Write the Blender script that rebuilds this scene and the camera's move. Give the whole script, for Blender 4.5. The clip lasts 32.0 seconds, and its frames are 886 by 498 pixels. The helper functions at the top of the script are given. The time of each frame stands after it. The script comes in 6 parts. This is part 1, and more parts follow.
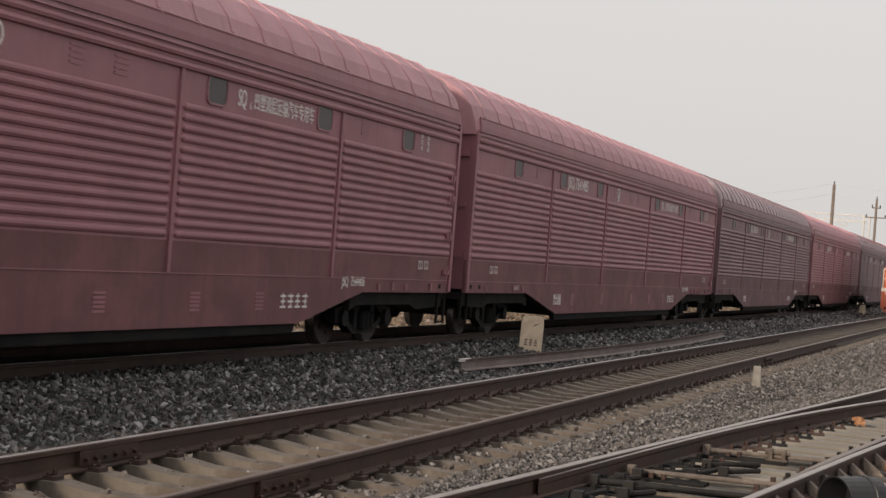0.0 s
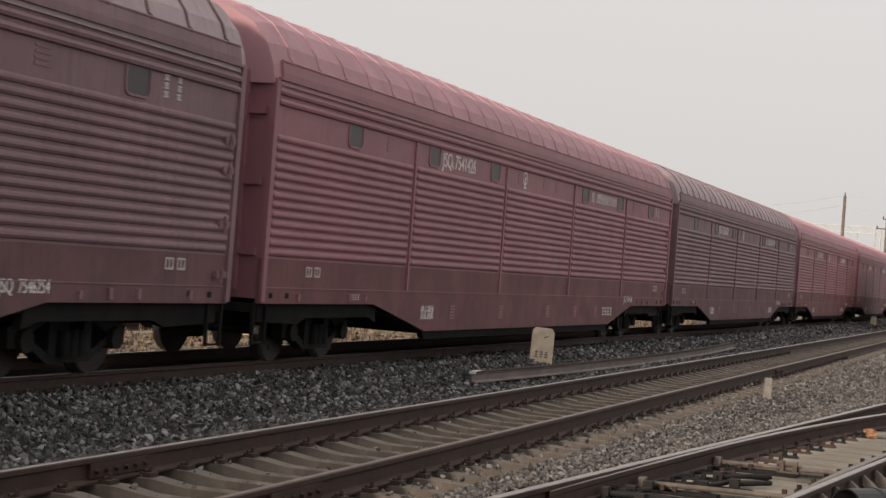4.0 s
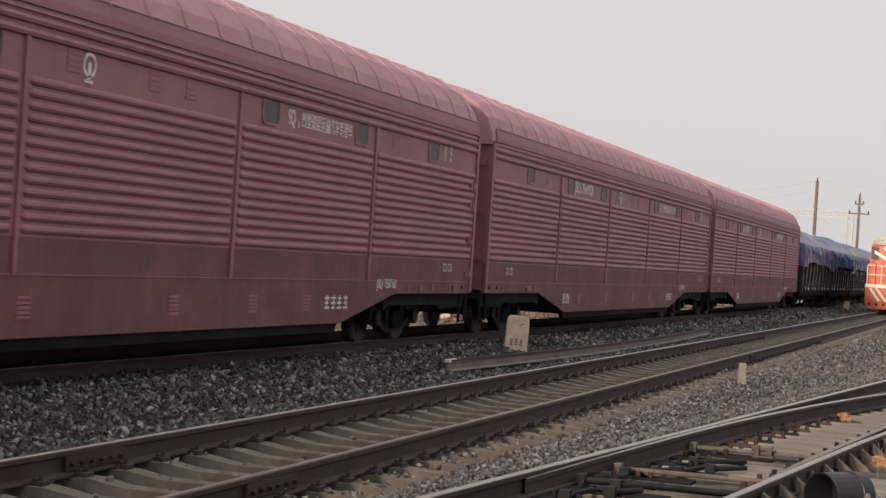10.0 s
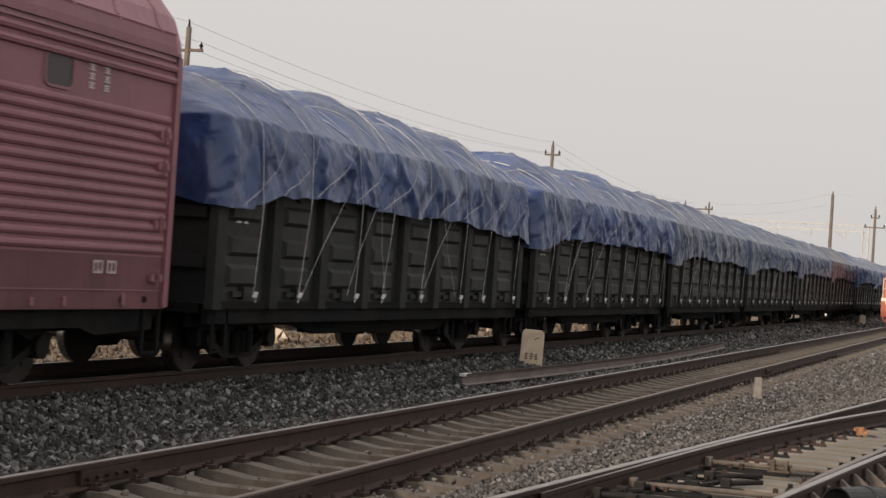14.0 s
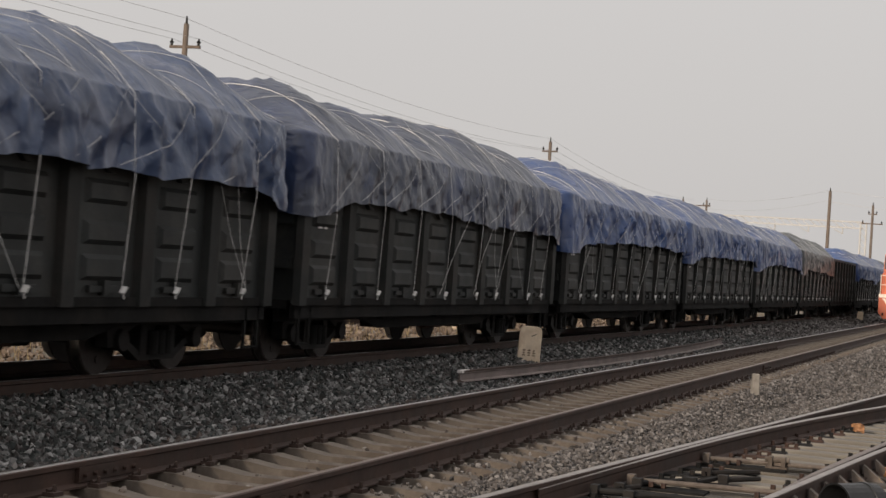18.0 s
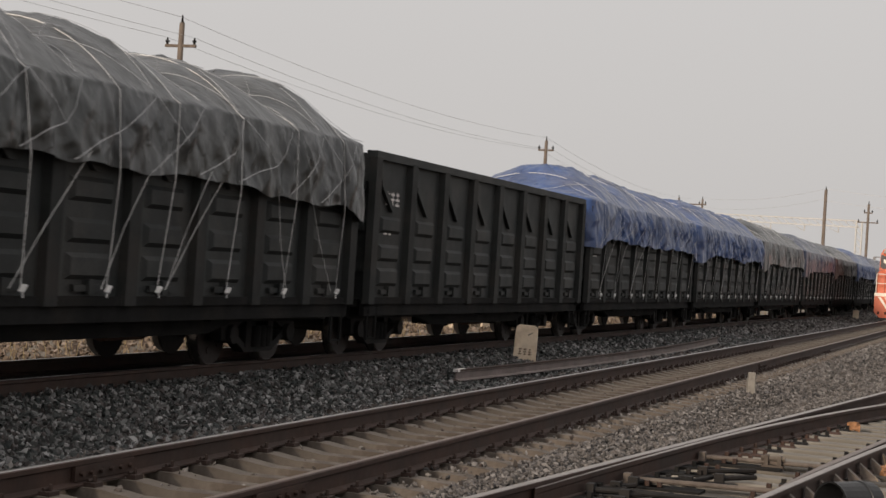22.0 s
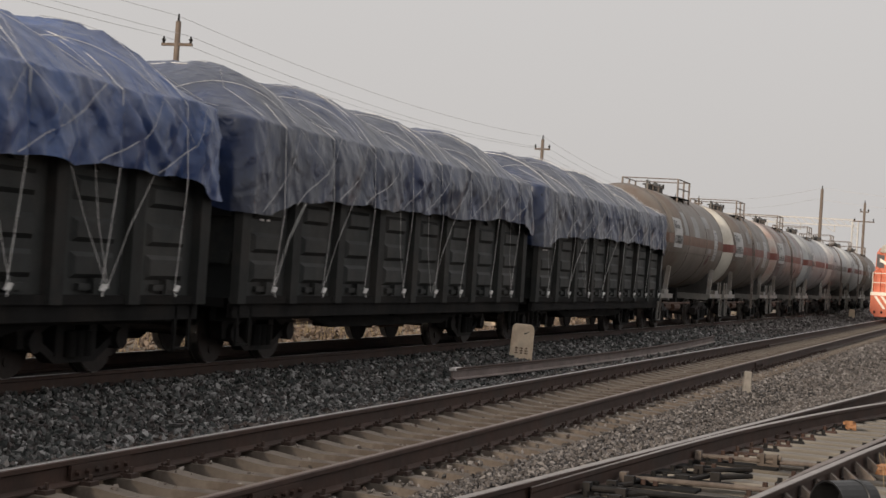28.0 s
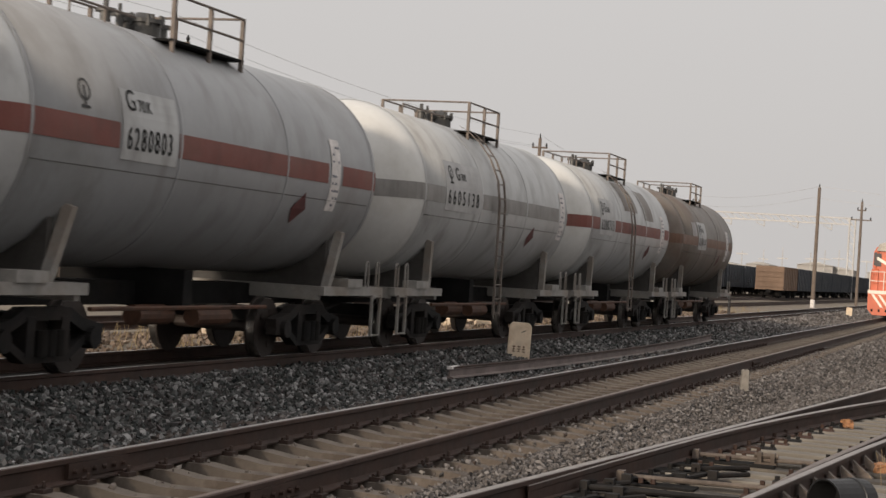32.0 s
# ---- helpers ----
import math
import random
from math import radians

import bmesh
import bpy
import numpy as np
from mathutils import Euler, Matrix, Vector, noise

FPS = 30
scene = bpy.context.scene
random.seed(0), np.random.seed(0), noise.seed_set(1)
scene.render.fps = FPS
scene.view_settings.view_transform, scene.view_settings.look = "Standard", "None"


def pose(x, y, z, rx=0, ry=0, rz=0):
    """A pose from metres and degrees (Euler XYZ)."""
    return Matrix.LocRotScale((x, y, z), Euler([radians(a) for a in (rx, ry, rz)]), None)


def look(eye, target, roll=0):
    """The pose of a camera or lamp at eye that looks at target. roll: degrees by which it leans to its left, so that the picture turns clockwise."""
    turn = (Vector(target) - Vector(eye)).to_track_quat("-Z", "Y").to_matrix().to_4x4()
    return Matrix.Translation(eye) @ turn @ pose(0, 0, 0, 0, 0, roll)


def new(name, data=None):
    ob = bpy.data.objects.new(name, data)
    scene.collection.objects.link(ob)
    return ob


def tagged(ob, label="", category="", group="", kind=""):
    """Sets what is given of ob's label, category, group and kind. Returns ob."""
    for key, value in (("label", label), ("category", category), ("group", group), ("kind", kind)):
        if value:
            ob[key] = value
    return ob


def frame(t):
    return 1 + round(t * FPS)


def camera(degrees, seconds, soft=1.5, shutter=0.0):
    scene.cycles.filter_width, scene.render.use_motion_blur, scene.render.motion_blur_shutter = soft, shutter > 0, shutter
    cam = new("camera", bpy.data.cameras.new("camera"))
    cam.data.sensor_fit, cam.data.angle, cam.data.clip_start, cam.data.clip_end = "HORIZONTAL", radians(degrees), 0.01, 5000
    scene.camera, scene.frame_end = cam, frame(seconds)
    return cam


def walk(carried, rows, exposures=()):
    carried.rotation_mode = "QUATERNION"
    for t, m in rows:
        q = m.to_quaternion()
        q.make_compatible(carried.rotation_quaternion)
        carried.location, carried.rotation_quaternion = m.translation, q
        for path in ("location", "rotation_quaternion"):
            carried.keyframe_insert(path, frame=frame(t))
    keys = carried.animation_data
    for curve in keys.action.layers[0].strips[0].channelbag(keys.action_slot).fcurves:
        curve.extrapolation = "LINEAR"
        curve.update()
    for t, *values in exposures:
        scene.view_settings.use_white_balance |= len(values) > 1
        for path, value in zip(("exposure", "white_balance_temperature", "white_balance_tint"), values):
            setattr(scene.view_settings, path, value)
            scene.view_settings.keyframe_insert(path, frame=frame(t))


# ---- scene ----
# ---- camera ----
cam = camera(29.49, 32.0, soft=1.5, shutter=0.1)
EYE = (0.0, 0.0, 1.517)


def aim(yaw, pitch, roll):
    """Pose of the hand-held camera: yaw to the left of the track, pitch up, roll clockwise, in degrees."""
    return look(EYE, (EYE[0] + math.cos(radians(yaw)), EYE[1] + math.sin(radians(yaw)), EYE[2] + math.tan(radians(pitch))), roll)


PATH = [
    (0.0, 18.853, 0.125, 4.394), (0.5, 18.927, 0.201, 4.405), (1.0, 19.003, 0.269, 4.404), (1.5, 18.918, 0.206, 4.372),
    (2.0, 18.991, 0.290, 4.350), (2.5, 19.073, 0.362, 4.365), (3.0, 19.149, 0.436, 4.392), (3.5, 19.222, 0.511, 4.343),
    (5.5, 19.207, 0.472, 4.255), (6.0, 19.096, 0.440, 4.108), (6.5, 18.613, 0.287, 4.002), (7.0, 18.166, 0.061, 3.896),
    (7.5, 18.038, -0.041, 3.839), (8.0, 18.068, -0.022, 3.810), (8.5, 18.155, 0.040, 3.801), (9.0, 18.208, 0.091, 3.796),
    (9.5, 18.264, 0.113, 3.777), (10.0, 18.332, 0.184, 3.763), (10.5, 18.425, 0.248, 3.749), (11.0, 18.515, 0.330, 3.742),
    (11.5, 18.604, 0.403, 3.731), (12.0, 18.696, 0.471, 3.731), (12.5, 18.774, 0.548, 3.728), (13.0, 18.822, 0.605, 3.736),
    (13.5, 18.844, 0.630, 3.739), (14.0, 18.868, 0.630, 3.744), (14.5, 18.862, 0.632, 3.737), (16.5, 18.767, 0.525, 3.727),
    (17.0, 18.757, 0.517, 3.719), (17.5, 18.759, 0.517, 3.717), (18.0, 18.781, 0.519, 3.705), (18.5, 18.798, 0.538, 3.696),
    (19.0, 18.783, 0.553, 3.688), (19.5, 18.785, 0.553, 3.683), (20.0, 18.772, 0.541, 3.681), (20.5, 18.723, 0.525, 3.670),
    (21.0, 18.700, 0.512, 3.671), (21.5, 18.663, 0.499, 3.660), (22.0, 18.642, 0.492, 3.670), (22.5, 18.607, 0.479, 3.662),
    (23.0, 18.583, 0.465, 3.668), (23.5, 18.559, 0.462, 3.672), (24.0, 18.511, 0.448, 3.684), (24.5, 18.492, 0.437, 3.692),
    (25.0, 18.459, 0.430, 3.680), (25.5, 18.423, 0.424, 3.688), (27.5, 18.545, 0.475, 3.685), (28.0, 18.515, 0.461, 3.696),
    (28.5, 18.489, 0.454, 3.687), (29.0, 18.464, 0.434, 3.682), (29.5, 18.519, 0.456, 3.684), (30.0, 18.521, 0.455, 3.680),
    (30.5, 18.490, 0.451, 3.693), (31.0, 18.463, 0.429, 3.691), (31.5, 18.431, 0.428, 3.687), (32.0, 18.425, 0.416, 3.676),
]
walk(cam, [(t, aim(a, b, c)) for t, a, b, c in PATH], exposures=((0.0, 0.06), (9.0, 0.06), (13.0, 0.0), (17.0, -0.15), (27.0, -0.21), (32.0, -0.18)))

# ---- world and sun ----
SUN_DIR = Vector((-0.93, 0.25, 0.26)).normalized()
world = bpy.data.worlds.new("world")
scene.world = world
world.use_nodes = True
wn, wl = world.node_tree.nodes, world.node_tree.links
wn.clear()
sky = wn.new("ShaderNodeTexSky")
sky.sky_type, sky.sun_disc = "NISHITA", False
sky.sun_elevation = math.asin(SUN_DIR.z)
sky.sun_rotation = math.atan2(SUN_DIR.x, SUN_DIR.y)
sky.air_density, sky.dust_density, sky.ozone_density = 1.0, 6.0, 1.0
sky_bw = wn.new("ShaderNodeHueSaturation")
sky_bw.inputs["Saturation"].default_value = 0.25
haze = wn.new("ShaderNodeMix")
haze.data_type = "RGBA"
haze.inputs[0].default_value = 0.82
haze.inputs[7].default_value = (7.7, 7.4, 7.24, 1)
bg = wn.new("ShaderNodeBackground")
bg.inputs["Strength"].default_value = 0.1
w_out = wn.new("ShaderNodeOutputWorld")
wl.new(sky.outputs[0], sky_bw.inputs["Color"])
wl.new(sky_bw.outputs[0], haze.inputs[6])
w_co = wn.new("ShaderNodeTexCoord")   # thin overcast: brighter towards the zenith
w_sep = wn.new("ShaderNodeSeparateXYZ")
w_sq = wn.new("ShaderNodeMath")
w_sq.operation, w_sq.inputs[1].default_value = "POWER", 2.0
w_up = wn.new("ShaderNodeMath")
w_up.operation, w_up.inputs[1].default_value, w_up.inputs[2].default_value = "MULTIPLY_ADD", 0.9, 1.0
w_mul = wn.new("ShaderNodeVectorMath")
w_mul.operation = "SCALE"
wl.new(w_co.outputs["Generated"], w_sep.inputs[0])
wl.new(w_sep.outputs[2], w_sq.inputs[0])
wl.new(w_sq.outputs[0], w_up.inputs[0])
wl.new(haze.outputs[2], w_mul.inputs[0])
wl.new(w_up.outputs[0], w_mul.inputs["Scale"])
wl.new(w_mul.outputs[0], bg.inputs["Color"])
wl.new(bg.outputs[0], w_out.inputs["Surface"])
sun = new("sun", bpy.data.lights.new("sun", "SUN"))
sun.data.energy, sun.data.angle, sun.data.color = 3.6, radians(6), (1.0, 0.85, 0.68)
sun.matrix_world = look((0, 0, 40), Vector((0, 0, 40)) - SUN_DIR)


# ---- materials ----
def material(name, base, rough=0.7, metal=0.0, vary=0.25, scale=3.0, fine=40.0, bump=0.15, bump_dist=0.01,
             second=None, second_amount=0.5, second_scale=1.2, stretch=(1, 1, 1), spec=0.4, island=0.0, objvar=0.0, streak=0.0,
             streak_col=(0.05, 0.045, 0.04), streak_x=6.0, streak_z=0.35, crumple=0.0, palette=()):
    """Painted or mineral surface: base colour with large stains, fine grain, optional second colour in patches and streaks that run down."""
    m = bpy.data.materials.new(name)
    m.use_nodes = True
    n, l = m.node_tree.nodes, m.node_tree.links
    bsdf = n["Principled BSDF"]
    bsdf.inputs["Metallic"].default_value = metal
    bsdf.inputs["Specular IOR Level"].default_value = spec
    co = n.new("ShaderNodeTexCoord")
    mp = n.new("ShaderNodeMapping")
    mp.inputs["Scale"].default_value = stretch
    l.new(co.outputs["Object"], mp.inputs["Vector"])

    def noise_tex(sc, detail=4.0, rough_=0.6):
        t = n.new("ShaderNodeTexNoise")
        t.inputs["Scale"].default_value, t.inputs["Detail"].default_value, t.inputs["Roughness"].default_value = sc, detail, rough_
        l.new(mp.outputs[0], t.inputs["Vector"])
        return t.outputs["Fac"]

    def ramp(fac, a, b):
        r = n.new("ShaderNodeMapRange")
        r.inputs[1].default_value, r.inputs[2].default_value = a, b
        l.new(fac, r.inputs[0])
        return r.outputs[0]

    def mix(fac, a, b, blend="MIX"):
        x = n.new("ShaderNodeMix")
        x.data_type, x.blend_type = "RGBA", blend
        for sock, v in ((x.inputs[0], fac), (x.inputs[6], a), (x.inputs[7], b)):
            if isinstance(v, (int, float)):
                sock.default_value = v
            elif isinstance(v, (tuple, list)):
                sock.default_value = (*v, 1) if len(v) == 3 else v
            else:
                l.new(v, sock)
        return x.outputs[2]

    def times(fac, k):
        q = n.new("ShaderNodeMath")
        q.operation = "MULTIPLY"
        q.inputs[1].default_value = k
        l.new(fac, q.inputs[0])
        return q.outputs[0]

    lo = tuple(c * (1 - vary) for c in base)
    hi = tuple(min(1.0, c * (1 + vary)) for c in base)
    col = mix(ramp(noise_tex(scale), 0.3, 0.7), lo, hi)
    if second:
        col = mix(times(ramp(noise_tex(second_scale, 6.0), 0.48, 0.62), second_amount), col, second)
    if streak:
        sm = n.new("ShaderNodeMapping")
        sm.inputs["Scale"].default_value = (streak_x, 0.25 + 0.5 * streak_z, streak_z)
        l.new(co.outputs["Object"], sm.inputs["Vector"])
        st = n.new("ShaderNodeTexNoise")
        st.inputs["Scale"].default_value, st.inputs["Detail"].default_value = 1.6, 4.0
        l.new(sm.outputs[0], st.inputs["Vector"])
        col = mix(times(ramp(st.outputs["Fac"], 0.5, 0.72), streak), col, streak_col)
    col = mix(times(ramp(noise_tex(fine, 3.0), 0.35, 0.75), vary * 0.9), col, tuple(c * 0.45 for c in base))
    if island:
        g = n.new("ShaderNodeNewGeometry")
        col = mix(times(g.outputs["Random Per Island"], island), col, tuple(min(1, c * 2.1 + 0.03) for c in base))
    if palette:   # each loose piece takes a tone of its own
        g = n.new("ShaderNodeNewGeometry")
        cr = n.new("ShaderNodeValToRGB")
        el = cr.color_ramp.elements
        while len(el) < len(palette):
            el.new(0.5)
        for i, c in enumerate(palette):
            el[i].position, el[i].color = i / (len(palette) - 1), (*c, 1)
        l.new(g.outputs["Random Per Island"], cr.inputs[0])
        col = mix(0.8, col, cr.outputs[0])
    if objvar:
        oi = n.new("ShaderNodeObjectInfo")
        col = mix(times(oi.outputs["Random"], objvar), col, tuple(c * 0.55 for c in base))
    l.new(col, bsdf.inputs["Base Color"])
    rr = n.new("ShaderNodeMapRange")
    rr.inputs[3].default_value, rr.inputs[4].default_value = max(0.05, rough - 0.12), min(1, rough + 0.12)
    l.new(noise_tex(scale * 3), rr.inputs[0])
    l.new(rr.outputs[0], bsdf.inputs["Roughness"])
    if crumple:   # creased sheet: ridged folds at two sizes, drawn out downwards
        cm = n.new("ShaderNodeMapping")
        cm.inputs["Scale"].default_value = (1.0, 0.8, 0.75)
        cm.inputs["Rotation"].default_value = (0.0, 0.25, 0.1)
        l.new(co.outputs["Object"], cm.inputs["Vector"])
        norm = None
        for sc, dist in ((1.6, 0.06), (3.8, 0.04), (10.0, 0.010)):
            t = n.new("ShaderNodeTexNoise")
            t.noise_type = "RIDGED_MULTIFRACTAL"
            t.inputs["Scale"].default_value, t.inputs["Detail"].default_value, t.inputs["Distortion"].default_value = sc, 1.5, 0.6
            l.new(cm.outputs[0], t.inputs["Vector"])
            b = n.new("ShaderNodeBump")
            b.inputs["Strength"].default_value, b.inputs["Distance"].default_value = crumple, dist
            l.new(t.outputs["Fac"], b.inputs["Height"])
            if norm:
                l.new(norm, b.inputs["Normal"])
            norm = b.outputs[0]
        l.new(norm, bsdf.inputs["Normal"])
    elif bump:
        b = n.new("ShaderNodeBump")
        b.inputs["Strength"].default_value, b.inputs["Distance"].default_value = bump, bump_dist
        l.new(noise_tex(fine * 0.6, 5.0), b.inputs["Height"])
        l.new(b.outputs[0], bsdf.inputs["Normal"])
    return m


def glow(name, colour, strength):
    m = bpy.data.materials.new(name)
    m.use_nodes = True
    b = m.node_tree.nodes["Principled BSDF"]
    b.inputs["Base Color"].default_value = (*colour, 1)
    b.inputs["Emission Color"].default_value = (*colour, 1)
    b.inputs["Emission Strength"].default_value = strength
    return m


def glass(name, colour, rough=0.15):
    m = bpy.data.materials.new(name)
    m.use_nodes = True
    b = m.node_tree.nodes["Principled BSDF"]
    b.inputs["Base Color"].default_value = (*colour, 1)
    b.inputs["Roughness"].default_value = rough
    b.inputs["Specular IOR Level"].default_value = 0.35
    return m


RED = material("maroon_paint", (0.262, 0.112, 0.133), 0.55, vary=0.12, scale=0.7, fine=25, second=(0.235, 0.108, 0.125), second_amount=0.5, streak=0.30, streak_col=(0.15, 0.078, 0.0894))
GREYRED = material("faded_maroon_paint", (0.205, 0.118, 0.133), 0.6, vary=0.16, scale=0.9, fine=25, second=(0.165, 0.112, 0.118), second_amount=0.5, streak=0.45, streak_col=(0.10, 0.068, 0.072))
# roof maroons: lighter and greyer than the side-wall paints
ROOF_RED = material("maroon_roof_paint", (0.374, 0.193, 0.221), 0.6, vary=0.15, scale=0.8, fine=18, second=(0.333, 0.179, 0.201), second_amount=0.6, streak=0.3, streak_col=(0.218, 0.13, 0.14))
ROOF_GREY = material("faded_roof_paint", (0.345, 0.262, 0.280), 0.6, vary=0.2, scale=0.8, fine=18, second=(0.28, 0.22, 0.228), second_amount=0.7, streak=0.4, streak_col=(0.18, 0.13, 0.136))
BLACK = material("dirty_black_steel", (0.014, 0.0137, 0.0137), 0.85, spec=0.08, vary=0.4, scale=2, fine=30, second=(0.0252, 0.0217, 0.0189), second_amount=0.5)
UNDER = material("oily_bogie_steel", (0.0149, 0.0142, 0.0142), 0.7, spec=0.14, vary=0.4, scale=3, fine=30, second=(0.0351, 0.027, 0.023), second_amount=0.5)
WHEEL = material("worn_wheel_steel", (0.03, 0.022, 0.019), 0.6, metal=0.3, vary=0.3, scale=4)
TREAD = material("polished_tread_steel", (0.45, 0.43, 0.41), 0.3, metal=1.0, vary=0.15, scale=6)
OLIVE = material("dark_olive_paint", (0.0195, 0.0219, 0.0221), 0.6, spec=0.28, vary=0.45, scale=0.9, fine=25, second=(0.0465, 0.0429, 0.0392), second_amount=0.6, streak=0.45, streak_col=(0.0255, 0.0252, 0.0252))
TARP_BLUE = material("blue_tarpaulin", (0.019, 0.050, 0.160), 0.32, vary=0.35, scale=1.2, fine=15, second=(0.026, 0.068, 0.20), second_amount=0.5, second_scale=0.6, crumple=1.0, spec=0.65, streak=0.34, streak_x=1.6, streak_z=0.4, streak_col=(0.165, 0.158, 0.19))
TARP_NAVY = material("dull_navy_tarpaulin", (0.03, 0.052, 0.116), 0.34, vary=0.3, scale=1.2, fine=15, second=(0.0547, 0.082, 0.157), second_amount=0.5, second_scale=0.6, crumple=1.0, spec=0.6, streak=0.5, streak_x=1.3, streak_z=0.5, streak_col=(0.192, 0.188, 0.216))
TARP_GREY = material("grey_tarpaulin", (0.0224, 0.0246, 0.0251), 0.34, vary=0.3, scale=1.2, fine=15, second=(0.0393, 0.0422, 0.0485), second_amount=0.6, second_scale=0.7, crumple=1.0, spec=0.6, streak=0.35, streak_x=1.3, streak_z=0.5, streak_col=(0.0795, 0.0748, 0.0694))
TARP_SLATE = material("slate_blue_tarpaulin", (0.0144, 0.0224, 0.0515), 0.34, vary=0.3, scale=1.2, fine=15, second=(0.024, 0.0422, 0.117), second_amount=0.6, second_scale=0.7, crumple=1.0, spec=0.6, streak=0.35, streak_x=1.3, streak_z=0.5, streak_col=(0.084, 0.0964, 0.133))
NET = material("weathered_net_cord", (0.44, 0.44, 0.45), 0.85, vary=0.25, scale=5)
ROPE = material("pale_rope", (0.62, 0.61, 0.60), 0.8, vary=0.2, scale=5)
WHITE = material("faded_white_paint", (0.66, 0.62, 0.60), 0.7, vary=0.2, scale=6)
FAINT = material("worn_pale_lettering_paint", (0.46, 0.38, 0.37), 0.75, vary=0.25, scale=8)
GLASS = glass("dusty_window_glass", (0.052, 0.046, 0.048), 0.45)
TANK_GREY = material("grey_tank_paint", (0.2898, 0.294, 0.3024), 0.4, vary=0.10, scale=0.5, fine=9, second=(0.1932, 0.1865, 0.1806), second_amount=0.55, second_scale=0.45, streak=0.5, streak_x=1.5, streak_z=0.7, streak_col=(0.1428, 0.1327, 0.1243))
TANK_WHITE = material("white_tank_paint", (0.423, 0.4275, 0.4275), 0.4, vary=0.10, scale=0.5, fine=9, second=(0.252, 0.2412, 0.2295), second_amount=0.6, second_scale=0.5, streak=0.6, streak_x=1.5, streak_z=0.7, streak_col=(0.153, 0.1404, 0.1314))
TANK_RUST = material("rust_stained_tank_paint", (0.1568, 0.1358, 0.1178), 0.5, vary=0.25, scale=0.6, fine=9, second=(0.1092, 0.0722, 0.0532), second_amount=0.8, second_scale=0.6, streak=0.7, streak_x=1.5, streak_z=0.7, streak_col=(0.09975, 0.0779, 0.0646))
TANK_PINK = material("red_stained_tank_paint", (0.204, 0.1853, 0.1785), 0.42, vary=0.25, scale=0.7, fine=9, second=(0.1573, 0.0833, 0.0748), second_amount=0.75, second_scale=0.5, streak=0.6, streak_x=1.5, streak_z=0.7, streak_col=(0.1105, 0.085, 0.0765))
# sunlight on the tank ends is put into these three paler, stained paints
HEAD_PALE = material("sunlit_cream_paint", (0.568, 0.537, 0.473), 0.42, vary=0.15, scale=0.8, fine=12, second=(0.396, 0.327, 0.249), second_amount=0.6, second_scale=0.7, streak=0.25, streak_x=1.5, streak_z=0.7, streak_col=(0.284, 0.241, 0.198))
HEAD_WHITE = material("sunlit_white_paint", (0.568, 0.563, 0.546), 0.4, vary=0.10, scale=0.8, fine=9, second=(0.43, 0.413, 0.378), second_amount=0.5, second_scale=0.8, streak=0.3, streak_x=1.5, streak_z=0.7, streak_col=(0.275, 0.258, 0.237))
HEAD_PINK = material("red_stained_sunlit_paint", (0.499, 0.464, 0.421), 0.42, vary=0.14, scale=0.8, fine=9, second=(0.31, 0.146, 0.112), second_amount=0.7, second_scale=0.45, streak=0.35, streak_x=1.5, streak_z=0.7, streak_col=(0.258, 0.206, 0.181))
STRIPE = material("red_stripe_paint", (0.190, 0.062, 0.050), 0.6, vary=0.25, scale=1.2, second=(0.13, 0.062, 0.050), second_amount=0.6, streak=0.4, streak_x=1.5, streak_z=0.7)
HAZARD = material("dark_red_hazard_paint", (0.10, 0.030, 0.030), 0.6, vary=0.25, scale=3)
SADDLE = material("grimy_saddle_steel", (0.060, 0.056, 0.052), 0.75, vary=0.35, scale=2, second=(0.03, 0.026, 0.023), second_amount=0.6)
DATA_MARK = material("faded_blue_grey_marks", (0.15, 0.155, 0.19), 0.7, vary=0.2, scale=6)
STRIPE_GREY = material("grey_stripe_paint", (0.24, 0.23, 0.22), 0.6, vary=0.2, scale=2, streak=0.3)
STRIPE_RUST = material("rusty_stripe_paint", (0.15, 0.0806, 0.0525), 0.6, vary=0.25, scale=2, streak=0.4)
LETTER = material("dark_letter_paint", (0.03, 0.03, 0.03), 0.7, vary=0.1, bump=0)
PALE_STEEL = material("pale_painted_steel", (0.234, 0.222, 0.207), 0.6, vary=0.25, scale=3, second=(0.156, 0.117, 0.0858), second_amount=0.6)
RAIL_SIDE = material("rusty_rail_steel", (0.0428, 0.0218, 0.0152), 0.75, vary=0.3, scale=3, fine=40, second=(0.0321, 0.0231, 0.0199), second_amount=0.5)
PATCH = material("faded_repaint_grey", (0.235, 0.235, 0.232), 0.5, vary=0.2, scale=1.5, second=(0.16, 0.14, 0.125), second_amount=0.6, second_scale=1.0)
PALE_BOARD = material("grimy_pale_board_paint", (0.391, 0.387, 0.383), 0.6, vary=0.15, scale=3)
OLIVE_DARK = material("near_black_olive_paint", (0.0175, 0.0185, 0.018), 0.65, spec=0.2, vary=0.4, scale=1.5, second=(0.0365, 0.0297, 0.0257), second_amount=0.5)
SCRUB = material("dark_dry_scrub", (0.05, 0.042, 0.030), 0.9, vary=0.4, scale=4, island=0.4)
SPARE = material("weathered_spare_rail", (0.182, 0.146, 0.135), 0.6, vary=0.25, scale=3, second=(0.121, 0.0918, 0.081), second_amount=0.5)
RAIL_TOP = material("bright_rail_head", (0.42, 0.40, 0.39), 0.33, metal=0.9, vary=0.15, scale=4)
RAIL_DULL = material("dull_rail_head", (0.16, 0.12, 0.10), 0.45, metal=0.6, vary=0.2, scale=4)
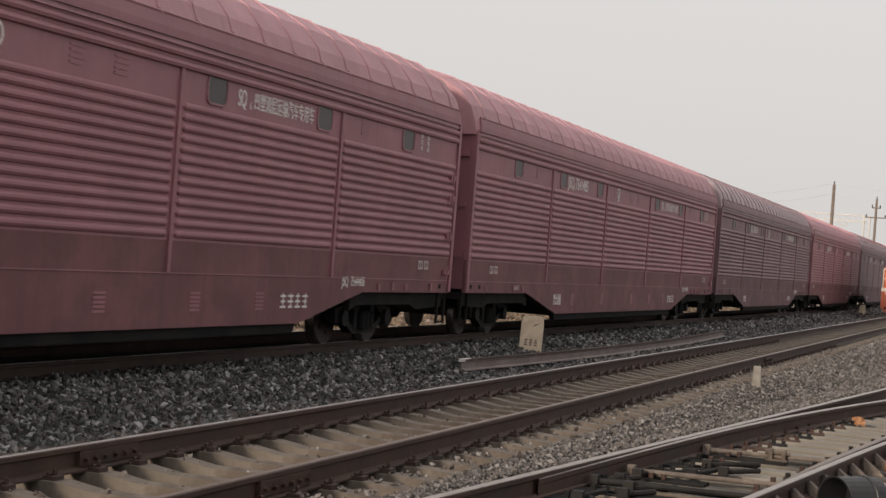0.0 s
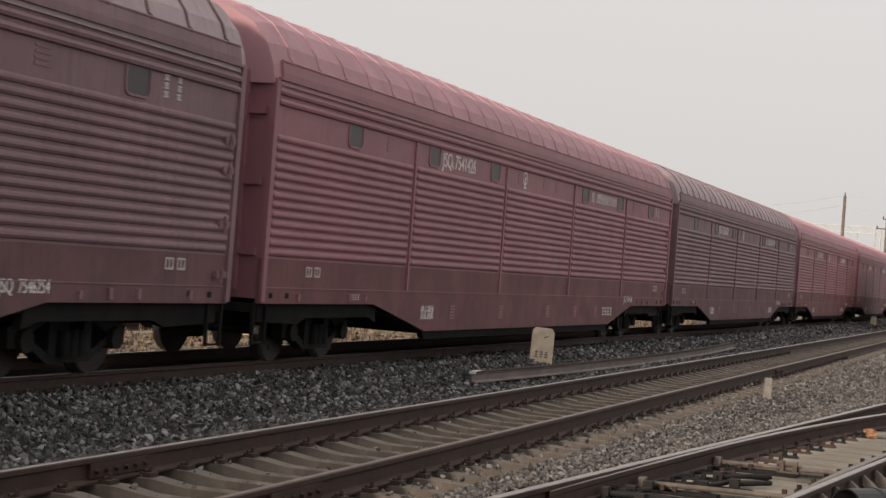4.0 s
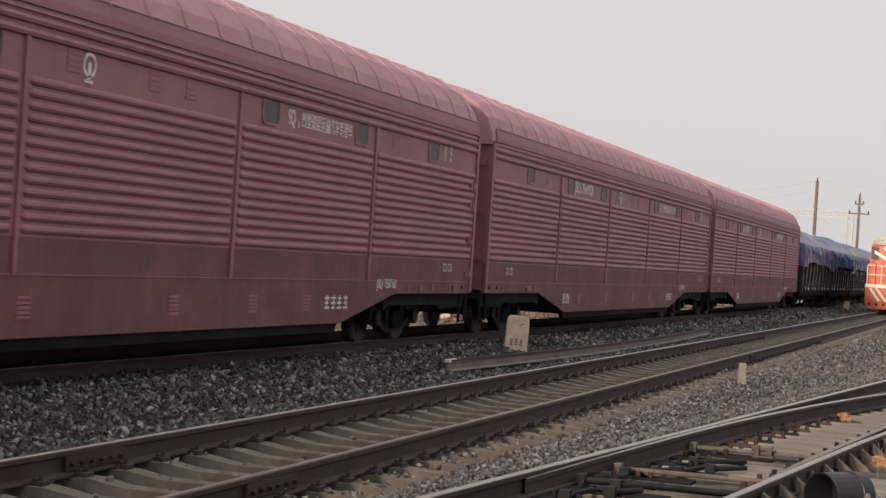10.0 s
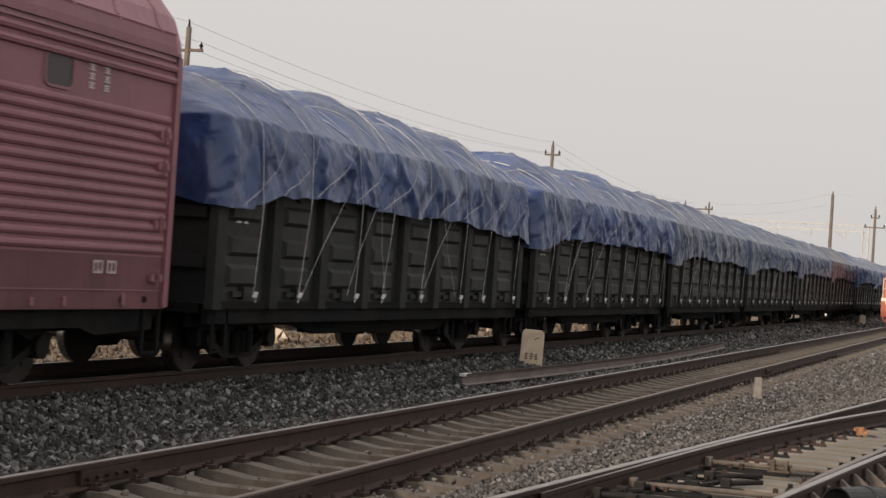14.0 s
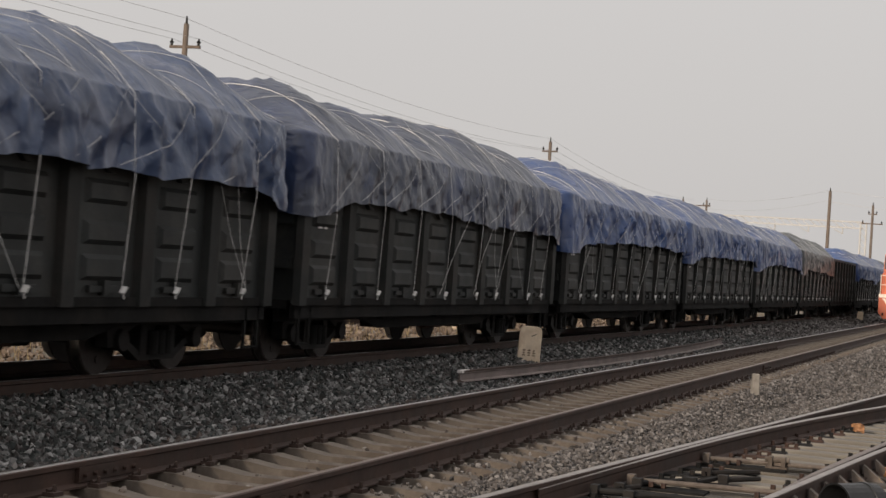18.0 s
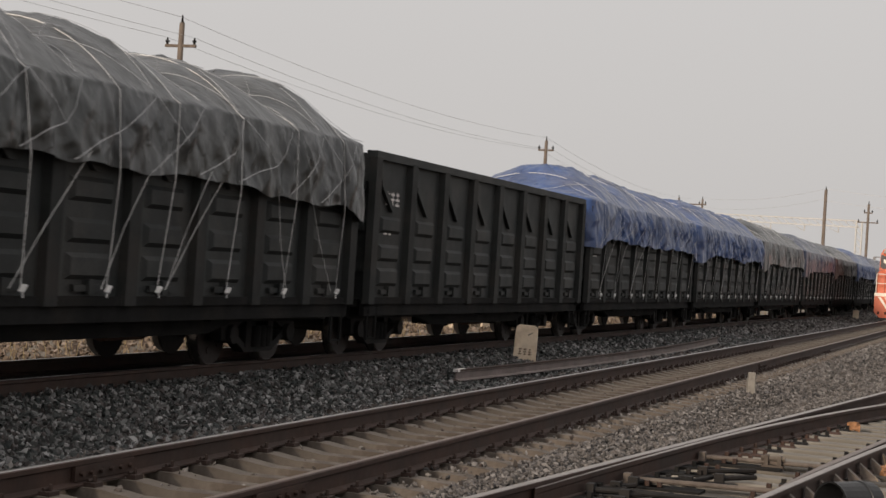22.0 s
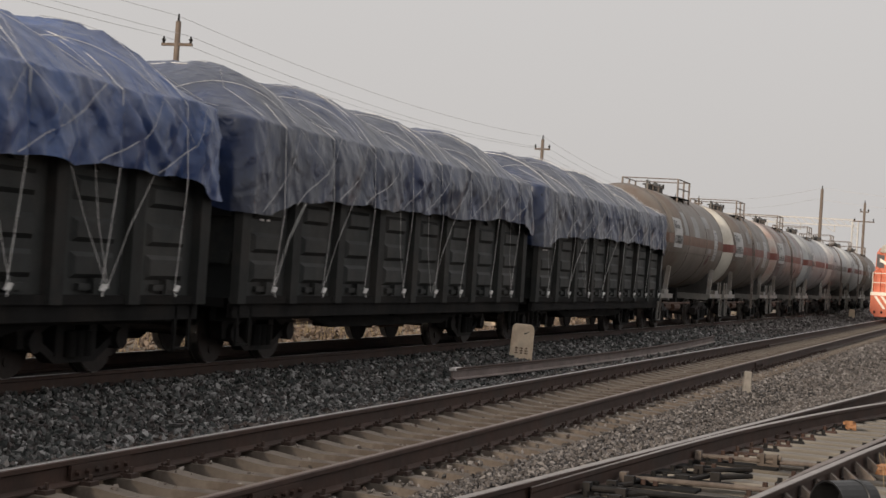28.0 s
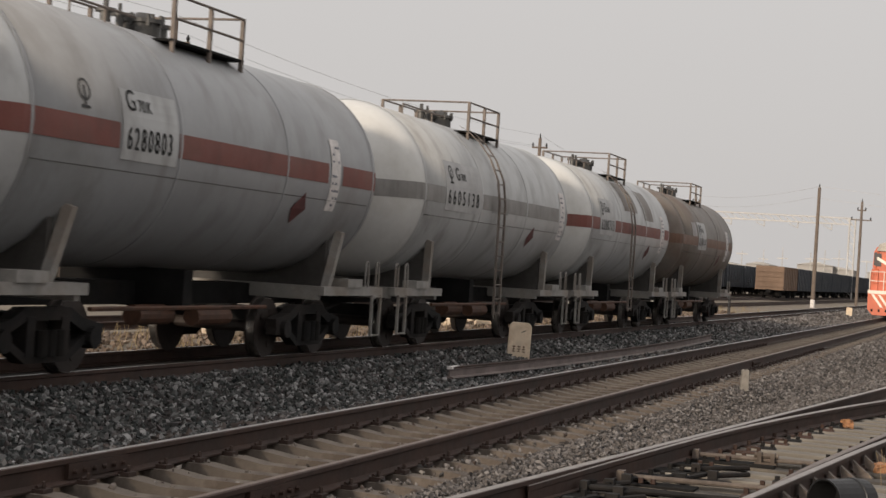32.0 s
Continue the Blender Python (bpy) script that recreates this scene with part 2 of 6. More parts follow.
CONCRETE = material("weathered_concrete", (0.15, 0.124, 0.103), 0.9, vary=0.3, scale=2.5, fine=35, second=(0.0521, 0.0368, 0.0281), second_amount=0.75, second_scale=3.0, objvar=0.45, bump=0.3)
TIMBER = material("pale_worn_bearer", (0.242, 0.222, 0.192), 0.9, vary=0.25, scale=2.0, fine=30, second=(0.0888, 0.0719, 0.0581), second_amount=0.7, objvar=0.5, bump=0.3)
STONE = material("grey_ballast_stone", (0.0423, 0.0414, 0.0404), 0.9, vary=0.35, scale=1.0, fine=30, second=(0.062, 0.0489, 0.0423), second_amount=0.6, second_scale=0.5, bump=0.2, palette=((0.015, 0.0188, 0.0188), (0.0338, 0.0395, 0.0385), (0.0526, 0.0555, 0.0536), (0.0733, 0.0583, 0.0564), (0.0987, 0.101, 0.0996), (0.174, 0.171, 0.168), (0.348, 0.34, 0.334)))
STONE_BED = material("dirty_brown_ballast_stone", (0.038, 0.030, 0.026), 0.9, vary=0.35, scale=1.0, fine=30, bump=0.2, palette=((0.016, 0.014, 0.013), (0.034, 0.028, 0.025), (0.052, 0.041, 0.036), (0.075, 0.062, 0.055), (0.14, 0.125, 0.113)))
STONE_BROWN = material("brown_ballast_stone", (0.0624, 0.0504, 0.0432), 0.9, vary=0.35, scale=1.0, fine=30, bump=0.2, palette=((0.0272, 0.0248, 0.024), (0.0544, 0.0424, 0.0376), (0.084, 0.0624, 0.0552), (0.104, 0.0864, 0.0776), (0.16, 0.1424, 0.128), (0.264, 0.248, 0.236)))
STONE_TAN = material("dry_tan_stone", (0.12, 0.0878, 0.0653), 0.9, vary=0.35, scale=1.0, fine=30, bump=0.2, palette=((0.042, 0.0302, 0.023), (0.0896, 0.0637, 0.0469), (0.132, 0.0965, 0.0721), (0.168, 0.127, 0.0972), (0.24, 0.189, 0.153)))
STONE_PALE = material("tan_ballast_stone", (0.074, 0.0643, 0.0583), 0.9, vary=0.35, scale=1.0, fine=30, bump=0.2, palette=((0.0302, 0.0288, 0.0284), (0.0589, 0.0547, 0.0529), (0.0906, 0.0791, 0.0744), (0.121, 0.109, 0.104), (0.159, 0.145, 0.14), (0.249, 0.233, 0.227)))
BED = material("ballast_bed", (0.032, 0.0296, 0.0288), 0.95, spec=0.15, vary=0.4, scale=9.0, fine=45, second=(0.0496, 0.0408, 0.0336), second_amount=0.6, second_scale=0.4, bump=1.0, bump_dist=0.05)
MARKER = material("cream_marker_stone", (0.70, 0.57, 0.43), 0.85, vary=0.12, scale=5, fine=30, second=(0.56, 0.42, 0.29), second_amount=0.6, second_scale=4)
POLE = material("concrete_pole", (0.15, 0.119, 0.098), 0.9, vary=0.2, scale=2)
WOOD = material("dark_wood_crossarm", (0.13, 0.10, 0.08), 0.9)
WIRE = material("grey_wire", (0.40, 0.385, 0.37), 0.6, bump=0)
ORANGE = material("orange_locomotive_paint", (0.56, 0.130, 0.062), 0.4, vary=0.15, scale=2, second=(0.42, 0.10, 0.055), second_amount=0.4)
LOCO_WHITE = material("cream_locomotive_paint", (0.72, 0.66, 0.58), 0.45, vary=0.1, scale=2)
LAMP_ORANGE = material("orange_switch_box_paint", (0.40, 0.20, 0.095), 0.8, vary=0.5, scale=18, second=(0.11, 0.055, 0.035), second_amount=0.95, second_scale=16)
OILY = material("oily_dark_bearer", (0.055, 0.047, 0.039), 0.75, vary=0.4, scale=5, second=(0.15, 0.125, 0.095), second_amount=0.6, second_scale=3.5, bump=0.3)
RAIL_WORN = material("worn_brownish_rail_head", (0.30, 0.265, 0.245), 0.42, metal=0.7, vary=0.2, scale=4)
# lower side panels: the wall maroons in a darker tone
DARKER_RED = material("darker_maroon_paint", (0.163, 0.069, 0.0759), 0.65, spec=0.25, vary=0.2, scale=0.8, fine=25, second=(0.115, 0.0575, 0.0598), second_amount=0.6, streak=0.35, streak_col=(0.0805, 0.046, 0.0471))
DARKER_GREYRED = material("darker_faded_maroon_paint", (0.143, 0.0715, 0.0792), 0.65, spec=0.25, vary=0.2, scale=0.8, fine=25, second=(0.108, 0.0627, 0.066), second_amount=0.6, streak=0.4, streak_col=(0.0715, 0.0473, 0.0484))
PORTAL = material("pale_grey_galvanised_steel", (0.442, 0.425, 0.404), 0.6, vary=0.1, scale=1)
RUSTY = material("rusted_steel", (0.105, 0.050, 0.030), 0.6, vary=0.35, scale=5, second=(0.04, 0.025, 0.019), second_amount=0.7, second_scale=3)
DUSTY = material("dusty_brown_steel", (0.125, 0.100, 0.084), 0.85, vary=0.35, scale=6, second=(0.055, 0.043, 0.036), second_amount=0.6, second_scale=4)
RAILING = material("weathered_railing_paint", (0.155, 0.128, 0.110), 0.7, vary=0.25, scale=5)
VALVE = material("greasy_grey_valve_steel", (0.085, 0.083, 0.080), 0.5, metal=0.4, vary=0.35, scale=6)
LAMP_BLACK = material("black_lamp_enamel", (0.012, 0.012, 0.013), 0.45, spec=0.35, vary=0.3, scale=6)
# locomotive roof: its shade is put into a darker tone of the cream paint
ROOF_SHADED = material("shaded_cream_roof_paint", (0.40, 0.36, 0.31), 0.6, vary=0.15, scale=2)
POST = material("pale_post_concrete", (0.218, 0.198, 0.175), 0.9, vary=0.25, scale=6, second=(0.132, 0.112, 0.0924), second_amount=0.5)
DRYGRASS = material("dry_grass", (0.28, 0.215, 0.12), 0.9, vary=0.3, scale=6, island=0.3)
FARWAGON = material("dark_blue_grey_wagon_paint", (0.045, 0.05, 0.06), 0.7, vary=0.2, scale=1)
FARBROWN = material("brown_wagon_paint", (0.17, 0.11, 0.075), 0.7, vary=0.2, scale=1)
# distance haze is put into the far sheds' even grey
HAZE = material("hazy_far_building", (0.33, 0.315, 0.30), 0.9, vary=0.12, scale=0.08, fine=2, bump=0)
EARTH = material("dusty_earth", (0.17, 0.14, 0.105), 0.95, vary=0.3, scale=0.6, fine=20, second=(0.16, 0.13, 0.10), second_amount=0.6, second_scale=0.15, bump=0.6, bump_dist=0.03)


# ---- mesh helpers ----
def box(bm, x0, x1, y0, y1, z0, z1):
    v = [bm.verts.new(c) for c in ((x0, y0, z0), (x1, y0, z0), (x1, y1, z0), (x0, y1, z0), (x0, y0, z1), (x1, y0, z1), (x1, y1, z1), (x0, y1, z1))]
    for f in ((0, 3, 2, 1), (4, 5, 6, 7), (0, 1, 5, 4), (1, 2, 6, 5), (2, 3, 7, 6), (3, 0, 4, 7)):
        bm.faces.new([v[i] for i in f])
    return bm


def hexa(bm, pts):
    """A block from eight corners: four below, four above."""
    v = [bm.verts.new(c) for c in pts]
    for f in ((0, 3, 2, 1), (4, 5, 6, 7), (0, 1, 5, 4), (1, 2, 6, 5), (2, 3, 7, 6), (3, 0, 4, 7)):
        bm.faces.new([v[i] for i in f])
    return bm


def tube(bm, a, b, r, n=8, r2=None):
    a, b = Vector(a), Vector(b)
    d = (b - a).normalized()
    s = d.orthogonal().normalized()
    u = d.cross(s)
    r2 = r if r2 is None else r2
    A = [bm.verts.new(a + r * (math.cos(2 * math.pi * i / n) * s + math.sin(2 * math.pi * i / n) * u)) for i in range(n)]
    B = [bm.verts.new(b + r2 * (math.cos(2 * math.pi * i / n) * s + math.sin(2 * math.pi * i / n) * u)) for i in range(n)]
    for i in range(n):
        bm.faces.new((A[i], A[(i + 1) % n], B[(i + 1) % n], B[i]))
    bm.faces.new(list(reversed(A)))
    bm.faces.new(B)
    return bm


def extrude_x(bm, prof, x0, x1, cap=True):
    """A closed profile of (y, z) drawn from x0 to x1."""
    return loft_x(bm, [(x0, prof), (x1, prof)], cap)


def loft_x(bm, rings, cap=True, closed=True):
    R_ = [[bm.verts.new((x, y, z)) for y, z in prof] for x, prof in rings]
    n = len(R_[0])
    for a, b in zip(R_, R_[1:]):
        for i in range(n if closed else n - 1):
            bm.faces.new((a[i], a[(i + 1) % n], b[(i + 1) % n], b[i]))
    if cap:
        bm.faces.new(list(reversed(R_[0])))
        bm.faces.new(R_[-1])
    return bm


def slab_y(bm, prof, y0, y1):
    """A closed outline of (x, z) made thick from y0 to y1."""
    a = [bm.verts.new((x, y0, z)) for x, z in prof]
    b = [bm.verts.new((x, y1, z)) for x, z in prof]
    n = len(prof)
    for i in range(n):
        bm.faces.new((a[i], a[(i + 1) % n], b[(i + 1) % n], b[i]))
    bm.faces.new(list(reversed(a)))
    bm.faces.new(b)
    return bm


def part(name, bm, mat, parent=None, label="", smooth=False, at=None):
    me = bpy.data.meshes.new(name)
    bmesh.ops.recalc_face_normals(bm, faces=bm.faces)
    bm.to_mesh(me)
    bm.free()
    me.materials.append(mat)
    if smooth:
        for p in me.polygons:
            p.use_smooth = True
    return link(name, me, parent, label, at)


def link(name, me, parent=None, label="", at=None):
    ob = new(name, me)
    if parent:
        ob.parent = parent
    if at is not None:
        ob.location = at
    if label:
        ob["label"] = label
    return ob


def words(name, text, size, mat, parent, at, rot=(90, 0, 0), squeeze=1.0, label=""):
    """Flat painted lettering; its left lower corner at `at`."""
    cu = bpy.data.curves.new(name, "FONT")
    cu.body, cu.size = text, size
    ob = bpy.data.objects.new(name, cu)
    scene.collection.objects.link(ob)
    me = bpy.data.meshes.new_from_object(ob)
    bpy.data.objects.remove(ob)
    bpy.data.curves.remove(cu)
    me.name = name
    me.transform(Matrix.Diagonal((squeeze, 1, 1, 1)))
    bm = bmesh.new()   # heavier strokes: the letters painted twice, a little apart
    for dx, dz in ((-0.018, 0.0), (0.0, 0.0006), (0.018, 0.0012)):
        n0 = len(bm.verts)
        bm.from_mesh(me)
        bm.verts.ensure_lookup_table()
        for v in bm.verts[n0:]:
            v.co += Vector((dx * size, 0, dz))
    bm.to_mesh(me)
    bm.free()
    me.transform(Euler([radians(a) for a in rot]).to_matrix().to_4x4())
    me.materials.clear()
    me.materials.append(mat)
    return link(name, me, parent, label, at)


def bars(name, n, w, hgt, gap, mat, parent, at, label=""):
    """A row of plain upright bars in place of writing; at is its left lower corner, facing -y."""
    bm = bmesh.new()
    for i in range(n):
        x = i * (w + gap)
        for k in range(3):
            inset = 0.14 * w * ((i + k) % 3 == 1)
            box(bm, x + inset, x + w - inset, -0.004, 0, hgt * (0.02 + 0.36 * k), hgt * (0.16 + 0.36 * k))
        box(bm, x + w * (0.40 + 0.1 * (i % 2)), x + w * (0.54 + 0.1 * (i % 2)), -0.005, -0.001, 0, hgt)
    return part(name, bm, mat, parent, label, at=at)


# ---- plan: the three tracks run along x ----
YA, YB = 10.67, 5.29
GAUGE = 0.7535


def stock_y(x):
    """Left straight stock rail of the turnout."""
    return 3.25 - 0.0992 * (x - 10.64)


def branch(x):
    """How far the curved route has left the straight one."""
    return 0.0058 * max(0.0, x - 15.6) ** 2


# ---- ground ----
def bump_mask(d, half, soft):
    return max(0.0, min(1.0, (half + soft - abs(d)) / soft))


def ground_z(x, y):
    a = bump_mask(y - YA, 1.75, 0.9)
    b = bump_mask(y - YB, 1.45, 0.9)
    c = bump_mask(y - (stock_y(x) - 0.75), 1.5, 0.9) if x < 70 else 0
    top = max(a, b, c)
    inner = 0.10 * bump_mask(y - YB, 1.05, 0.2)
    if -3 < x < 34:
        inner += 0.06 * bump_mask(y - (stock_y(x) - 0.76), 1.3, 0.2)
    wav = 0.035 * noise.noise((x * 0.5, y * 0.6, 3.1)) + 0.02 * noise.noise((x * 1.9, y * 1.9, 7.7))
    flat = -0.36 if -3 < y < 12 else -0.46
    if 10 < x < 190:
        flat += (0.16 + 0.10 * noise.noise((x * 0.25, 1.0, 1.0))) * bump_mask(y - 15.0, 1.0, 1.4)
    full = 0.058 * bump_mask(y - YA, 1.45, 0.35)   # bed filled to the rail foot under the train
    return flat + (-0.235 - flat) * top + wav * (1 - 0.6 * top) - inner + full


def axis_steps(stops):
    out = []
    for a, b, s in stops:
        n = max(1, round((b - a) / s))
        out += [a + (b - a) * i / n for i in range(n)]
    return out + [stops[-1][1]]


def build_ground():
    xs = axis_steps([(-3000, -200, 700), (-200, -12, 24), (-12, 6, 1.5), (6, 45, 0.3), (45, 110, 1.0), (110, 260, 6), (260, 800, 60), (800, 4000, 640)])
    ys = axis_steps([(-3000, -200, 700), (-200, -12, 24), (-12, -1, 0.8), (-1, 13.5, 0.22), (13.5, 30, 0.9), (30, 200, 17), (200, 3000, 560)])
    nx, ny = len(xs), len(ys)
    me = bpy.data.meshes.new("ground")
    me.from_pydata([(x, y, ground_z(x, y)) for x in xs for y in ys], [],
                   [(i * ny + j, (i + 1) * ny + j, (i + 1) * ny + j + 1, i * ny + j + 1) for i in range(nx - 1) for j in range(ny - 1)])
    me.materials.append(BED)
    me.materials.append(EARTH)
    for k, p in enumerate(me.polygons):
        p.use_smooth = True
        y = ys[k % (ny - 1)]
        p.material_index = 0 if -4 < y < 13.2 else 1
    ob = new("ground", me)
    return tagged(ob, "grey ballast bed and dusty earth of a railway yard", "ground", kind="structure")


def sleeper_top(x, y):
    """Top of the middle track's sleepers and of the fill between them."""
    d = abs(y - YB)
    top = -0.180 - 0.045 * max(0.0, min(1.0, (0.55 - d) / 0.25)) if d < 1.2 else -0.4
    return max(ground_z(x, y), top if abs((x - 5.2 + 0.285) % 0.57 - 0.285) < 0.085 else -1.0)


def stones(name, n, x0, x1, y_of, size, seed, label, mat=STONE, rest=ground_z, bias=1.6):
    """Loose ballast: many small angular stones lying on the bed, as one mesh."""
    rng = np.random.default_rng(seed)
    base = np.array([(1, 0, 0), (-1, 0, 0), (0, 1, 0), (0, -1, 0), (0, 0, 1), (0, 0, -1), (0.7, 0.7, 0.55), (-0.7, 0.6, -0.5)], float)
    tri = np.array([(0, 6, 4), (6, 2, 4), (2, 1, 4), (1, 3, 4), (3, 0, 4), (0, 2, 6), (2, 0, 5), (1, 2, 7), (2, 5, 7), (5, 1, 7), (3, 1, 5), (0, 3, 5)])
    u = rng.random(n)
    xs = x0 + (x1 - x0) * u ** bias
    lo, hi = y_of(xs)
    ys = lo + (hi - lo) * rng.random(n)
    s = size * (0.55 + 1.1 * rng.random(n) ** 2) * (1 + 0.012 * (xs - x0))
    ax = rng.normal(size=(n, 3, 3))
    q, _ = np.linalg.qr(ax)
    jit = 1 + 0.7 * (rng.random((n, 8, 3)) - 0.5)
    scl = np.stack([0.75 + 0.6 * rng.random(n), 0.6 + 0.5 * rng.random(n), 0.45 + 0.4 * rng.random(n)], -1)
    v = np.einsum("nij,nkj->nki", q, base[None] * jit * scl[:, None, :]) * (s[:, None, None] * 0.5)
    z = np.array([rest(a, b) for a, b in zip(xs.tolist(), ys.tolist())]) + s * (0.05 + 0.3 * rng.random(n))
    v += np.stack([xs, ys, z], -1)[:, None, :]
    me = bpy.data.meshes.new(name)
    me.vertices.add(n * 8)
    me.vertices.foreach_set("co", v.reshape(-1).astype(np.float32))
    f = (tri[None] + (np.arange(n) * 8)[:, None, None]).reshape(-1)
    me.loops.add(len(f))
    me.loops.foreach_set("vertex_index", f.astype(np.int32))
    me.polygons.add(len(f) // 3)
    me.polygons.foreach_set("loop_start", np.arange(0, len(f), 3, dtype=np.int32))
    me.polygons.foreach_set("use_smooth", np.zeros(len(f) // 3, dtype=bool))
    me.update(calc_edges=True)
    me.materials.append(mat)
    return tagged(new(name, me), label, "ballast", kind="stuff")


def rail_profile():
    return [(-0.075, -0.176), (0.075, -0.176), (0.075, -0.163), (0.012, -0.145), (0.010, -0.05), (0.036, -0.036), (0.036, -0.006), (0.026, 0.0), (-0.026, 0.0), (-0.036, -0.006), (-0.036, -0.036), (-0.010, -0.05), (-0.012, -0.145), (-0.075, -0.163)]


def rail_along(name, pts, parent, head=RAIL_TOP, head_w=0.024, taper=0):
    """A rail whose foot, web and head follow the points (x, y) on the bed, with a worn running strip on top."""
    prof = rail_profile()
    bm, hb = bmesh.new(), bmesh.new()
    slim = [min(1.0, 0.12 + 0.88 * i / taper) if taper else 1.0 for i in range(len(pts))]
    loft_x(bm, [(x, [(y + a * k, b - 0.05 * (1 - k) ** 2) for a, b in prof]) for (x, y), k in zip(pts, slim)])
    strip = [(-head_w, 0.0015), (head_w, 0.0015), (head_w + 0.008, -0.004), (-head_w - 0.008, -0.004)]
    loft_x(hb, [(x, [(y + a * k, b + 0.002 - 0.05 * (1 - k) ** 2) for a, b in strip]) for (x, y), k in zip(pts, slim)])
    r = part(name, bm, RAIL_SIDE, parent, "rusty steel rail")
    part("running_surface", hb, head, r, "polished running strip of the rail head")
    return r


def sleeper_mesh():
    """Concrete sleeper: high rail seats, slim low waist, chamfered flanks."""
    me = bpy.data.meshes.new("sleeper")
    bm = bmesh.new()
    rings = []
    for y, top, wt, wb in ((-1.28, -0.215, 0.075, 0.12), (-1.2, -0.195, 0.095, 0.125), (-0.98, -0.180, 0.100, 0.13), (-0.55, -0.180, 0.100, 0.13), (-0.3, -0.215, 0.09, 0.115), (0.3, -0.215, 0.09, 0.115),
                           (0.55, -0.180, 0.100, 0.13), (0.98, -0.180, 0.100, 0.13), (1.2, -0.195, 0.095, 0.125), (1.28, -0.215, 0.075, 0.12)):
        rings.append([bm.verts.new(c) for c in ((-wb, y, -0.40), (-wt, y, top), (wt, y, top), (wb, y, -0.40))])
    for a, b in zip(rings, rings[1:]):
        for i in range(4):
            bm.faces.new((a[i], b[i], b[(i + 1) % 4], a[(i + 1) % 4]))
    bm.faces.new(rings[0])
    bm.faces.new(list(reversed(rings[-1])))
    bmesh.ops.recalc_face_normals(bm, faces=bm.faces)
    bm.to_mesh(me)
    bm.free()
    me.materials.append(CONCRETE)
    return me


def clip_mesh():
    """Rail fastening: shoulder, spring clip and bolt on both sides of the foot."""
    me = bpy.data.meshes.new("fastening")
    bm = bmesh.new()
    for s in (-1, 1):
        box(bm, -0.06, 0.06, s * 0.115 - 0.045, s * 0.115 + 0.045, -0.185, -0.150)
        tube(bm, (-0.05, s * 0.10, -0.14), (0.05, s * 0.10, -0.14), 0.014, 6)
        tube(bm, (0, s * 0.125, -0.16), (0, s * 0.125, -0.105), 0.014, 6)
    bmesh.ops.recalc_face_normals(bm, faces=bm.faces)
    bm.to_mesh(me)
    bm.free()
    me.materials.append(RAIL_SIDE)
    return me


def straight_track(name, yc, x0, x1, sx0, sx1, heads, label):
    root = tagged(new(name), label, "railway track", kind="structure")
    for s, head in zip((-1, 1), heads):
        rail_along("rail", [(x0, yc + s * GAUGE), (6, yc + s * GAUGE), (60, yc + s * GAUGE), (x1, yc + s * GAUGE)], root, head, 0.017)
    far = bmesh.new()
    for i in range(int((x1 - sx1) / 0.57)):
        x = sx1 + 0.57 * i
        if x < 260:
            box(far, x - 0.11, x + 0.11, yc - 1.28, yc + 1.28, -0.38, -0.19)
    fp = part("far_sleepers", far, CONCRETE, root, "row of concrete sleepers far along the track")
    fp["kind"] = "stuff"
    return root, [sx0 + 0.57 * i for i in range(int((sx1 - sx0) / 0.57) + 1)]


def build_turnout():
    root = tagged(new("turnout"), "railway turnout with pale bearers and rusty switch blades", "railway turnout", kind="structure")
    xs = [-14, -4, 4] + [6 + 0.8 * i for i in range(60)] + [60, 75]
    W = 1.515
    rail_along("stock_rail", [(x, stock_y(x)) for x in xs], root, RAIL_WORN)
    rail_along("stock_rail", [(x, stock_y(x) - W - branch(x)) for x in xs], root, RAIL_WORN)
    rail_along("switch_blade", [(x, stock_y(x) - 0.045 - branch(x) - 0.006 * max(0, x - 13)) for x in xs if 11.5 < x < 62], root, RAIL_WORN, taper=9)
    rail_along("switch_blade", [(x, stock_y(x) - W + 0.06 + 0.006 * max(0, x - 12)) for x in xs if 11.9 < x < 62], root, RAIL_DULL, taper=3)
    return root


build_ground()
trackA, sleepersA = straight_track("track_for_the_train", YA, -60, 700, 1.16, 40, (RAIL_TOP, RAIL_TOP), "running line of rusty rails on ballast")
trackB, sleepersB = straight_track("middle_track", YB, -40, 500, -3.92, 88, (RAIL_DULL, RAIL_TOP), "middle track of rusty rails on concrete sleepers")
turnout = build_turnout()


# ---- the train ----
TRAVEL = [0.0, 15.23, 30.46, 45.7, 60.96, 76.28, 91.7, 107.25, 122.89, 138.6, 154.34, 170.17, 186.15, 202.3, 218.67, 235.33, 252.13, 269.02, 285.91, 302.75, 319.48, 336.14, 352.81, 369.55, 386.39, 403.36, 420.41, 437.54, 454.75, 472.01, 489.31, 506.67, 524.06]   # metres run by each full second
TRAIN = []   # (thing, x of its middle at the start)
WHEELSETS = []


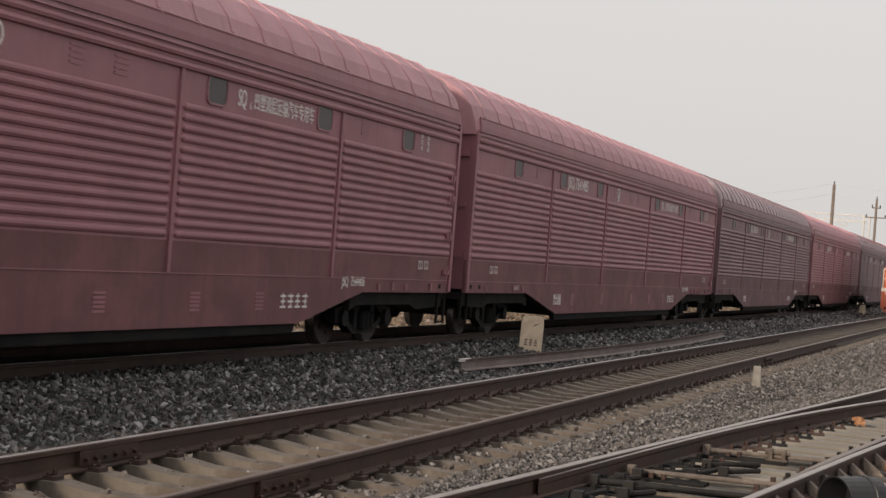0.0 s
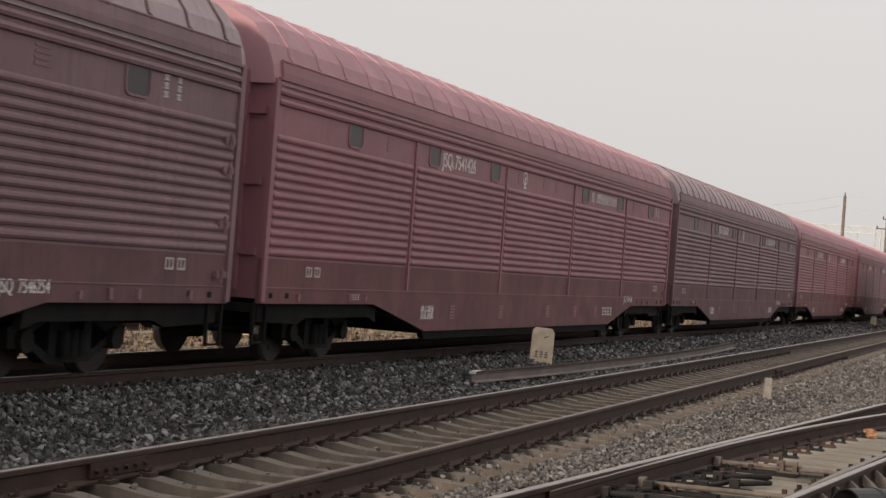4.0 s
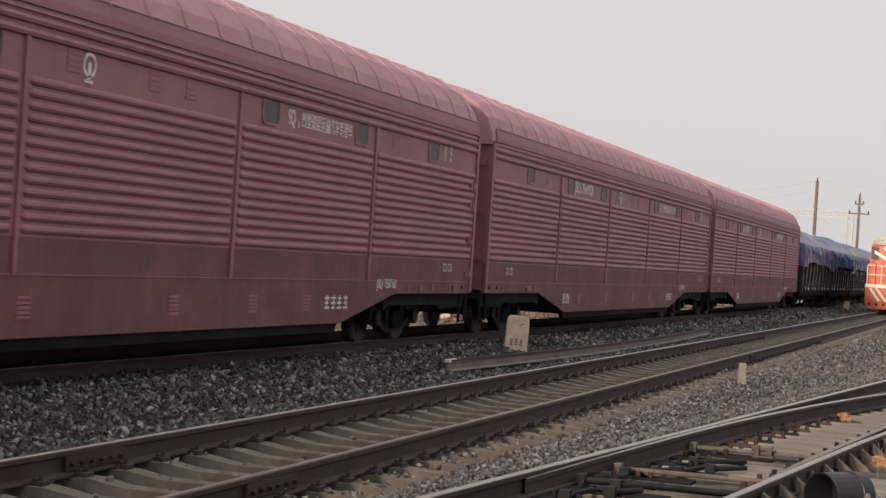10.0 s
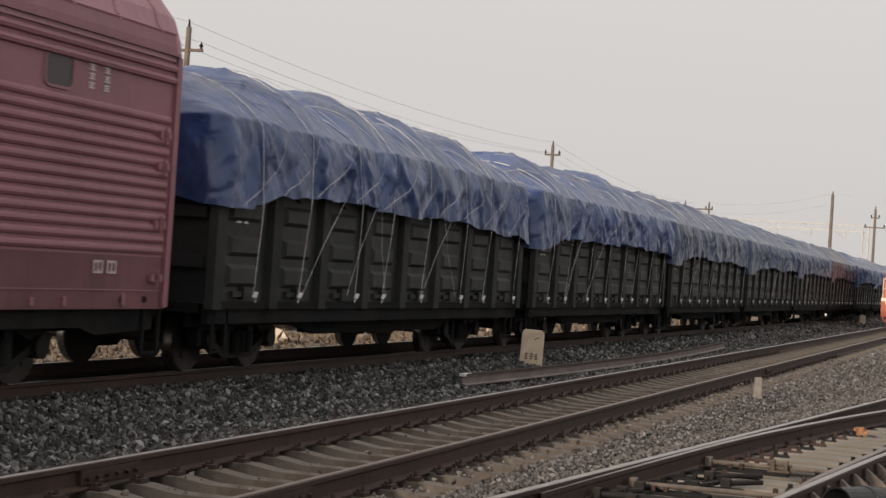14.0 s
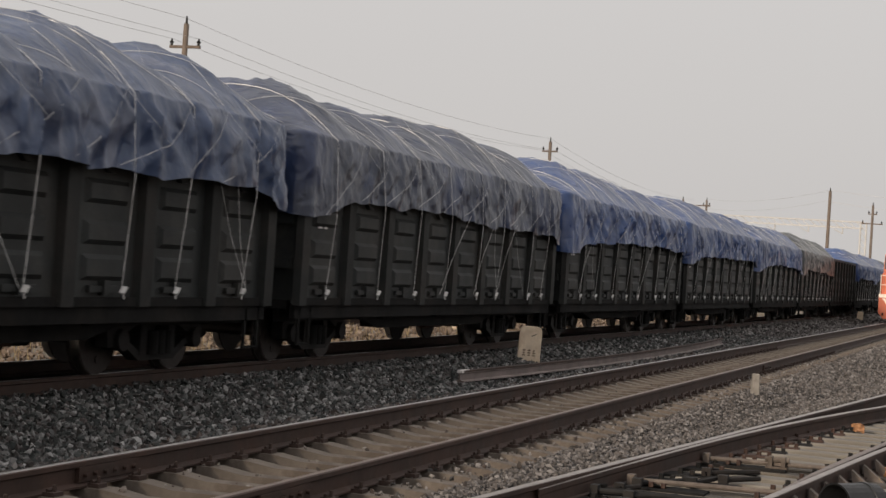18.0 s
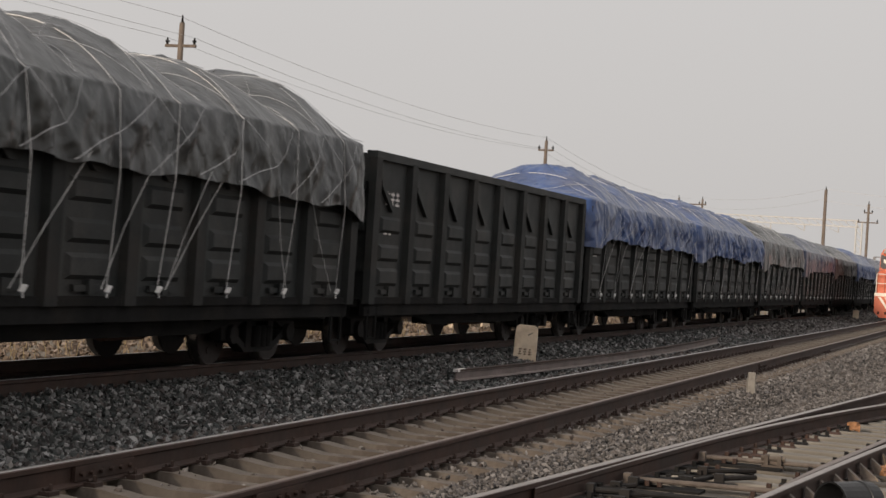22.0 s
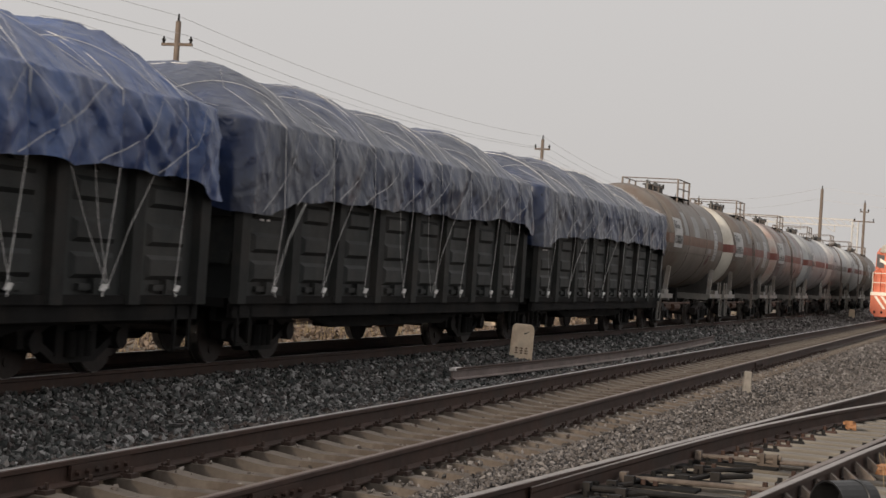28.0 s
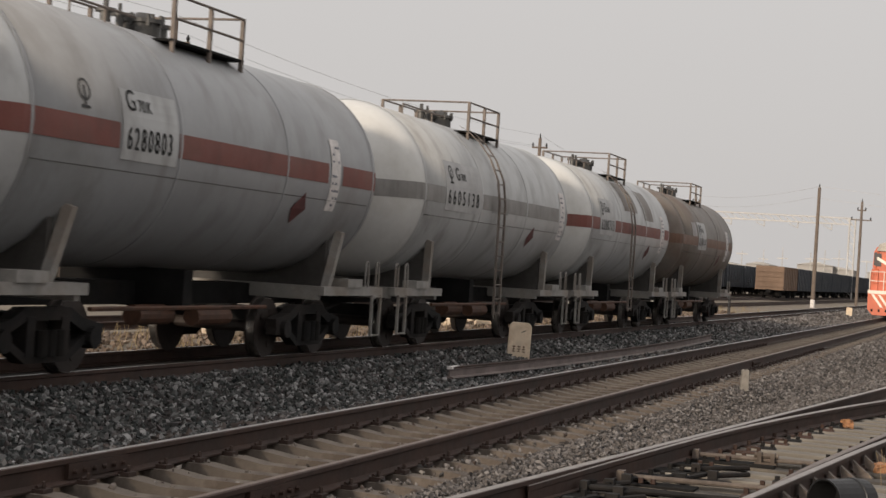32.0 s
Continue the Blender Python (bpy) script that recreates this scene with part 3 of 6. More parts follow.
def wheelset(parent, x):
    """Axle with two wheels; its turning is keyed once and shared."""
    bm = bmesh.new()
    tube(bm, (0, -0.95, 0), (0, 0.95, 0), 0.085, 12)
    ob = part("wheelset", bm, WHEEL, parent, "rusty axle with two wheels")
    for s in (-1, 1):
        wb, tb = bmesh.new(), bmesh.new()
        tube(wb, (0, s * 0.68, 0), (0, s * 0.705, 0), 0.447, 28)
        tube(wb, (0, s * 0.69, 0), (0, s * 0.826, 0), 0.414, 28)
        for k in range(5):
            a = 2 * math.pi * k / 5
            tube(wb, (0.24 * math.cos(a), s * 0.826, 0.24 * math.sin(a)), (0.24 * math.cos(a), s * 0.84, 0.24 * math.sin(a)), 0.05, 8)
        part("wheel", wb, WHEEL, ob)
        tube(tb, (0, s * 0.705, 0), (0, s * 0.815, 0), 0.421, 28)
        part("tread", tb, TREAD, ob, "bright worn tread")
    ob.matrix_parent_inverse = Matrix.Translation((x, 0, 0.42))
    WHEELSETS.append(ob)
    return ob


def bogie(wagon, xc):
    """Two side frames with springs and axle boxes, a bolster, brake beams and two wheelsets."""
    ws = 0.9
    bm = bmesh.new()
    box(bm, xc - 0.2, xc + 0.2, -0.95, 0.95, 0.42, 0.68)
    for q in (-0.45, 0.45):
        tube(bm, (xc + q, -0.8, 0.36), (xc + q, 0.8, 0.36), 0.045, 8)
    b = part("bogie", bm, UNDER, wagon, "three-piece cast steel bogie")
    for s in (-1, 1):
        fb = bmesh.new()
        y0, y1 = s * 0.93, s * 1.09
        lo, hi = min(y0, y1), max(y0, y1)
        slab_y(fb, [(xc + x, z) for x, z in ((-1.17, 0.56), (-0.72, 0.64), (-0.45, 0.76), (0.45, 0.76), (0.72, 0.64), (1.17, 0.56), (1.15, 0.44), (0.72, 0.50), (0.42, 0.62), (-0.42, 0.62), (-0.72, 0.50), (-1.15, 0.44))], lo, hi)
        slab_y(fb, [(xc + x, z) for x, z in ((-1.15, 0.34), (-0.75, 0.34), (-0.42, 0.17), (0.42, 0.17), (0.75, 0.34), (1.15, 0.34), (1.15, 0.45), (0.78, 0.45), (0.40, 0.27), (-0.40, 0.27), (-0.78, 0.45), (-1.15, 0.45))], lo, hi)
        for q in (-0.34, 0.34):
            box(fb, xc + q - 0.08, xc + q + 0.08, lo - 0.012, hi + 0.012, 0.24, 0.66)
        part("side_frame", fb, UNDER, b)
        for q in (-0.17, 0.0, 0.17):
            sb = bmesh.new()
            tube(sb, (xc + q, s * 1.12, 0.24), (xc + q, s * 1.12, 0.52), 0.07, 10)
            part("spring", sb, BLACK, b)
        for q in (-ws, ws):
            ab = bmesh.new()
            tube(ab, (xc + q, s * 0.9, 0.42), (xc + q, s * 1.16, 0.42), 0.125, 14)
            part("axle_box", ab, UNDER, b)
    for q in (-ws, ws):
        wheelset(wagon, xc + q)
    return b


def coupler(wagon, x, s):
    bm = bmesh.new()
    box(bm, min(x, x + s * 0.55), max(x, x + s * 0.55), -0.09, 0.09, 0.80, 0.98)
    box(bm, min(x + s * 0.42, x + s * 0.72), max(x + s * 0.42, x + s * 0.72), -0.16, 0.16, 0.74, 1.03)
    tube(bm, (x + s * 0.1, -0.35, 0.72), (x + s * 0.62, -0.12, 0.50), 0.03, 8)
    part("coupler", bm, UNDER, wagon)


def step_ladder(wagon, x, y, z0, z1, mat=BLACK):
    bm = bmesh.new()
    for q in (0, 0.36):
        box(bm, x + q - 0.02, x + q + 0.02, y - 0.02, y + 0.02, z0, z1)
    n = max(2, int((z1 - z0) / 0.28))
    for i in range(n):
        z = z0 + 0.02 + i * (z1 - z0 - 0.04) / (n - 1)
        box(bm, x, x + 0.36, y - 0.015, y + 0.015, z - 0.012, z + 0.012)
    part("step_ladder", bm, mat, wagon)


# car-carrier wagon: 26.07 m over couplers, ribbed sides, drop centre
def side_outline():
    return [(-12.58, 0.84), (-8.6, 0.84), (-6.3, 0.41), (6.3, 0.41), (8.6, 0.84), (12.58, 0.84)]


def car_carrier(mat, roof, number, seed):
    rng = random.Random(seed)
    w = new("car_carrier_wagon")
    HW = 1.5
    for s in (-1, 1):
        bm = bmesh.new()
        y0, y1 = sorted((s * HW, s * (HW - 0.06)))
        box(bm, -12.58, 12.58, y0, y1, 1.42, 3.72)
        side = part("side_wall", bm, mat, w, "ribbed maroon side wall")
        bm = bmesh.new()
        slab_y(bm, side_outline() + [(12.58, 1.42), (-12.58, 1.42)], y0, y1)
        part("belly_panel", bm, DARKER_GREYRED if mat is GREYRED else DARKER_RED, w, "darker maroon lower side panel")
        yo = s * HW
        if s > 0:   # the far side, never seen close: ribs and posts in one piece
            rb = bmesh.new()
            for i in range(12):
                box(rb, -12.4, 12.4, yo, yo + 0.04, 1.48 + 0.129 * i, 1.57 + 0.129 * i)
            part("ribs", rb, mat, side)["kind"] = "stuff"
            continue
        for i in range(13):   # rounded swaged ribs in the panels between the posts
            z = 1.50 + 0.1225 * i
            for a, b in ((-12.46, -7.38), (-7.22, -2.53), (-2.37, 2.37), (2.53, 7.22), (7.38, 12.46)):
                rb = bmesh.new()
                pr = [(yo, z - 0.050), (yo + s * 0.020, z - 0.040), (yo + s * 0.033, z - 0.012), (yo + s * 0.030, z + 0.016), (yo + s * 0.016, z + 0.036), (yo, z + 0.046)]
                loft_x(rb, [(a, [(yo, z)] * 6), (a + 0.05, pr), (b - 0.05, pr), (b, [(yo, z)] * 6)], cap=False, closed=False)
                part("rib", rb, mat, side)
        for x in (-7.3, -2.45, 2.45, 7.3):
            pb = bmesh.new()
            box(pb, x - 0.035, x + 0.035, *sorted((yo, yo + s * 0.03)), 1.06, 3.40)
            part("post", pb, mat, side)
        for x in (-12.53, 12.53):
            pb = bmesh.new()
            box(pb, x - 0.055, x + 0.055, *sorted((yo, yo + s * 0.035)), 0.86, 3.70)
            part("corner_post", pb, mat, side)
        for z, hgt in ((3.43, 0.034), (3.56, 0.034)):
            eb = bmesh.new()
            pr = [(yo, z - hgt - 0.012), (yo + s * 0.035, z - hgt), (yo + s * 0.045, z), (yo + s * 0.03, z + hgt), (yo, z + hgt + 0.012)]
            loft_x(eb, [(-12.46, pr), (12.46, pr)], cap=False, closed=False)
            part("eave_moulding", eb, mat, side)
        gb = bmesh.new()
        box(gb, -12.46, 12.46, *sorted((yo, yo + s * 0.008)), 1.04, 1.052)
        part("weld_seam", gb, mat, side)
        for x in (-9.80, -6.42, -3.14, 3.38, 6.68, 10.05):
            fb, pb = bmesh.new(), bmesh.new()
            ring = []
            for cx, cz, a0 in ((0.17, 0.085, 0), (-0.17, 0.085, 90), (-0.17, -0.085, 180), (0.17, -0.085, 270)):
                ring += [(cx, cz, radians(a0 + 30 * k)) for k in range(4)]
            loops = [[fb.verts.new((x + cx + q * math.cos(an), yo + s * d, 3.245 + cz + q * math.sin(an))) for cx, cz, an in ring] for q, d in ((0.110, 0.0), (0.104, 0.018), (0.080, 0.018), (0.075, 0.004))]
            for la, lb in zip(loops, loops[1:]):
                for k in range(16):
                    fb.faces.new((la[k], la[(k + 1) % 16], lb[(k + 1) % 16], lb[k]))
            win = part("window", fb, mat, side, "small rounded window")
            slab_y(pb, [(x + cx + 0.078 * math.cos(an), 3.245 + cz + 0.078 * math.sin(an)) for cx, cz, an in ring], *sorted((yo, yo + s * 0.006)))
            part("pane", pb, GLASS, win, "dusty grey pane")
        for x in (-1.55, -8.4, 1.1, 0.2, 8.2):
            vb = bmesh.new()
            for i in range(4):
                box(vb, x - 0.14, x + 0.14, *sorted((yo, yo + s * 0.008)), 3.14 + i * 0.06, 3.175 + i * 0.06)
            part("vent", vb, mat, side)
        for x in (-5.0, -2.2, 1.0, 3.2, 5.0):
            vb = bmesh.new()
            for i in range(5):
                box(vb, x - 0.13, x + 0.13, *sorted((yo, yo + s * 0.008)), 0.60 + i * 0.05, 0.63 + i * 0.05)
            part("vent", vb, mat, side)
        for x in (-11.4, -9.6, -9.0, 9.2, 9.8, 10.4, 11.6):
            vb = bmesh.new()
            box(vb, x - 0.03, x + 0.03, *sorted((yo, yo + s * 0.03)), 0.88, 0.96 + 0.05 * rng.random())
            part("bracket", vb, mat, side)
        for x in (-12.25, -11.75, 11.6, 12.1):
            vb = bmesh.new()
            box(vb, x - 0.05, x + 0.05, *sorted((yo, yo + s * 0.006)), 0.91, 0.98)
            part("lifting_hole", vb, BLACK, side, "dark square hole")
        for z in (1.15, 1.75, 2.4, 2.75):
            hb = bmesh.new()
            for x in (12.18, 12.36):
                box(hb, x - 0.035, x + 0.035, *sorted((yo, yo + s * 0.055)), z, z + 0.08)
            tube(hb, (12.27, yo + s * 0.055, z - 0.06), (12.27, yo + s * 0.055, z + 0.14), 0.014, 6)
            part("door_latch", hb, mat, side, "door hinge and latch")
    # lettering on the side towards the camera
    yl = -HW - 0.006
    words("type_letters", "JSQ", 0.34, WHITE, w, (-6.02, yl, 3.11), squeeze=0.94, label="white wagon type letters")
    words("wagon_number", number, 0.34, WHITE, w, (-5.40, yl, 3.11), squeeze=0.94, label="white wagon number")
    words("type_figure", "6", 0.17, WHITE, w, (-5.53, yl, 3.10), squeeze=0.8, label="small white figure")
    words("service_wording", "SQ", 0.30, WHITE, w, (3.95, yl, 3.125), squeeze=0.62, label="white painted service wording")
    words("service_wording", "6", 0.14, WHITE, w, (4.29, yl, 3.11), squeeze=0.7)
    words("service_wording", "凹型双层运输汽车专用车", 0.24, WHITE, w, (4.40, yl, 3.14), squeeze=0.72)
    words("belly_wording", "禁止溜放", 0.25, WHITE, w, (-6.55, yl, 0.62), squeeze=0.62, label="white painted warning words")
    bars("owner_marks", 4, 0.17, 0.2, 0.07, WHITE, w, (5.65, yl, 0.62), "white painted owner marks")
    for k in range(3):
        for q in (0.0, 0.30):
            bars("capacity_mark", 1, 0.12, 0.07, 0.0, WHITE, w, (10.62 + q, yl, 3.13 + 0.095 * k), "small faded painted mark")
    for x, z in ((10.95, 1.22), (-11.2, 1.20)):
        for k in range(2):
            mb = bmesh.new()
            for a, b, lo, hi in ((0, 0.20, 0, 0.025), (0, 0.20, 0.115, 0.14), (0, 0.03, 0.025, 0.115), (0.17, 0.20, 0.025, 0.115), (0.085, 0.115, 0.025, 0.115)):
                box(mb, a, b, -0.004, 0, lo, hi)
            part("end_marks", mb, FAINT, w, "faded painted end marks", at=(x + 0.28 * k, yl, z))
    words("small_letters", "JSQ", 0.20, WHITE, w, (7.75, yl, 0.93), squeeze=0.8, label="small white painted letters")
    words("small_number", number, 0.20, WHITE, w, (8.08, yl, 0.93), squeeze=0.8, label="small white painted number")
    bars("small_marks", 4, 0.07, 0.09, 0.03, FAINT, w, (-9.6, yl, 0.90), "small white painted marks")
    eb = bmesh.new()
    for i in range(16):   # ring emblem
        a, b = math.pi * 2 * i / 16, math.pi * 2 * (i + 1) / 16
        hexa(eb, [(0.108 * math.cos(a), 0, 0.108 * math.sin(a)), (0.135 * math.cos(a), 0, 0.135 * math.sin(a)), (0.135 * math.cos(b), 0, 0.135 * math.sin(b)), (0.10 * math.cos(b), 0, 0.10 * math.sin(b)),
                  (0.10 * math.cos(a), 0.004, 0.10 * math.sin(a)), (0.135 * math.cos(a), 0.004, 0.135 * math.sin(a)), (0.135 * math.cos(b), 0.004, 0.135 * math.sin(b)), (0.10 * math.cos(b), 0.004, 0.10 * math.sin(b))])
    box(eb, -0.03, 0.03, 0, 0.004, -0.17, 0.03)
    box(eb, -0.08, 0.08, 0, 0.004, -0.19, -0.155)
    part("emblem", eb, WHITE, w, "white ring emblem", at=(-1.25, yl - 0.004, 3.25))
    # roof: curved, falls off towards both ends
    half = [(1.53, 3.64), (1.525, 3.70), (1.50, 3.88), (1.40, 4.17), (1.18, 4.46), (0.82, 4.68), (0.40, 4.79), (0, 4.82)]
    prof = [(-y, z) for y, z in half] + [(y, z) for y, z in reversed(half[:-1])]

    def at_end(k):
        return [(y * (1 - 0.02 * k), z - k * max(0, z - 3.9) * 0.10) for y, z in prof]
    rb = bmesh.new()
    loft_x(rb, [(-12.62, at_end(1)), (-12.4, at_end(0.3)), (-12.0, at_end(0)), (12.0, at_end(0)), (12.4, at_end(0.3)), (12.62, at_end(1))])
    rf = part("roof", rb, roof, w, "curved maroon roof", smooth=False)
    for i in range(27):
        x = -12.09 + 0.93 * i
        sb = bmesh.new()
        big = [(y * 1.006, z + 0.016) for y, z in half[2:]]
        cross = [(-y, z) for y, z in big] + [(y, z) for y, z in reversed(big[:-1])]
        v0 = [sb.verts.new((x - 0.022, y, z)) for y, z in cross]
        v1 = [sb.verts.new((x + 0.022, y, z)) for y, z in cross]
        v2 = [sb.verts.new((x - 0.032, y * 0.97, z - 0.03)) for y, z in cross]
        v3 = [sb.verts.new((x + 0.032, y * 0.97, z - 0.03)) for y, z in cross]
        for a in range(len(cross) - 1):
            sb.faces.new((v0[a], v0[a + 1], v1[a + 1], v1[a]))
            sb.faces.new((v0[a], v2[a], v2[a + 1], v0[a + 1]))
            sb.faces.new((v1[a], v1[a + 1], v3[a + 1], v3[a]))
        hexa(sb, [(x - 0.02, -1.526, 3.93), (x + 0.02, -1.526, 3.93), (x + 0.02, -1.49, 3.93), (x - 0.02, -1.49, 3.93), (x - 0.015, -1.500, 3.99), (x + 0.015, -1.500, 3.99), (x + 0.015, -1.47, 3.99), (x - 0.015, -1.47, 3.99)])
        # greyish roofs: the raised seams' shadow is put into a darker seam colour
        part("roof_seam", sb, DARKER_GREYRED if roof is ROOF_GREY else roof, rf)
    kb = bmesh.new()   # plain lower strip of the roof with a folded lip
    loft_x(kb, [(x, [(-1.540, 3.70), (-1.536, 3.80), (-1.512, 3.93), (-1.520, 3.955), (-1.498, 3.972), (-1.46, 3.90), (-1.48, 3.70)]) for x in (-12.42, 12.42)])
    part("roof_skirt", kb, mat, rf, "plain lower strip of the roof")
    gb = bmesh.new()
    box(gb, -12.5, 12.5, -1.555, -1.50, 3.70, 3.735)
    box(gb, -12.5, 12.5, 1.50, 1.555, 3.70, 3.735)
    part("gutter", gb, mat, rf)
    # ends, floor, underframe
    for s in (-1, 1):
        eb = bmesh.new()
        x0, x1 = sorted((s * 12.50, s * 12.56))
        box(eb, x0, x1, -1.44, 1.44, 0.9, 3.9)
        e = part("end_door", eb, mat, w, "maroon end door")
        for y in (-1.1, -0.4, 0.4, 1.1):
            bb = bmesh.new()
            box(bb, *sorted((s * 12.56, s * 12.63)), y - 0.06, y + 0.06, 1.0, 3.8)
            part("door_post", bb, mat, e)
        for z in (1.5, 2.4, 3.3):
            bb = bmesh.new()
            box(bb, *sorted((s * 12.56, s * 12.61)), -1.4, 1.4, z - 0.05, z + 0.05)
            part("door_bar", bb, mat, e)
        coupler(w, s * 12.38, s)
        step_ladder(w, 12.2 if s > 0 else -12.6, -1.44, 0.32, 0.86)
        bogie(w, s * 9.75)
    ub = bmesh.new()
    box(ub, -12.6, 12.6, -1.40, 1.40, 0.72, 0.84)
    slab_y(ub, [(-8.5, 0.80), (-6.2, 0.36), (6.2, 0.36), (8.5, 0.80)], -1.40, 1.40)
    for sx in (-1, 1):   # deep black side members over the bogies
        for y in (-1.42, 1.32):
            mb = bmesh.new()
            slab_y(mb, [(sx * 8.35, 0.838), (sx * 12.45, 0.838), (sx * 12.45, 0.60), (sx * 11.2, 0.56), (sx * 10.9, 0.64), (sx * 8.6, 0.64), (sx * 8.3, 0.56)], y, y + 0.10)
            part("side_member", mb, BLACK, w)
    box(ub, -12.6, -8.2, -0.9, 0.9, 0.56, 0.74)
    box(ub, 8.2, 12.6, -0.9, 0.9, 0.56, 0.74)
    slab_y(ub, [(-6.3, 0.41), (6.3, 0.41), (6.2, 0.28), (-6.2, 0.28)], -1.46, -1.36)
    part("underframe", ub, BLACK, w, "black steel underframe")
    return w


# open wagon: 13.98 m over couplers, posts and pressed panels
def open_wagon(seed, tarp=None, shade=0.0):
    rng = random.Random(seed)
    w = new("open_wagon")
    HW, L = 1.56, 6.5
    posts = [-6.42 + i * 12.84 / 8 for i in range(9)]
    for s in (-1, 1):
        bm = bmesh.new()
        y0, y1 = sorted((s * HW, s * (HW - 0.05)))
        box(bm, -L, L, y0, y1, 0.86, 3.06)
        side = part("side_wall", bm, OLIVE, w, "dark olive steel side wall")
        yo = s * HW
        if s > 0:
            pb = bmesh.new()
            for x in posts:
                box(pb, x - 0.09, x + 0.09, yo, yo + 0.10, 0.84, 3.04)
            box(pb, -L, L, yo - 0.08, yo + 0.09, 3.02, 3.14)
            part("posts", pb, OLIVE, side)["kind"] = "stuff"
            continue
        for x in posts:
            pb = bmesh.new()
            ya, yb = yo, yo + s * 0.10
            hexa(pb, [(x - 0.15, ya, 0.84), (x + 0.15, ya, 0.84), (x + 0.12, yb, 0.84), (x - 0.12, yb, 0.84), (x - 0.15, ya, 3.04), (x + 0.15, ya, 3.04), (x + 0.12, yb, 3.04), (x - 0.12, yb, 3.04)])
            part("post", pb, OLIVE_DARK, side, "near-black side post")
        tb = bmesh.new()
        box(tb, -L - 0.02, L + 0.02, *sorted((yo - s * 0.08, yo + s * 0.09)), 3.02, 3.14)
        part("top_rail", tb, OLIVE, side)
        tb = bmesh.new()
        box(tb, -L, L, *sorted((yo - s * 0.06, yo + s * 0.02)), 0.66, 0.84)
        box(tb, -L, L, *sorted((yo, yo + s * 0.06)), 0.84, 0.94)
        part("side_sill", tb, BLACK, side)
        for a, b in zip(posts, posts[1:]):
            m = (a + b) / 2
            for z, hh in ((1.25, 0.14), (1.62, 0.13), (2.05, 0.13)):
                kb = bmesh.new()
                ya, yb = yo, yo + s * 0.045
                x0, x1 = m - 0.44, m + 0.44
                hexa(kb, [(x0, ya, z - hh), (x1, ya, z - hh), (x1 - 0.06, yb, z - hh + 0.05), (x0 + 0.06, yb, z - hh + 0.05), (x0, ya, z + hh), (x1, ya, z + hh), (x1 - 0.06, yb, z + hh - 0.05), (x0 + 0.06, yb, z + hh - 0.05)])
                part("pressed_panel", kb, OLIVE, side)
            db = bmesh.new()
            slab_y(db, [(a + 0.10, 3.0), (a + 0.24, 3.0), (a + 0.42, 2.62), (m + 0.12, 2.25), (m - 0.04, 2.25), (a + 0.28, 2.62)], *sorted((yo, yo + s * 0.06)))
            part("diagonal_brace", db, OLIVE, side)
            kb = bmesh.new()
            box(kb, m - 0.3, m + 0.3, *sorted((yo, yo + s * 0.05)), 0.99, 1.06)
            box(kb, m - 0.05, m + 0.05, *sorted((yo, yo + s * 0.08)), 0.96, 1.12)
            part("door_catch", kb, OLIVE, side)
    for s in (-1, 1):
        eb = bmesh.new()
        box(eb, *sorted((s * L, s * (L - 0.06))), -HW + 0.05, HW - 0.05, 0.9, 3.1)
        e = part("end_wall", eb, OLIVE, w)
        for z in (1.4, 2.0, 2.6):
            rb = bmesh.new()
            box(rb, *sorted((s * L, s * (L + 0.09))), -HW + 0.05, HW - 0.05, z - 0.07, z + 0.07)
            part("end_rib", rb, OLIVE, e)
        coupler(w, s * 6.35, s)
        step_ladder(w, s * 6.15 - 0.18, -1.56, 0.3, 0.85)
        bogie(w, s * 4.6)
    ub = bmesh.new()
    box(ub, -L, L, -1.45, 1.45, 0.78, 0.90)
    box(ub, -6.3, 6.3, -0.2, 0.2, 0.50, 0.80)
    for x in (-2.6, 0, 2.6):
        box(ub, x - 0.1, x + 0.1, -1.4, 1.4, 0.62, 0.80)
    part("underframe", ub, BLACK, w)
    for y in (-1.30, 1.22):
        mb = bmesh.new()
        slab_y(mb, [(-6.4, 0.80), (6.4, 0.80), (6.4, 0.60), (3.3, 0.60), (2.6, 0.46), (-2.6, 0.46), (-3.3, 0.60), (-6.4, 0.60)], y, y + 0.08)
        part("side_member", mb, BLACK, w, "black fish-bellied side member")
    cb = bmesh.new()
    tube(cb, (1.0, -0.75, 0.52), (1.9, -0.75, 0.52), 0.16, 14)
    part("brake_cylinder", cb, RUSTY, w, "rust-red brake cylinder")
    cb = bmesh.new()
    box(cb, -1.6, -0.7, -0.95, -0.6, 0.42, 0.72)
    part("air_tank", cb, UNDER, w)
    bars("wagon_marks", 3, 0.16, 0.22, 0.06, WHITE, w, (-5.85, -HW - 0.006, 2.35), "faded white painted marks")
    bars("wagon_marks", 2, 0.14, 0.16, 0.06, WHITE, w, (-5.85, -HW - 0.006, 1.9))
    if tarp:
        tarpaulin(w, tarp, rng)
    return w


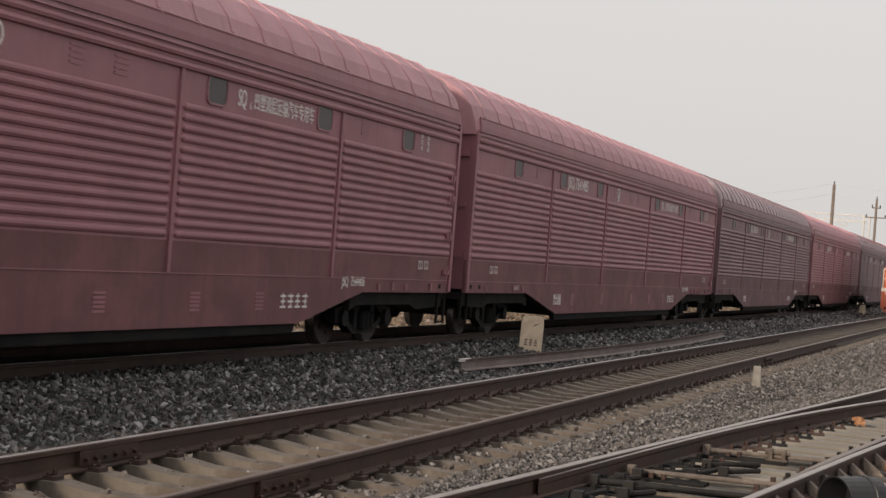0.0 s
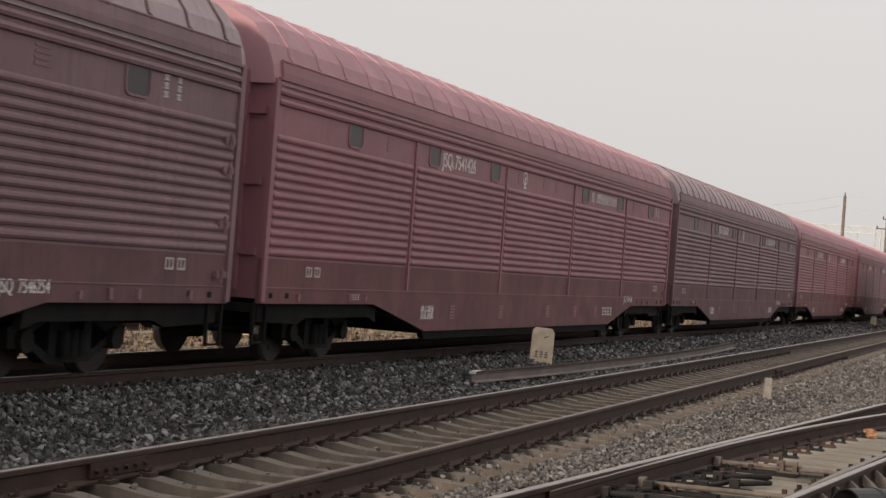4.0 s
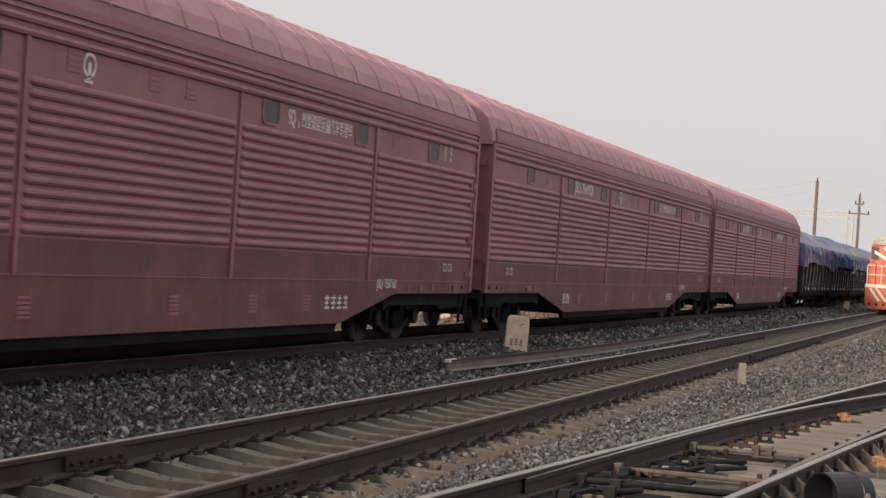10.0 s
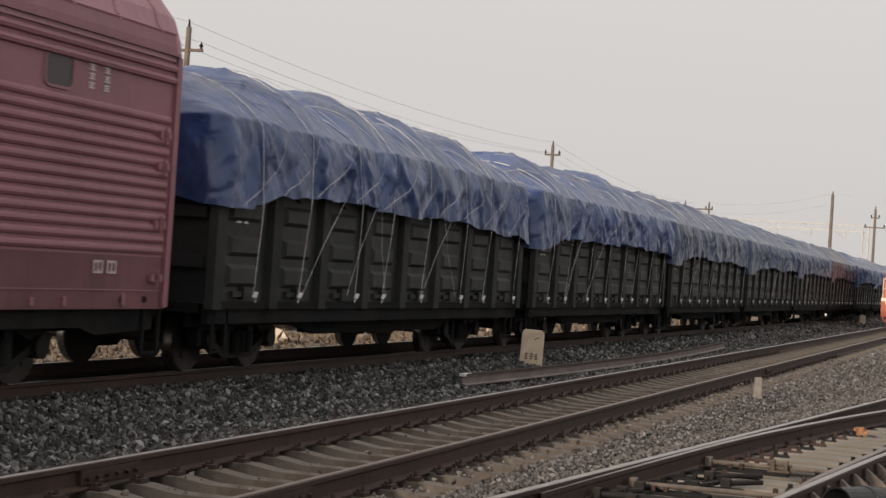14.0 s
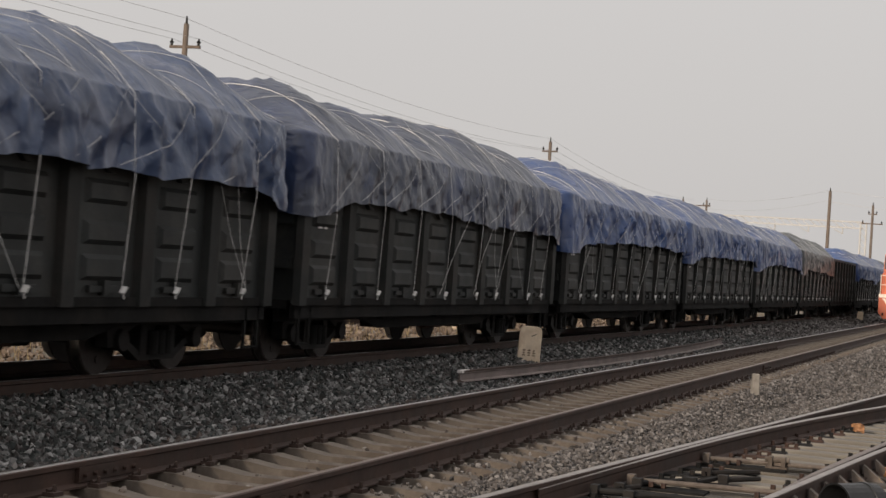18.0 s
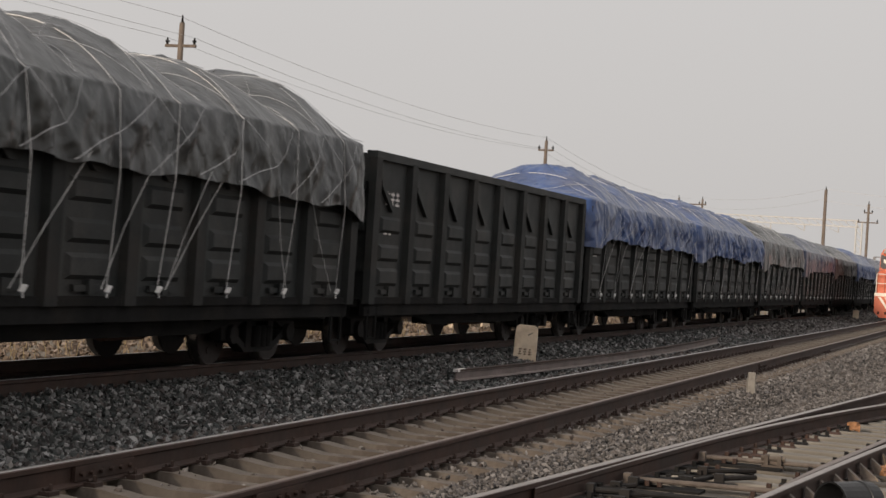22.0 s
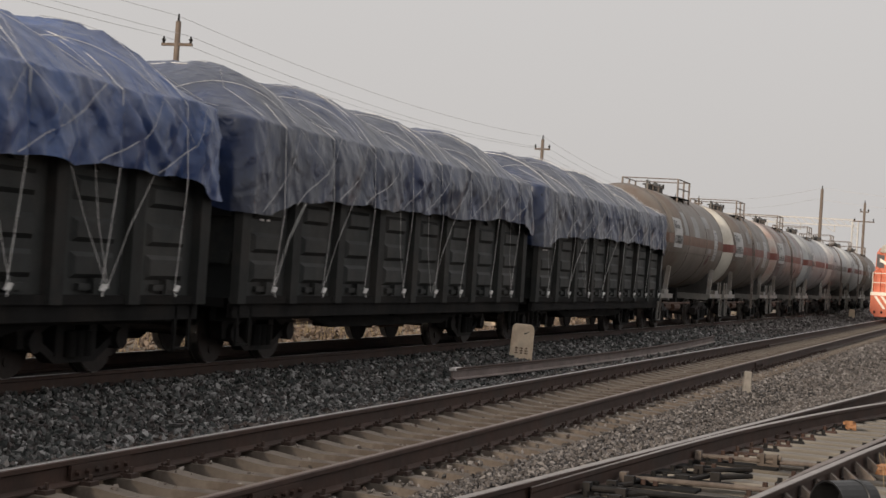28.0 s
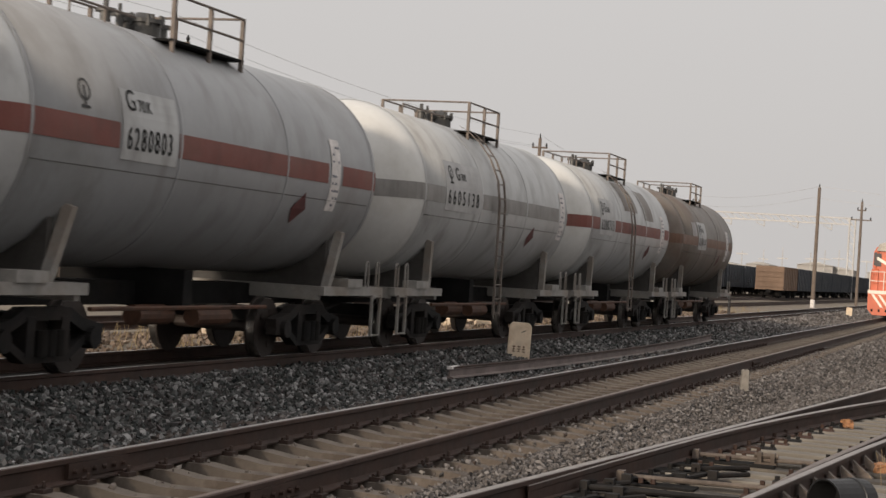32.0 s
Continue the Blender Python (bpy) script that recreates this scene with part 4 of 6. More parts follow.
def tarpaulin(w, mat, rng):
    """One draped sheet over a heaped load: humps along the top, a creased skirt all round, lashed with a rope net."""
    seed = rng.random() * 50
    amp = 1.0 if mat in (TARP_BLUE, TARP_NAVY) else 0.62
    n_h = rng.choice((4, 5, 5))
    ph = rng.random()
    tilt = rng.uniform(-0.012, 0.012)
    HX, HY, RC, RIM = 6.60, 1.645, 0.20, 3.19
    tops = [-6.42 + 12.84 / 8 * (i + 0.5) + rng.uniform(-0.15, 0.15) for i in range(8)]   # where the ropes cross the rim
    fence = [-7.4] + tops + [7.4]

    def ends(x):
        return max(0.0, min(1.0, (6.6 - abs(x)) / 1.3)) ** 0.6

    def fold(v, k):
        return max(0.0, 1 - abs(noise.noise((v, k, seed))) * 4.0)

    def hem(x, y):
        """Lower edge: swags between the ropes, hangs lower round the corners, shorter on the end walls."""
        swag = 0.045 * abs(math.sin(math.pi * (x + 6.42) / 1.605))
        side = 2.26 + tilt * x + 0.11 * noise.noise((x * 0.33, seed, 1)) + 0.035 * noise.noise((x * 2.1, seed, 2)) + swag
        corner = 0.26 * max(0.0, min(1.0, (-5.0 - x) / 0.9)) + 0.14 * max(0.0, min(1.0, (x - 5.7) / 0.6))
        over_end = max(0.0, 1 - abs(y) / 1.5) if abs(x) > HX - 0.05 else 0.0
        return side - corner + 0.35 * over_end

    def edge(x):
        """Height of the folded edge, sagging between the ropes."""
        return RIM + 0.05 * noise.noise((x * 0.8, seed, 15)) + 0.025 * noise.noise((x * 3.1, seed, 16))

    def heap(x, y, taut=False):
        hump = abs(math.sin(math.pi * (x / 13.0 * n_h + ph))) ** 0.75
        crown = 3.20 + ends(x) * (0.37 + 0.40 * hump + 0.14 * noise.noise((x * 0.22, seed, 5)))
        k = min(1.0, abs(y) / HY)
        pull = 0.03 if taut else 0.05 * fold(x * 1.4 + 1.3 * y, 31) + 0.045 * fold(x * 0.7 - 2.7 * y, 41) + 0.022 * fold(x * 2.6 + 1.6 * y, 51)
        return crown - (crown - edge(x)) * k ** 2.4 + amp * pull * ends(x) * (1 - k ** 8)

    def bulge(x, y, arc, v):
        """How far the skirt stands off the wall: fans of folds from the rope points, slack cloth between them."""
        z = 0.95 * v
        warp = 0.6 * noise.noise((arc * 0.8, z * 1.2, seed))
        out = 0.10 * fold(arc * 0.95 + z * 0.5 + warp, 3) + 0.06 * fold(arc * 2.0 - z * 1.1 + warp, 8) + 0.035 * fold(arc * 1.6 + z * 2.6 - 2 * warp, 12)
        if abs(x) < HX:
            i = max(j for j in range(9) if fence[j] <= x)
            dl, dr = x - fence[i], fence[i + 1] - x
            for d, key in ((dl, i), (dr, i + 1)):
                th = math.atan2(d, z + 0.12)
                out += 0.11 * math.exp(-d / 0.55) * fold(th * 2.6 + 7.3 * key, 70 + key) * min(1.0, d / 0.05)
            mid = min(1.0, max(0.0, dl * dr / 0.5))
            out = out * (0.45 + 0.55 * min(1.0, min(dl, dr) / 0.12)) + 0.05 * mid * v
        calm = 0.55 + 0.45 * min(1.0, max(0.0, (x + 5.6) / 1.4))
        return 0.035 + 0.03 * v + amp * calm * 1.05 * out * min(1.0, 2.2 * v + 0.25) * (1 - 0.25 * v)

    # outline of the load: near side finely cut, ends and far side coarser
    rim = [(-HX + RC + (2 * HX - 2 * RC) * i / 250, -HY, 0.0, -1.0) for i in range(251)]
    for cx, cy, a0, side in ((HX - RC, -HY + RC, -90, 0), (HX - RC, HY - RC, 0, 1), (-HX + RC, HY - RC, 90, 2), (-HX + RC, -HY + RC, 180, 3)):
        rim += [(cx + RC * math.cos(radians(a0 + 15 * j)), cy + RC * math.sin(radians(a0 + 15 * j)), math.cos(radians(a0 + 15 * j)), math.sin(radians(a0 + 15 * j))) for j in range(1, 6)]
        run = HY - RC
        if side == 0:
            rim += [(HX, -run + 2 * run * i / 36, 1.0, 0.0) for i in range(37)]
        elif side == 1:
            rim += [(HX - RC - (2 * HX - 2 * RC) * i / 90, HY, 0.0, 1.0) for i in range(91)]
        elif side == 2:
            rim += [(-HX, run - 2 * run * i / 36, -1.0, 0.0) for i in range(37)]
    bm = bmesh.new()
    rows, arc, last = [], -HX + RC, None
    for x, y, nx, ny in rim:
        if last:
            arc += math.hypot(x - last[0], y - last[1])
        last = (x, y)
        rx = max(-5.0, min(5.0, x))
        row = []
        for q in (1.0, 0.86, 0.73, 0.60, 0.48, 0.37, 0.27, 0.18, 0.10, 0.04, 0.0):
            px, py = x + (rx - x) * q, y * (1 - q)
            row.append(bm.verts.new((px, py, heap(px, py))))
        for v in (0.0, 0.03, 0.10, 0.19, 0.28, 0.37, 0.46, 0.55, 0.64, 0.73, 0.82, 0.91, 1.0):
            d = bulge(x, y, arc, v)
            row.append(bm.verts.new((x + nx * d, y + ny * d, edge(x) - 0.03 - (edge(x) - 0.03 - hem(x, y)) * v)))
        rows.append(row)
    for a, b in zip(rows, rows[1:] + rows[:1]):
        for i in range(len(a) - 1):
            bm.faces.new((a[i], a[i + 1], b[i + 1], b[i]))
    colour = {"blue_tarpaulin": "blue", "dull_navy_tarpaulin": "dull navy", "grey_tarpaulin": "grey", "slate_blue_tarpaulin": "slate-blue"}[mat.name]
    t = part("tarpaulin", bm, mat, w, "creased " + colour + " tarpaulin over a heaped load", smooth=True)
    t.data.set_sharp_from_angle(angle=radians(65))

    def on(x, u, s=-1, lift=0.012):
        """A taut rope's place at x; u runs from the centre line (0) over the rim (0.76) to the hem (1.10)."""
        x = max(-6.5, min(6.5, x))
        if u <= 0.76:
            y = HY * u / 0.76
            return (x, s * (y + lift), heap(x, y, True) + lift)
        v = (u - 0.76) / 0.34
        return (x, s * (HY + 0.07 + 0.13 * min(1.0, 2.5 * v) + lift), edge(x) - 0.03 - (edge(x) - 0.03 - hem(x, HY)) * v)

    def lay(pts_u, r):
        """A lashing laid on the sheet through points (x, u)."""
        out = []
        for (xa, ua), (xb, ub) in zip(pts_u, pts_u[1:]):
            for k in range(9):
                q = k / 9
                out.append(on(xa + (xb - xa) * q, ua + (ub - ua) * q, lift=0.028))
        out.append(on(*pts_u[-1], lift=0.028))
        rope_part(t, out, r, NET)
    for i, x in enumerate(tops):   # ropes over the load, straight down from the rim to the sill
        slant = rng.uniform(-0.18, 0.30)
        pts = [on(x + 0.1 * (0.76 - u), u, 1) for u in (0.76, 0.70, 0.57, 0.40, 0.20, 0.0)] + [on(x + 0.1 * (0.76 - u), u, -1) for u in (0.10, 0.20, 0.30, 0.40, 0.49, 0.57, 0.64, 0.70, 0.74, 0.76)]
        pts += [(x + 0.02, -1.74, 3.12), (x + slant * 0.5, -1.80, hem(x, HY) - 0.05), (x + slant, -1.70, 1.02)]
        rope_part(t, pts, 0.0078)
        kb = bmesh.new()
        bx, by, bz = pts[-1]
        for j in range(3):
            tube(kb, (bx - 0.05 + 0.03 * j, by - 0.02, bz - 0.03), (bx - 0.01 + 0.03 * j, by - 0.03, bz + 0.035), 0.02, 5)
        tube(kb, (bx, by - 0.01, bz), (bx + 0.06 - 0.12 * rng.random(), by - 0.02, bz - 0.09), 0.010, 5)
        part("knot", kb, ROPE, t, "knotted rope end")
    # rope net: slanting meshes over the crown and the near skirt
    net = [-6.2 + 1.24 * i + rng.uniform(-0.2, 0.2) for i in range(11)]
    for i, x in enumerate(net):
        nxt = net[i + 1] if i < 10 else x + 0.9
        lay([(x, 0.76), (x + rng.uniform(0.1, 0.5), 0.45), (nxt + 0.2, 0.15)], 0.0046)
        lay([(nxt, 0.76), (x + 0.5, 0.50), (x - 0.3, 0.12)], 0.0046)
        if i < 10:
            lay([(nxt, 0.765), ((x + nxt) / 2 + rng.uniform(-0.2, 0.1), 0.96), (x - 0.25, 1.09)], 0.0046)
            if i % 2:
                lay([(x, 0.765), ((x + nxt) / 2, 0.95)], 0.0046)
    for i in range(7):   # slack ends below the hem
        x = rng.choice(tops) + rng.uniform(-0.05, 0.05)
        d = rng.choice((-1.1, 1.2, 0.8, -0.6))
        if abs(x + d) < 6.3:
            rope_part(t, [(x, -1.705, 1.02), (x + d * 0.5, -1.715, 1.7), (x + d, -1.79, hem(x + d, HY) + 0.1)], 0.0055)
    return t


def rope_part(t, pts, r=0.009, mat=ROPE):
    bm = bmesh.new()
    prev = None
    for p in pts:
        p = Vector(p)
        ring = [bm.verts.new(p + Vector((r * a, r * b * 0.3, r * b))) for a, b in ((-1, 0), (0, 1), (1, 0), (0, -1))]
        if prev:
            for i in range(4):
                bm.faces.new((prev[i], prev[(i + 1) % 4], ring[(i + 1) % 4], ring[i]))
        prev = ring
    return part("rope", bm, mat, t)


# tank wagon: 12.0 m over couplers
def tank_wagon(body, stripe, number, seed, ladder=True, board=-2.5, patches=(), slanted=False, bw=1.3, plain=False, data=2.95, dw=0.35):
    rng = random.Random(seed)
    w = new("tank_wagon")
    R, ZC = 1.49, 2.66
    N = 48
    bm = bmesh.new()

    def ring(r):
        return [(r * math.cos(2 * math.pi * i / N), ZC + r * math.sin(2 * math.pi * i / N)) for i in range(N)]
    head = [(5.66, 0.10), (5.63, 0.35), (5.56, 0.62), (5.45, 0.88), (5.30, 1.14), (5.16, 1.31), (5.02, 1.42), (4.88, 1.475), (4.75, R)]
    loft_x(bm, [(-4.75, ring(R)), (-1.55, ring(R)), (1.55, ring(R))] + [(x, ring(r)) for x, r in reversed(head)])
    tank = part("tank", bm, body, w, "weathered cylindrical tank", smooth=True)
    hb = bmesh.new()
    loft_x(hb, [(-x, ring(r)) for x, r in head] + [(-4.74, ring(R))])
    # sunward ends of five tanks carry the sunlight in a paler colour
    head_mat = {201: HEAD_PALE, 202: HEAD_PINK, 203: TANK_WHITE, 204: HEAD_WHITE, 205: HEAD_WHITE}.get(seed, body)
    part("tank_head", hb, head_mat, tank, "domed tank end" if head_mat is body else "domed tank end with sunlight in its pale colour", smooth=True)
    for x in (-4.75, -1.55, 1.55, 4.75):   # weld bands
        bb = bmesh.new()
        loft_x(bb, [(x - 0.03, ring(R + 0.002)), (x - 0.02, ring(R + 0.012)), (x + 0.02, ring(R + 0.012)), (x + 0.03, ring(R + 0.002))], cap=False)
        part("weld_band", bb, body, tank, smooth=True)
    sb = bmesh.new()
    spans = [(-5.62, board - 0.05), (board + bw + 0.05, data - 0.1), (data + dw + 0.1, 5.62)]
    for a, b in spans:
        for side in (0,):
            cuts = [a] + [q for q in (-5.56, -5.45, -5.30, -5.16, -5.02, -4.88, -4.75, 4.75, 4.88, 5.02, 5.16, 5.30, 5.45, 5.56) if a < q < b] + [b]
            for c, d in zip(cuts, cuts[1:]):
                def rad(xx):
                    hx = sorted((q, r) for q, r in head)
                    ax = abs(xx)
                    if ax <= 4.75:
                        return R
                    for (q0, r0), (q1, r1) in zip(hx, hx[1:]):
                        if q0 <= ax <= q1:
                            return r0 + (r1 - r0) * (ax - q0) / (q1 - q0)
                    return 0.1
                prev = None
                for k in range(5):
                    ang = -0.095 + 0.19 * k / 4
                    sy = -1 if side == 0 else 1
                    cur = [sb.verts.new((xx, sy * (math.sqrt(max(0.0, (rad(xx) + 0.006) ** 2 - ((R + 0.006) * math.sin(ang)) ** 2))), ZC + (R + 0.006) * math.sin(ang))) for xx in (c, d)]
                    if prev:
                        sb.faces.new((prev[0], prev[1], cur[1], cur[0]))
                    prev = cur
    part("stripe", sb, stripe, tank, "painted waist stripe", smooth=True)
    curved_patch(tank, "number_board", board, board + bw, -0.17, 0.36 if plain else 0.42, R + 0.008, ZC, TANK_WHITE if plain else PALE_BOARD, "pale painted board")
    lb = bmesh.new()   # lengthwise weld below the stripe
    for za, zb in ((-0.262, -0.258), (-0.258, -0.254)):
        lb.faces.new([lb.verts.new((x, -(R + d) * math.cos(an), ZC + (R + d) * math.sin(an))) for x, an, d in ((-4.7, za, 0.004), (4.7, za, 0.004), (4.7, zb, 0.009), (-4.7, zb, 0.009))])
    part("lengthwise_weld", lb, STRIPE_GREY, tank, "dark lengthwise weld")
    gx = board + (0.10 if plain else 0.36 + 0.3 * (bw - 1.3))
    wrap_words(tank, "type_letter", "G", 0.34, gx, 0.20, R + 0.014, ZC)
    wrap_words(tank, "type_figure", "70", 0.2, gx + 0.26, 0.20, R + 0.014, ZC)
    wrap_words(tank, "type_letter", "K", 0.2, gx + 0.46, 0.20, R + 0.014, ZC)
    step = (bw - 0.20) / 7
    for k, figure in enumerate(number):   # stencilled figures, evenly spaced
        wrap_words(tank, "number_figure", figure, 0.36, board + 0.10 + step * k, -0.09, R + 0.014, ZC, min(0.95, 0.66 * step / 0.157))
    for k, (xa, xb, a0, a1, m) in enumerate(patches):
        curved_patch(tank, "repaint_patch", xa, xb, a0, a1, R + 0.004 + 0.001 * (k % 3), ZC, m, "faded repaint patch")
    curved_patch(tank, "data_board", data, data + dw, -0.36, 0.34, R + 0.008, ZC, WHITE if dw < 0.5 else PALE_BOARD, "pale data board with rows of dark marks")
    for i in range(9):
        for k in range(3):
            xa = data + dw * (0.12 + 0.28 * k) + 0.02 * rng.random()
            a = -0.31 + 0.070 * i
            if rng.random() < 0.72:
                curved_patch(tank, "data_mark", xa, xa + dw * rng.uniform(0.12, 0.24), a, a + 0.024, R + 0.012, ZC, DATA_MARK)
    db = bmesh.new()
    r = R + 0.012
    vs = [db.verts.new((x, -r * math.cos(a), ZC + r * math.sin(a))) for x, a in ((1.94, -0.37), (2.10, -0.53), (2.42, -0.37), (2.26, -0.21))]
    db.faces.new(vs)
    part("hazard_diamond", db, HAZARD, tank, "dark red hazard diamond")
    ex = board - 0.78 if plain else board + 0.19 + 0.15 * (bw - 1.3)
    # emblem
    eb = bmesh.new()
    for i in range(14):
        a, b = math.pi * 2 * i / 14, math.pi * 2 * (i + 1) / 14
        pts = [(rr * math.cos(t), rr * math.sin(t)) for rr, t in ((0.095, a), (0.125, a), (0.125, b), (0.095, b))]
        eb.faces.new([eb.verts.new((ex + x, -(R + 0.014) * math.cos((0.42 + z) / R), ZC + (R + 0.014) * math.sin((0.42 + z) / R))) for x, z in pts])
    eb.faces.new([eb.verts.new((ex + x, -(R + 0.014) * math.cos((0.42 + z) / R), ZC + (R + 0.014) * math.sin((0.42 + z) / R))) for x, z in ((-0.02, -0.17), (0.02, -0.17), (0.02, 0.045), (-0.02, 0.045))])
    eb.faces.new([eb.verts.new((ex + x, -(R + 0.014) * math.cos((0.42 + z) / R), ZC + (R + 0.014) * math.sin((0.42 + z) / R))) for x, z in ((-0.09, -0.20), (0.09, -0.20), (0.09, -0.17), (-0.09, -0.17))])
    part("emblem", eb, LETTER, tank, "dark ring emblem")
    # saddles and end platforms
    for s in (-1, 1):
        for y in (-1, 1):
            ab = bmesh.new()
            lean = 0.28 if slanted else 0.0
            xa, xb = s * 3.82 - lean * 0.6, s * 3.82 + lean * 0.8
            hexa(ab, [(xa - 0.06, y * 1.27 - 0.06, 0.98), (xa + 0.06, y * 1.27 - 0.06, 0.98), (xa + 0.06, y * 1.27 + 0.06, 0.98), (xa - 0.06, y * 1.27 + 0.06, 0.98),
                      (xb - 0.06, y * 1.29 - 0.06, 1.84), (xb + 0.06, y * 1.29 - 0.06, 1.84), (xb + 0.06, y * 1.29 + 0.06, 1.88), (xb - 0.06, y * 1.29 + 0.06, 1.88)])
            part("saddle_post", ab, PALE_STEEL, w, "pale steel saddle bracket")
        wb = bmesh.new()
        x0, x1 = s * 3.82 - 0.06, s * 3.82 + 0.06
        prof = [(-1.2, 0.98), (1.2, 0.98), (1.2, 1.72), (1.0, 1.50), (0.7, 1.32), (0.3, 1.20), (-0.3, 1.20), (-0.7, 1.32), (-1.0, 1.50), (-1.2, 1.72)]
        loft_x(wb, [(x0, prof), (x1, prof)])
        part("saddle_web", wb, SADDLE, w, "grimy saddle plate under the tank")
        pb = bmesh.new()
        x0, x1 = sorted((s * 3.3, s * 5.72))
        for y in (-1, 1):
            ya, yb = sorted((y * 1.28, y * 1.40))
            box(pb, x0, x1, ya, yb, 0.91, 1.04)
        box(pb, *sorted((s * 5.60, s * 5.72)), -1.3, 1.3, 0.86, 1.04)
        box(pb, *sorted((s * 3.3, s * 3.42)), -1.3, 1.3, 0.84, 1.04)
        part("end_platform", pb, PALE_STEEL, w, "pale steel end platform")
        fb = bmesh.new()
        box(fb, *sorted((s * 4.6, s * 5.65)), -1.28, 1.28, 0.99, 1.03)
        part("footboard", fb, BLACK, w)
        for xx in (5.62, 5.16):   # small hoops to hold on to
            hb = bmesh.new()
            arc = [(s * xx, 1.0), (s * xx, 1.38), (s * (xx - 0.03), 1.43), (s * (xx - 0.10), 1.43), (s * (xx - 0.13), 1.38), (s * (xx - 0.13), 1.0)]
            for (xa, za), (xb, zb) in zip(arc, arc[1:]):
                tube(hb, (xa, -1.36, za), (xb, -1.36, zb), 0.015, 6)
            part("hand_hoop", hb, PALE_STEEL, w, "pale steel hand hoop")
        bb = bmesh.new()
        box(bb, *sorted((s * 4.15, s * 4.75)), -1.43, -1.18, 1.035, 1.16)
        part("brake_box", bb, PALE_STEEL, w, "pale steel box on the platform")
        step_ladder(w, s * 5.4 - 0.18, -1.42, 0.28, 0.92, PALE_STEEL)
        coupler(w, s * 5.4, s)
        bogie(w, s * 3.55)
    ub = bmesh.new()
    box(ub, -5.6, 5.6, -0.22, 0.22, 0.72, 1.02)
    box(ub, -0.12, 0.12, -0.9, 0.9, 0.70, 1.2)
    part("centre_sill", ub, BLACK, w)
    cb = bmesh.new()
    tube(cb, (-0.9, -0.62, 0.62), (0.0, -0.62, 0.62), 0.13, 14)
    part("brake_reservoir", cb, RUSTY, w, "rusty brake reservoir")
    cb = bmesh.new()
    tube(cb, (0.7, -0.62, 0.58), (1.7, -0.62, 0.58), 0.12, 12)
    tube(cb, (-2.4, -0.9, 0.72), (2.4, -0.9, 0.72), 0.03, 6)
    part("brake_rigging", cb, RUSTY, w, "rusty brake cylinder and pipe")
    vb = bmesh.new()
    box(vb, 0.15, 0.35, -0.25, -0.05, 0.55, 1.2)
    part("drain_valve", vb, PALE_STEEL, w)
    # manhole, valves, walkway with railings
    zt = ZC + R
    mb = bmesh.new()
    tube(mb, (0, 0, zt - 0.05), (0, 0, zt + 0.16), 0.25, 20)
    tube(mb, (0, 0, zt + 0.16), (0, 0, zt + 0.21), 0.29, 20)
    tube(mb, (0, 0, zt + 0.21), (0, 0, zt + 0.30), 0.17, 14, 0.08)
    for k in range(8):
        a = k * math.pi / 4
        tube(mb, (0.27 * math.cos(a), 0.27 * math.sin(a), zt + 0.12), (0.27 * math.cos(a), 0.27 * math.sin(a), zt + 0.27), 0.025, 6)
    part("manhole", mb, VALVE, tank, "greasy bolted manhole cover")
    for x, q in ((-0.75, 0.07), (-0.40, 0.05), (0.45, 0.06), (0.72, 0.08)):
        mb = bmesh.new()
        tube(mb, (x, 0.1, zt - 0.04), (x, 0.1, zt + 0.20), q, 12)
        tube(mb, (x, 0.1, zt + 0.20), (x, 0.1, zt + 0.25), q * 1.5, 12)
        tube(mb, (x, 0.1, zt + 0.25), (x, 0.1, zt + 0.36), q * 0.5, 8)
        tube(mb, (x, -0.04, zt + 0.22), (x, 0.24, zt + 0.22), 0.025, 6)
        part("valve", mb, VALVE, tank, "greasy steel valve")
    pb = bmesh.new()
    for y in (-0.70, 0.70):
        box(pb, -0.85, 1.2, y - 0.2, y + 0.2, zt - 0.16, zt - 0.13)
    part("walkway", pb, BLACK, tank, "dark chequer-plate walkway")
    for x in (-0.8, 0.2, 1.15):
        for y in (-0.88, 0.88):
            hb = bmesh.new()
            box(hb, x - 0.025, x + 0.025, y - 0.025, y + 0.025, zt - 0.30, zt + 0.42)
            part("railing_post", hb, RAILING, tank)
    for y in (-0.88, 0.88):
        for z in (0.13, 0.41):
            hb = bmesh.new()
            tube(hb, (-0.8, y, zt + z), (1.15, y, zt + z), 0.017, 6)
            part("railing", hb, RAILING, tank, "thin steel railing")
    for x in (-0.8, 1.15):
        hb = bmesh.new()
        tube(hb, (x, -0.88, zt + 0.41), (x, 0.88, zt + 0.41), 0.017, 6)
        part("railing", hb, RAILING, tank, "thin steel railing")
    gb = bmesh.new()
    tube(gb, (-3.3, -0.45, zt + 0.10), (-1.0, -0.45, zt + 0.10), 0.016, 6)
    for xx in (-3.3, -2.5, -1.7):
        tube(gb, (xx, -0.45, zt - 0.1), (xx, -0.45, zt + 0.10), 0.014, 6)
    part("grab_rail", gb, RAILING, tank)
    if ladder:
        xl, rungs = -0.85, []
        pts = [(-1.62 if z < ZC else -math.sqrt(max(0.05, (R + 0.13) ** 2 - (z - ZC) ** 2)), z) for z in (0.55, 1.2, 1.9, ZC, 3.1, 3.5, 3.8, 4.0, 4.1)]
        for i in range(13):
            z = 0.6 + 0.27 * i
            y = -1.62 if z < ZC else -math.sqrt(max(0.05, (R + 0.13) ** 2 - (z - ZC) ** 2))
            rungs.append((y, z))
        ladder_part = link("ladder", None, w, "narrow steel ladder")
